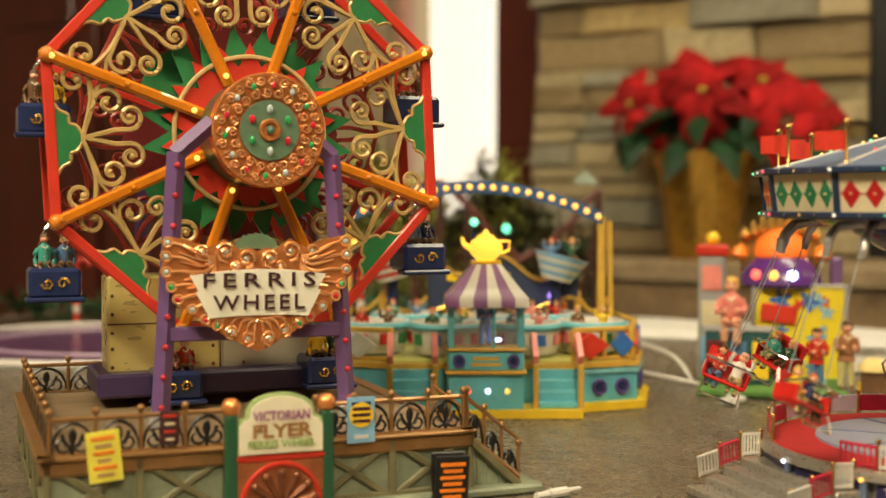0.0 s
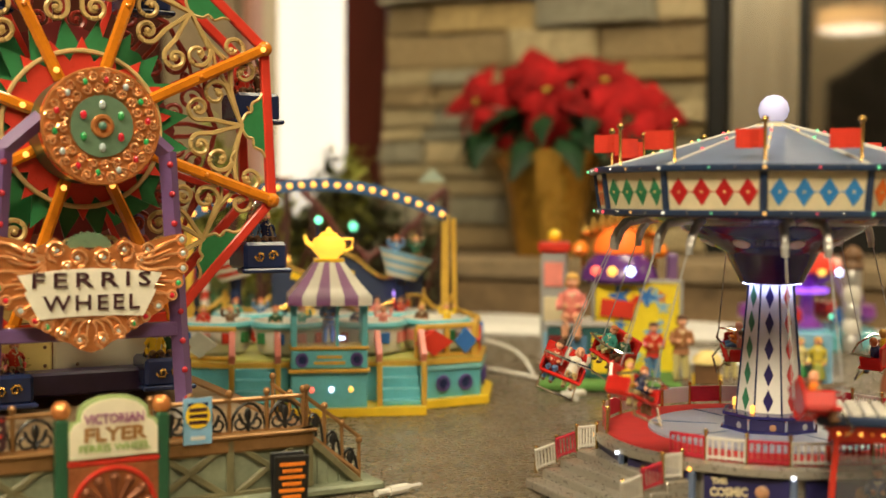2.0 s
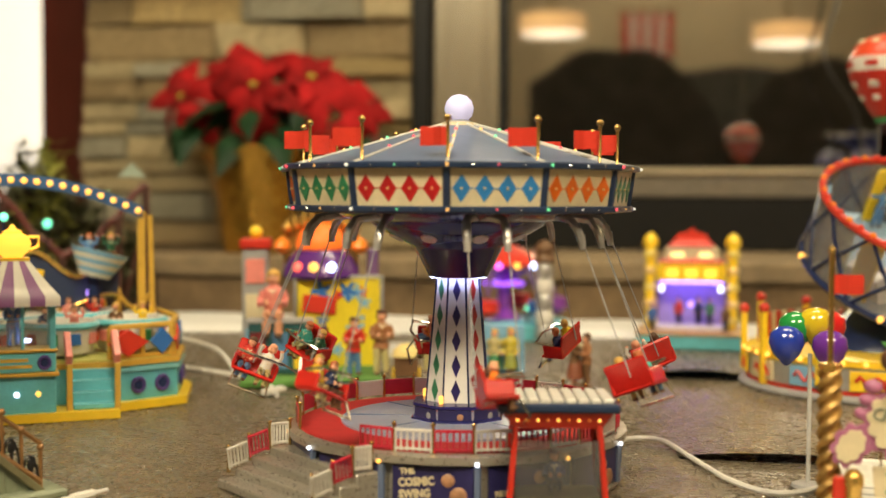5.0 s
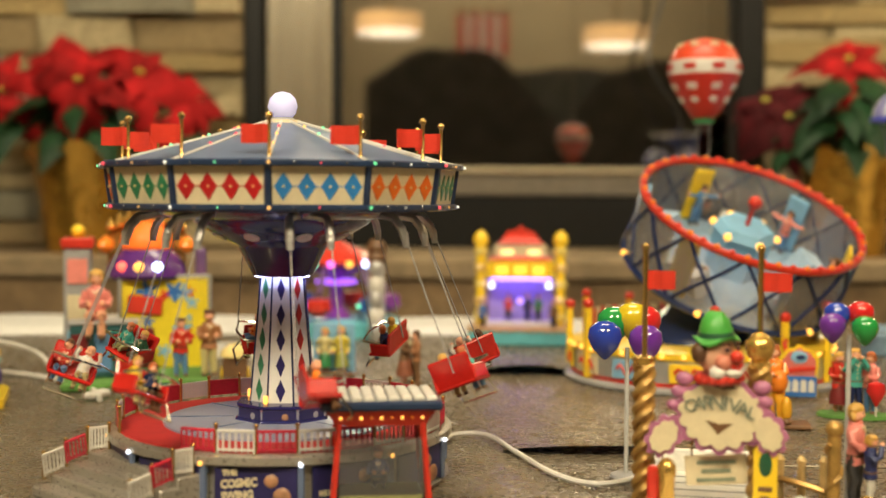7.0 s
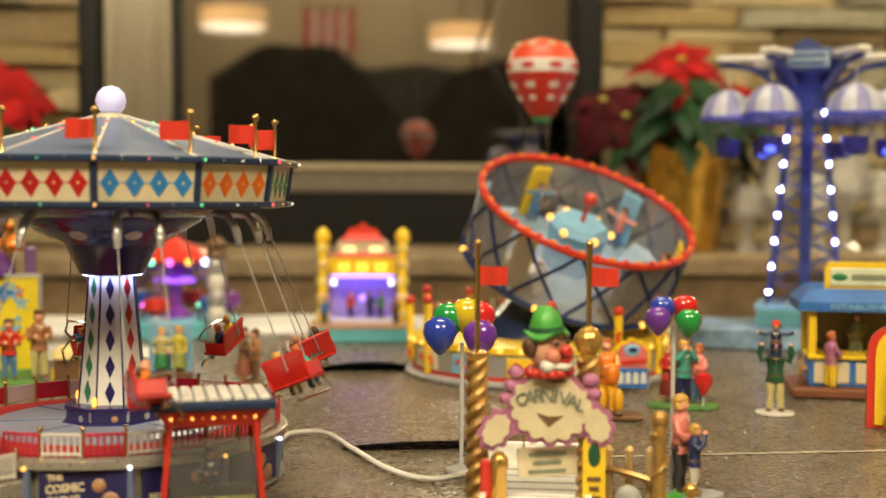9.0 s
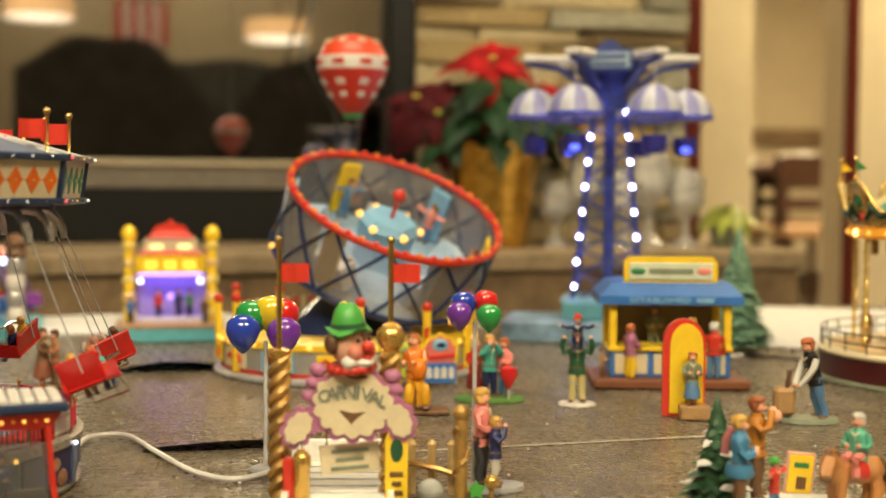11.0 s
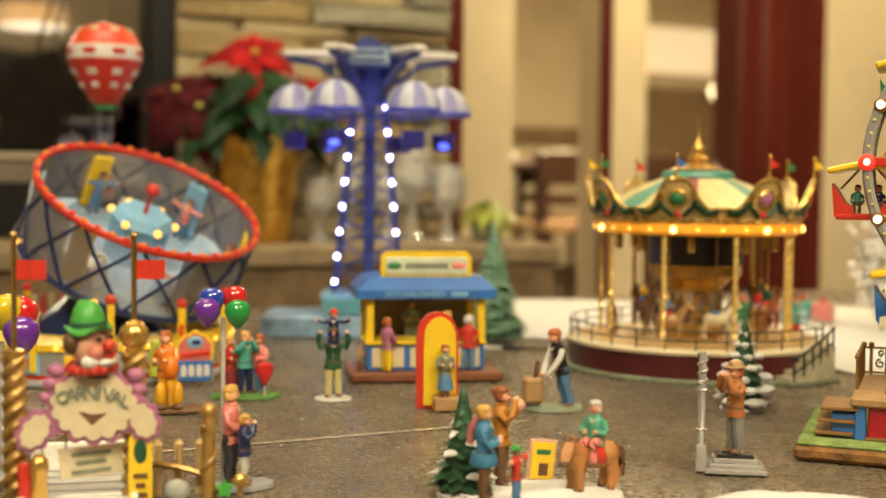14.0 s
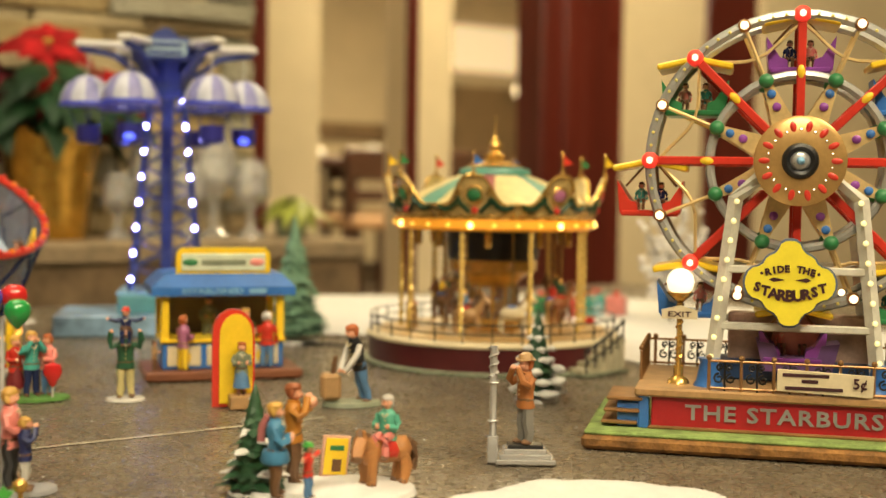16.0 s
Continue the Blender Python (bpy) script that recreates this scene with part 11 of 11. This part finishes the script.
for i in range(9):
    x = -0.16 + 0.04 * i
    h = 0.17 + 0.06 * math.sin(i * 0.9)
    for y in (-0.02, 0.03):
        part("trestle_post", Mesh(ctim).box((x, y, h / 2), (0.008, 0.008, h), bevel=0.001), coast, "timber trestle post")
    part("trestle_tie", Mesh(ctim).box((x, 0.005, h * 0.6), (0.007, 0.06, 0.007), bevel=0.001), coast)
    if i < 8:
        h2 = 0.17 + 0.06 * math.sin((i + 1) * 0.9)
        part("cross_tie", Mesh(ctim).tube([(x, -0.024, 0.02), (x + 0.04, -0.024, h2 * 0.8)], 0.0035, 5), coast)
        part("track", Mesh(mat("dark_red_track", (0.12, 0.028, 0.022), 0.5)).tube([(x, -0.01, h), (x + 0.02, -0.01, (h + h2) / 2 + 0.006), (x + 0.04, -0.01, h2)], 0.006, 6), coast, "dark red track")
for x, z, c in ((0.02, 0.16, LED_GREEN), (0.10, 0.20, LED_GREEN), (-0.08, 0.11, LED_WARM)):
    part("lamp", Mesh(c).ball((x, -0.03, z), 0.006, 8), coast, "small lit lamp")
    part("lamp_post", Mesh(BLACK).cyl((x, -0.03, 0), (x, -0.03, z), 0.0015, n=5), coast)
part("roof", Mesh(mat("pale_green_roof", (0.26, 0.32, 0.26), 0.6)).lathe([(0.022, 0.228), (0.0, 0.25)], 10, c=(0.14, 0, 0)), coast, "pale green cone roof")

# ---- right side: far toys, dining room ----
frosted = mat("white_glitter", (0.75, 0.72, 0.68), 0.6, vary=0.2, bump=0.8, bump_scale=300)
rnd = random.Random(21)
bush = thing("frosted_bush", "white frosted ornamental bush on the snow sheet", "decoration", pose(1.33, 1.38, 0.008))
twigs, tufts = Mesh(GREY), Mesh(frosted)
for i in range(26):
    a, r, h = rnd.uniform(0, math.tau), rnd.uniform(0.01, 0.055), rnd.uniform(0.08, 0.17)
    tip = Vector((r * math.cos(a), r * math.sin(a), h))
    twigs.tube([(0, 0, 0), tip * 0.5 + Vector((0, 0, 0.01)), tip], 0.0012, 4)
    for q in range(11):
        p = tip * rnd.uniform(0.35, 1.05) + Vector((rnd.gauss(0, 0.007), rnd.gauss(0, 0.007), rnd.gauss(0, 0.007)))
        tufts.ball(p, rnd.uniform(0.003, 0.0075), 5, sz=rnd.uniform(0.6, 1.2))
tagged(part("twig_tangle", twigs, bush), kind="stuff")
tagged(part("frost", tufts, bush, "white sparkling frost"), kind="stuff")
for i in range(6):
    x, y = 1.22 + 0.055 * (i % 3), 1.50 + 0.05 * (i // 3)
    g = thing("gift_box", "small bright wrapped toy gift box", "toy gift", pose(x, y, 0.009, 0, 0, 20 * i), group="gift boxes")
    part("box", Mesh([RED, AQUA, PINK, GREEN, TAN, TEAL][i]).box((0, 0, 0.014), (0.03, 0.03, 0.028), bevel=0.001), g)
    part("ribbon", Mesh(WHITE).box((0, 0, 0.0145), (0.005, 0.031, 0.0295), bevel=0.0005), g)
    part("bow", Mesh(BRIGHT_RED).ball((-0.005, 0, 0.031), 0.005, 7).ball((0.005, 0, 0.031), 0.005, 7), g)
solid("doll", doll(Mesh(TEAL), 0.06, TEAL, RED, HAIR_BROWN, arms="wide"), "painted doll beyond the carousel", "doll", pose(1.12, 1.32, 0.009))

post_y = 2.72
solid("trim", Mesh(WINE).box((1.285, post_y + 0.10, 0.94), (0.055, 0.24, 2.62), bevel=0.006), "dark red-brown wood corner trim", "trim", kind="structure")
PY = 3.6
for x, z, w, h in ((1.62, 0.94, 0.62, 2.62), (2.346, 0.94, 0.194, 2.62), (3.44, 0.94, 0.433, 2.62), (5.5, 0.94, 3.0, 2.62)):
    solid("wall_dining", Mesh(plaster).box((x, PY + 0.06, z), (w, 0.12, h), bevel=0.003), "cream wall beside the dining room openings", "wall", kind="structure")
solid("wall_header", Mesh(plaster).box((2.5, PY + 0.064, 2.1), (2.4, 0.11, 0.4), bevel=0.003), "cream wall above the dining room openings", "wall", kind="structure")
solid("trim", Mesh(WINE).box((2.272, PY - 0.012, 0.94), (0.045, 0.020, 2.62), bevel=0.004), "dark red-brown wood edge trim", "trim", kind="structure")
for x, w in ((3.025, 0.395), (3.805, 0.295)):
    col = Mesh(WINE).box((x, PY + 0.07, 0.94), (w, 0.16, 2.62), bevel=0.01)
    if w > 0.3:
        col.box((x - 0.06, PY - 0.02, 0.94), (0.10, 0.03, 2.62), bevel=0.008)
    solid("column", col, "dark red-brown polished wood column", "column", kind="structure")
solid("wall_panel", Mesh(mat("tan_wall_panel", (0.36, 0.26, 0.14), 0.7)).box((1.68, PY - 0.006, 0.62), (0.09, 0.012, 0.75), bevel=0.003), "tan recessed wall panel", "wall panel", kind="structure")
wood_band = mat("brown_wall_band", (0.20, 0.13, 0.07), 0.6, vary=0.2, scale=6)
solid("wall_band", Mesh(wood_band).box((4.30, 8.12, 0.61), (1.6, 0.03, 0.13), bevel=0.005), "brown wall band in the dining room", "trim", kind="structure")
solid("wall_panel", Mesh(mat("brown_dado", (0.26, 0.18, 0.10), 0.6, vary=0.2, scale=4)).box((6.3, 8.12, 0.30), (1.7, 0.03, 1.42), bevel=0.005), "tan-brown wainscot panel in the dining room", "wall panel", kind="structure")
solid("serving_hatch", Mesh(glow("lit_hatch", (1.0, 0.82, 0.52), 0.5)).box((6.2, 8.10, 1.30), (1.5, 0.03, 0.36), bevel=0.01), "lit cream hatch in the dining room", "hatch", kind="structure")
gp = thing("globe_pendant", "glowing round pendant lamp in the dining room", "lamp", pose(4.77, 6.22, 0.815))
part("globe", Mesh(glow("globe_pendant_glow", (1.0, 0.80, 0.45), 3.0)).ball((0, 0, 0), 0.066, 16), gp, "glowing globe")
part("rod", Mesh(BRASS).cyl((0, 0, 0.06), (0, 0, 1.43), 0.006, n=6), gp)
DINE = mat("dark_dining_wood", (0.045, 0.016, 0.009), 0.4, vary=0.25, scale=8)
for x, y, rz in ((3.0, 5.6, 10), (4.0, 6.6, -20), (5.0, 5.4, 30)):
    t = thing("dining_table", "dark wood dining table in the far room", "table", pose(x, y, FLOOR, 0, 0, rz), group="dining tables")
    part("tabletop", Mesh(DINE).box((0, 0, 0.74), (1.1, 0.8, 0.04), bevel=0.01), t)
    for sx in (-1, 1):
        for sy in (-1, 1):
            part("leg", Mesh(DINE).box((sx * 0.48, sy * 0.33, 0.36), (0.06, 0.06, 0.72), bevel=0.005), t)
    solid("folded_napkin", Mesh(WHITE).lathe([(0.10, 0), (0.12, 0.02), (0.06, 0.09), (0.0, 0.12)], 12), "white folded napkin on the dining table", "napkin", pose(x - 0.1, y, FLOOR + 0.762), group="napkins")
    for s in (-1, 1):
        c = thing("dining_chair", "dark wood dining chair with a slatted back", "chair", pose(x, y, FLOOR, 0, 0, rz) @ pose(s * 0.3, -0.62 * 1, 0, 0, 0, 180), group="dining chairs")
        part("seat", Mesh(mat("tan_seat", (0.30, 0.17, 0.08), 0.6)).box((0, 0, 0.46), (0.42, 0.42, 0.05), bevel=0.01), c)
        for sx in (-1, 1):
            part("leg", Mesh(DINE).box((sx * 0.18, -0.18, 0.22), (0.04, 0.04, 0.44), bevel=0.004), c)
            part("leg", Mesh(DINE).box((sx * 0.18, 0.19, 0.39), (0.04, 0.04, 0.78), bevel=0.004), c)
        part("backrest", Mesh(DINE).box((0, 0.19, 0.72), (0.40, 0.03, 0.14), bevel=0.006), c)
        part("slat", Mesh(DINE).box((0, 0.19, 0.58), (0.36, 0.02, 0.05), bevel=0.004), c)

# ---- stones of the chimney breast ----
STONE = [mat("ledgestone_%s" % n, c, 0.85, vary=0.3, scale=16, bump=0.7, bump_scale=60, rand=0.22) for n, c in (("buff", (0.50, 0.41, 0.24)), ("tan", (0.34, 0.25, 0.13)), ("grey", (0.33, 0.31, 0.23)), ("gold", (0.42, 0.31, 0.14)))]


def stone_blocks(kinds):
    out = []
    for k in range(kinds):
        rnd = random.Random(k + 50)
        me = Mesh(STONE[k % 4])
        V = []
        j = lambda s: rnd.uniform(-s, s)
        for y, q in ((0.5, 1.0), (-0.3, 1.0), (-0.5, 0.86)):
            for sx, sz in ((-1, -1), (0, -1), (1, -1), (1, 1), (0, 1), (-1, 1)):
                V.append((sx * 0.5 * (q + 0.0) + j(0.02), y + j(0.12) * (y < 0), sz * 0.5 * (0.98 if q > 0.9 else 0.78) + j(0.05)))
        F = [(6, 7, 10, 11)[::-1], (7, 8, 9, 10)[::-1]]
        F = []
        for a in (0, 6):
            F += [(a + i, a + (i + 1) % 6, a + 6 + (i + 1) % 6, a + 6 + i) for i in range(6)]
        F += [(12, 13, 16, 17), (13, 14, 15, 16), (5, 4, 1, 0), (4, 3, 2, 1)]
        me.put(V, F, False)
        out.append(me.data("stone"))
    return out


blocks = stone_blocks(12)
rnd = random.Random(77)
for x0, x1 in ((-1.19, -0.460), (0.626, 1.255)):
    z = 0.092
    while z < 0.78:
        h = rnd.choice((0.030, 0.040, 0.052, 0.066, 0.080, 0.046))
        x = x0 - rnd.uniform(0, 0.012)
        while x < x1 - 0.02:
            w = min(rnd.uniform(0.10, 0.34), x1 - x)
            if x1 - x - w < 0.05:
                w = x1 - x
            d = rnd.uniform(0.03, 0.085)
            part("stone", blocks[rnd.randrange(12)], wall_chimney, "", pose(x + w / 2, WALL - d * 0.25, z + h / 2) @ Matrix.Diagonal((w - 0.003, d, h - 0.0018, 1)))
            x += w
        z += h
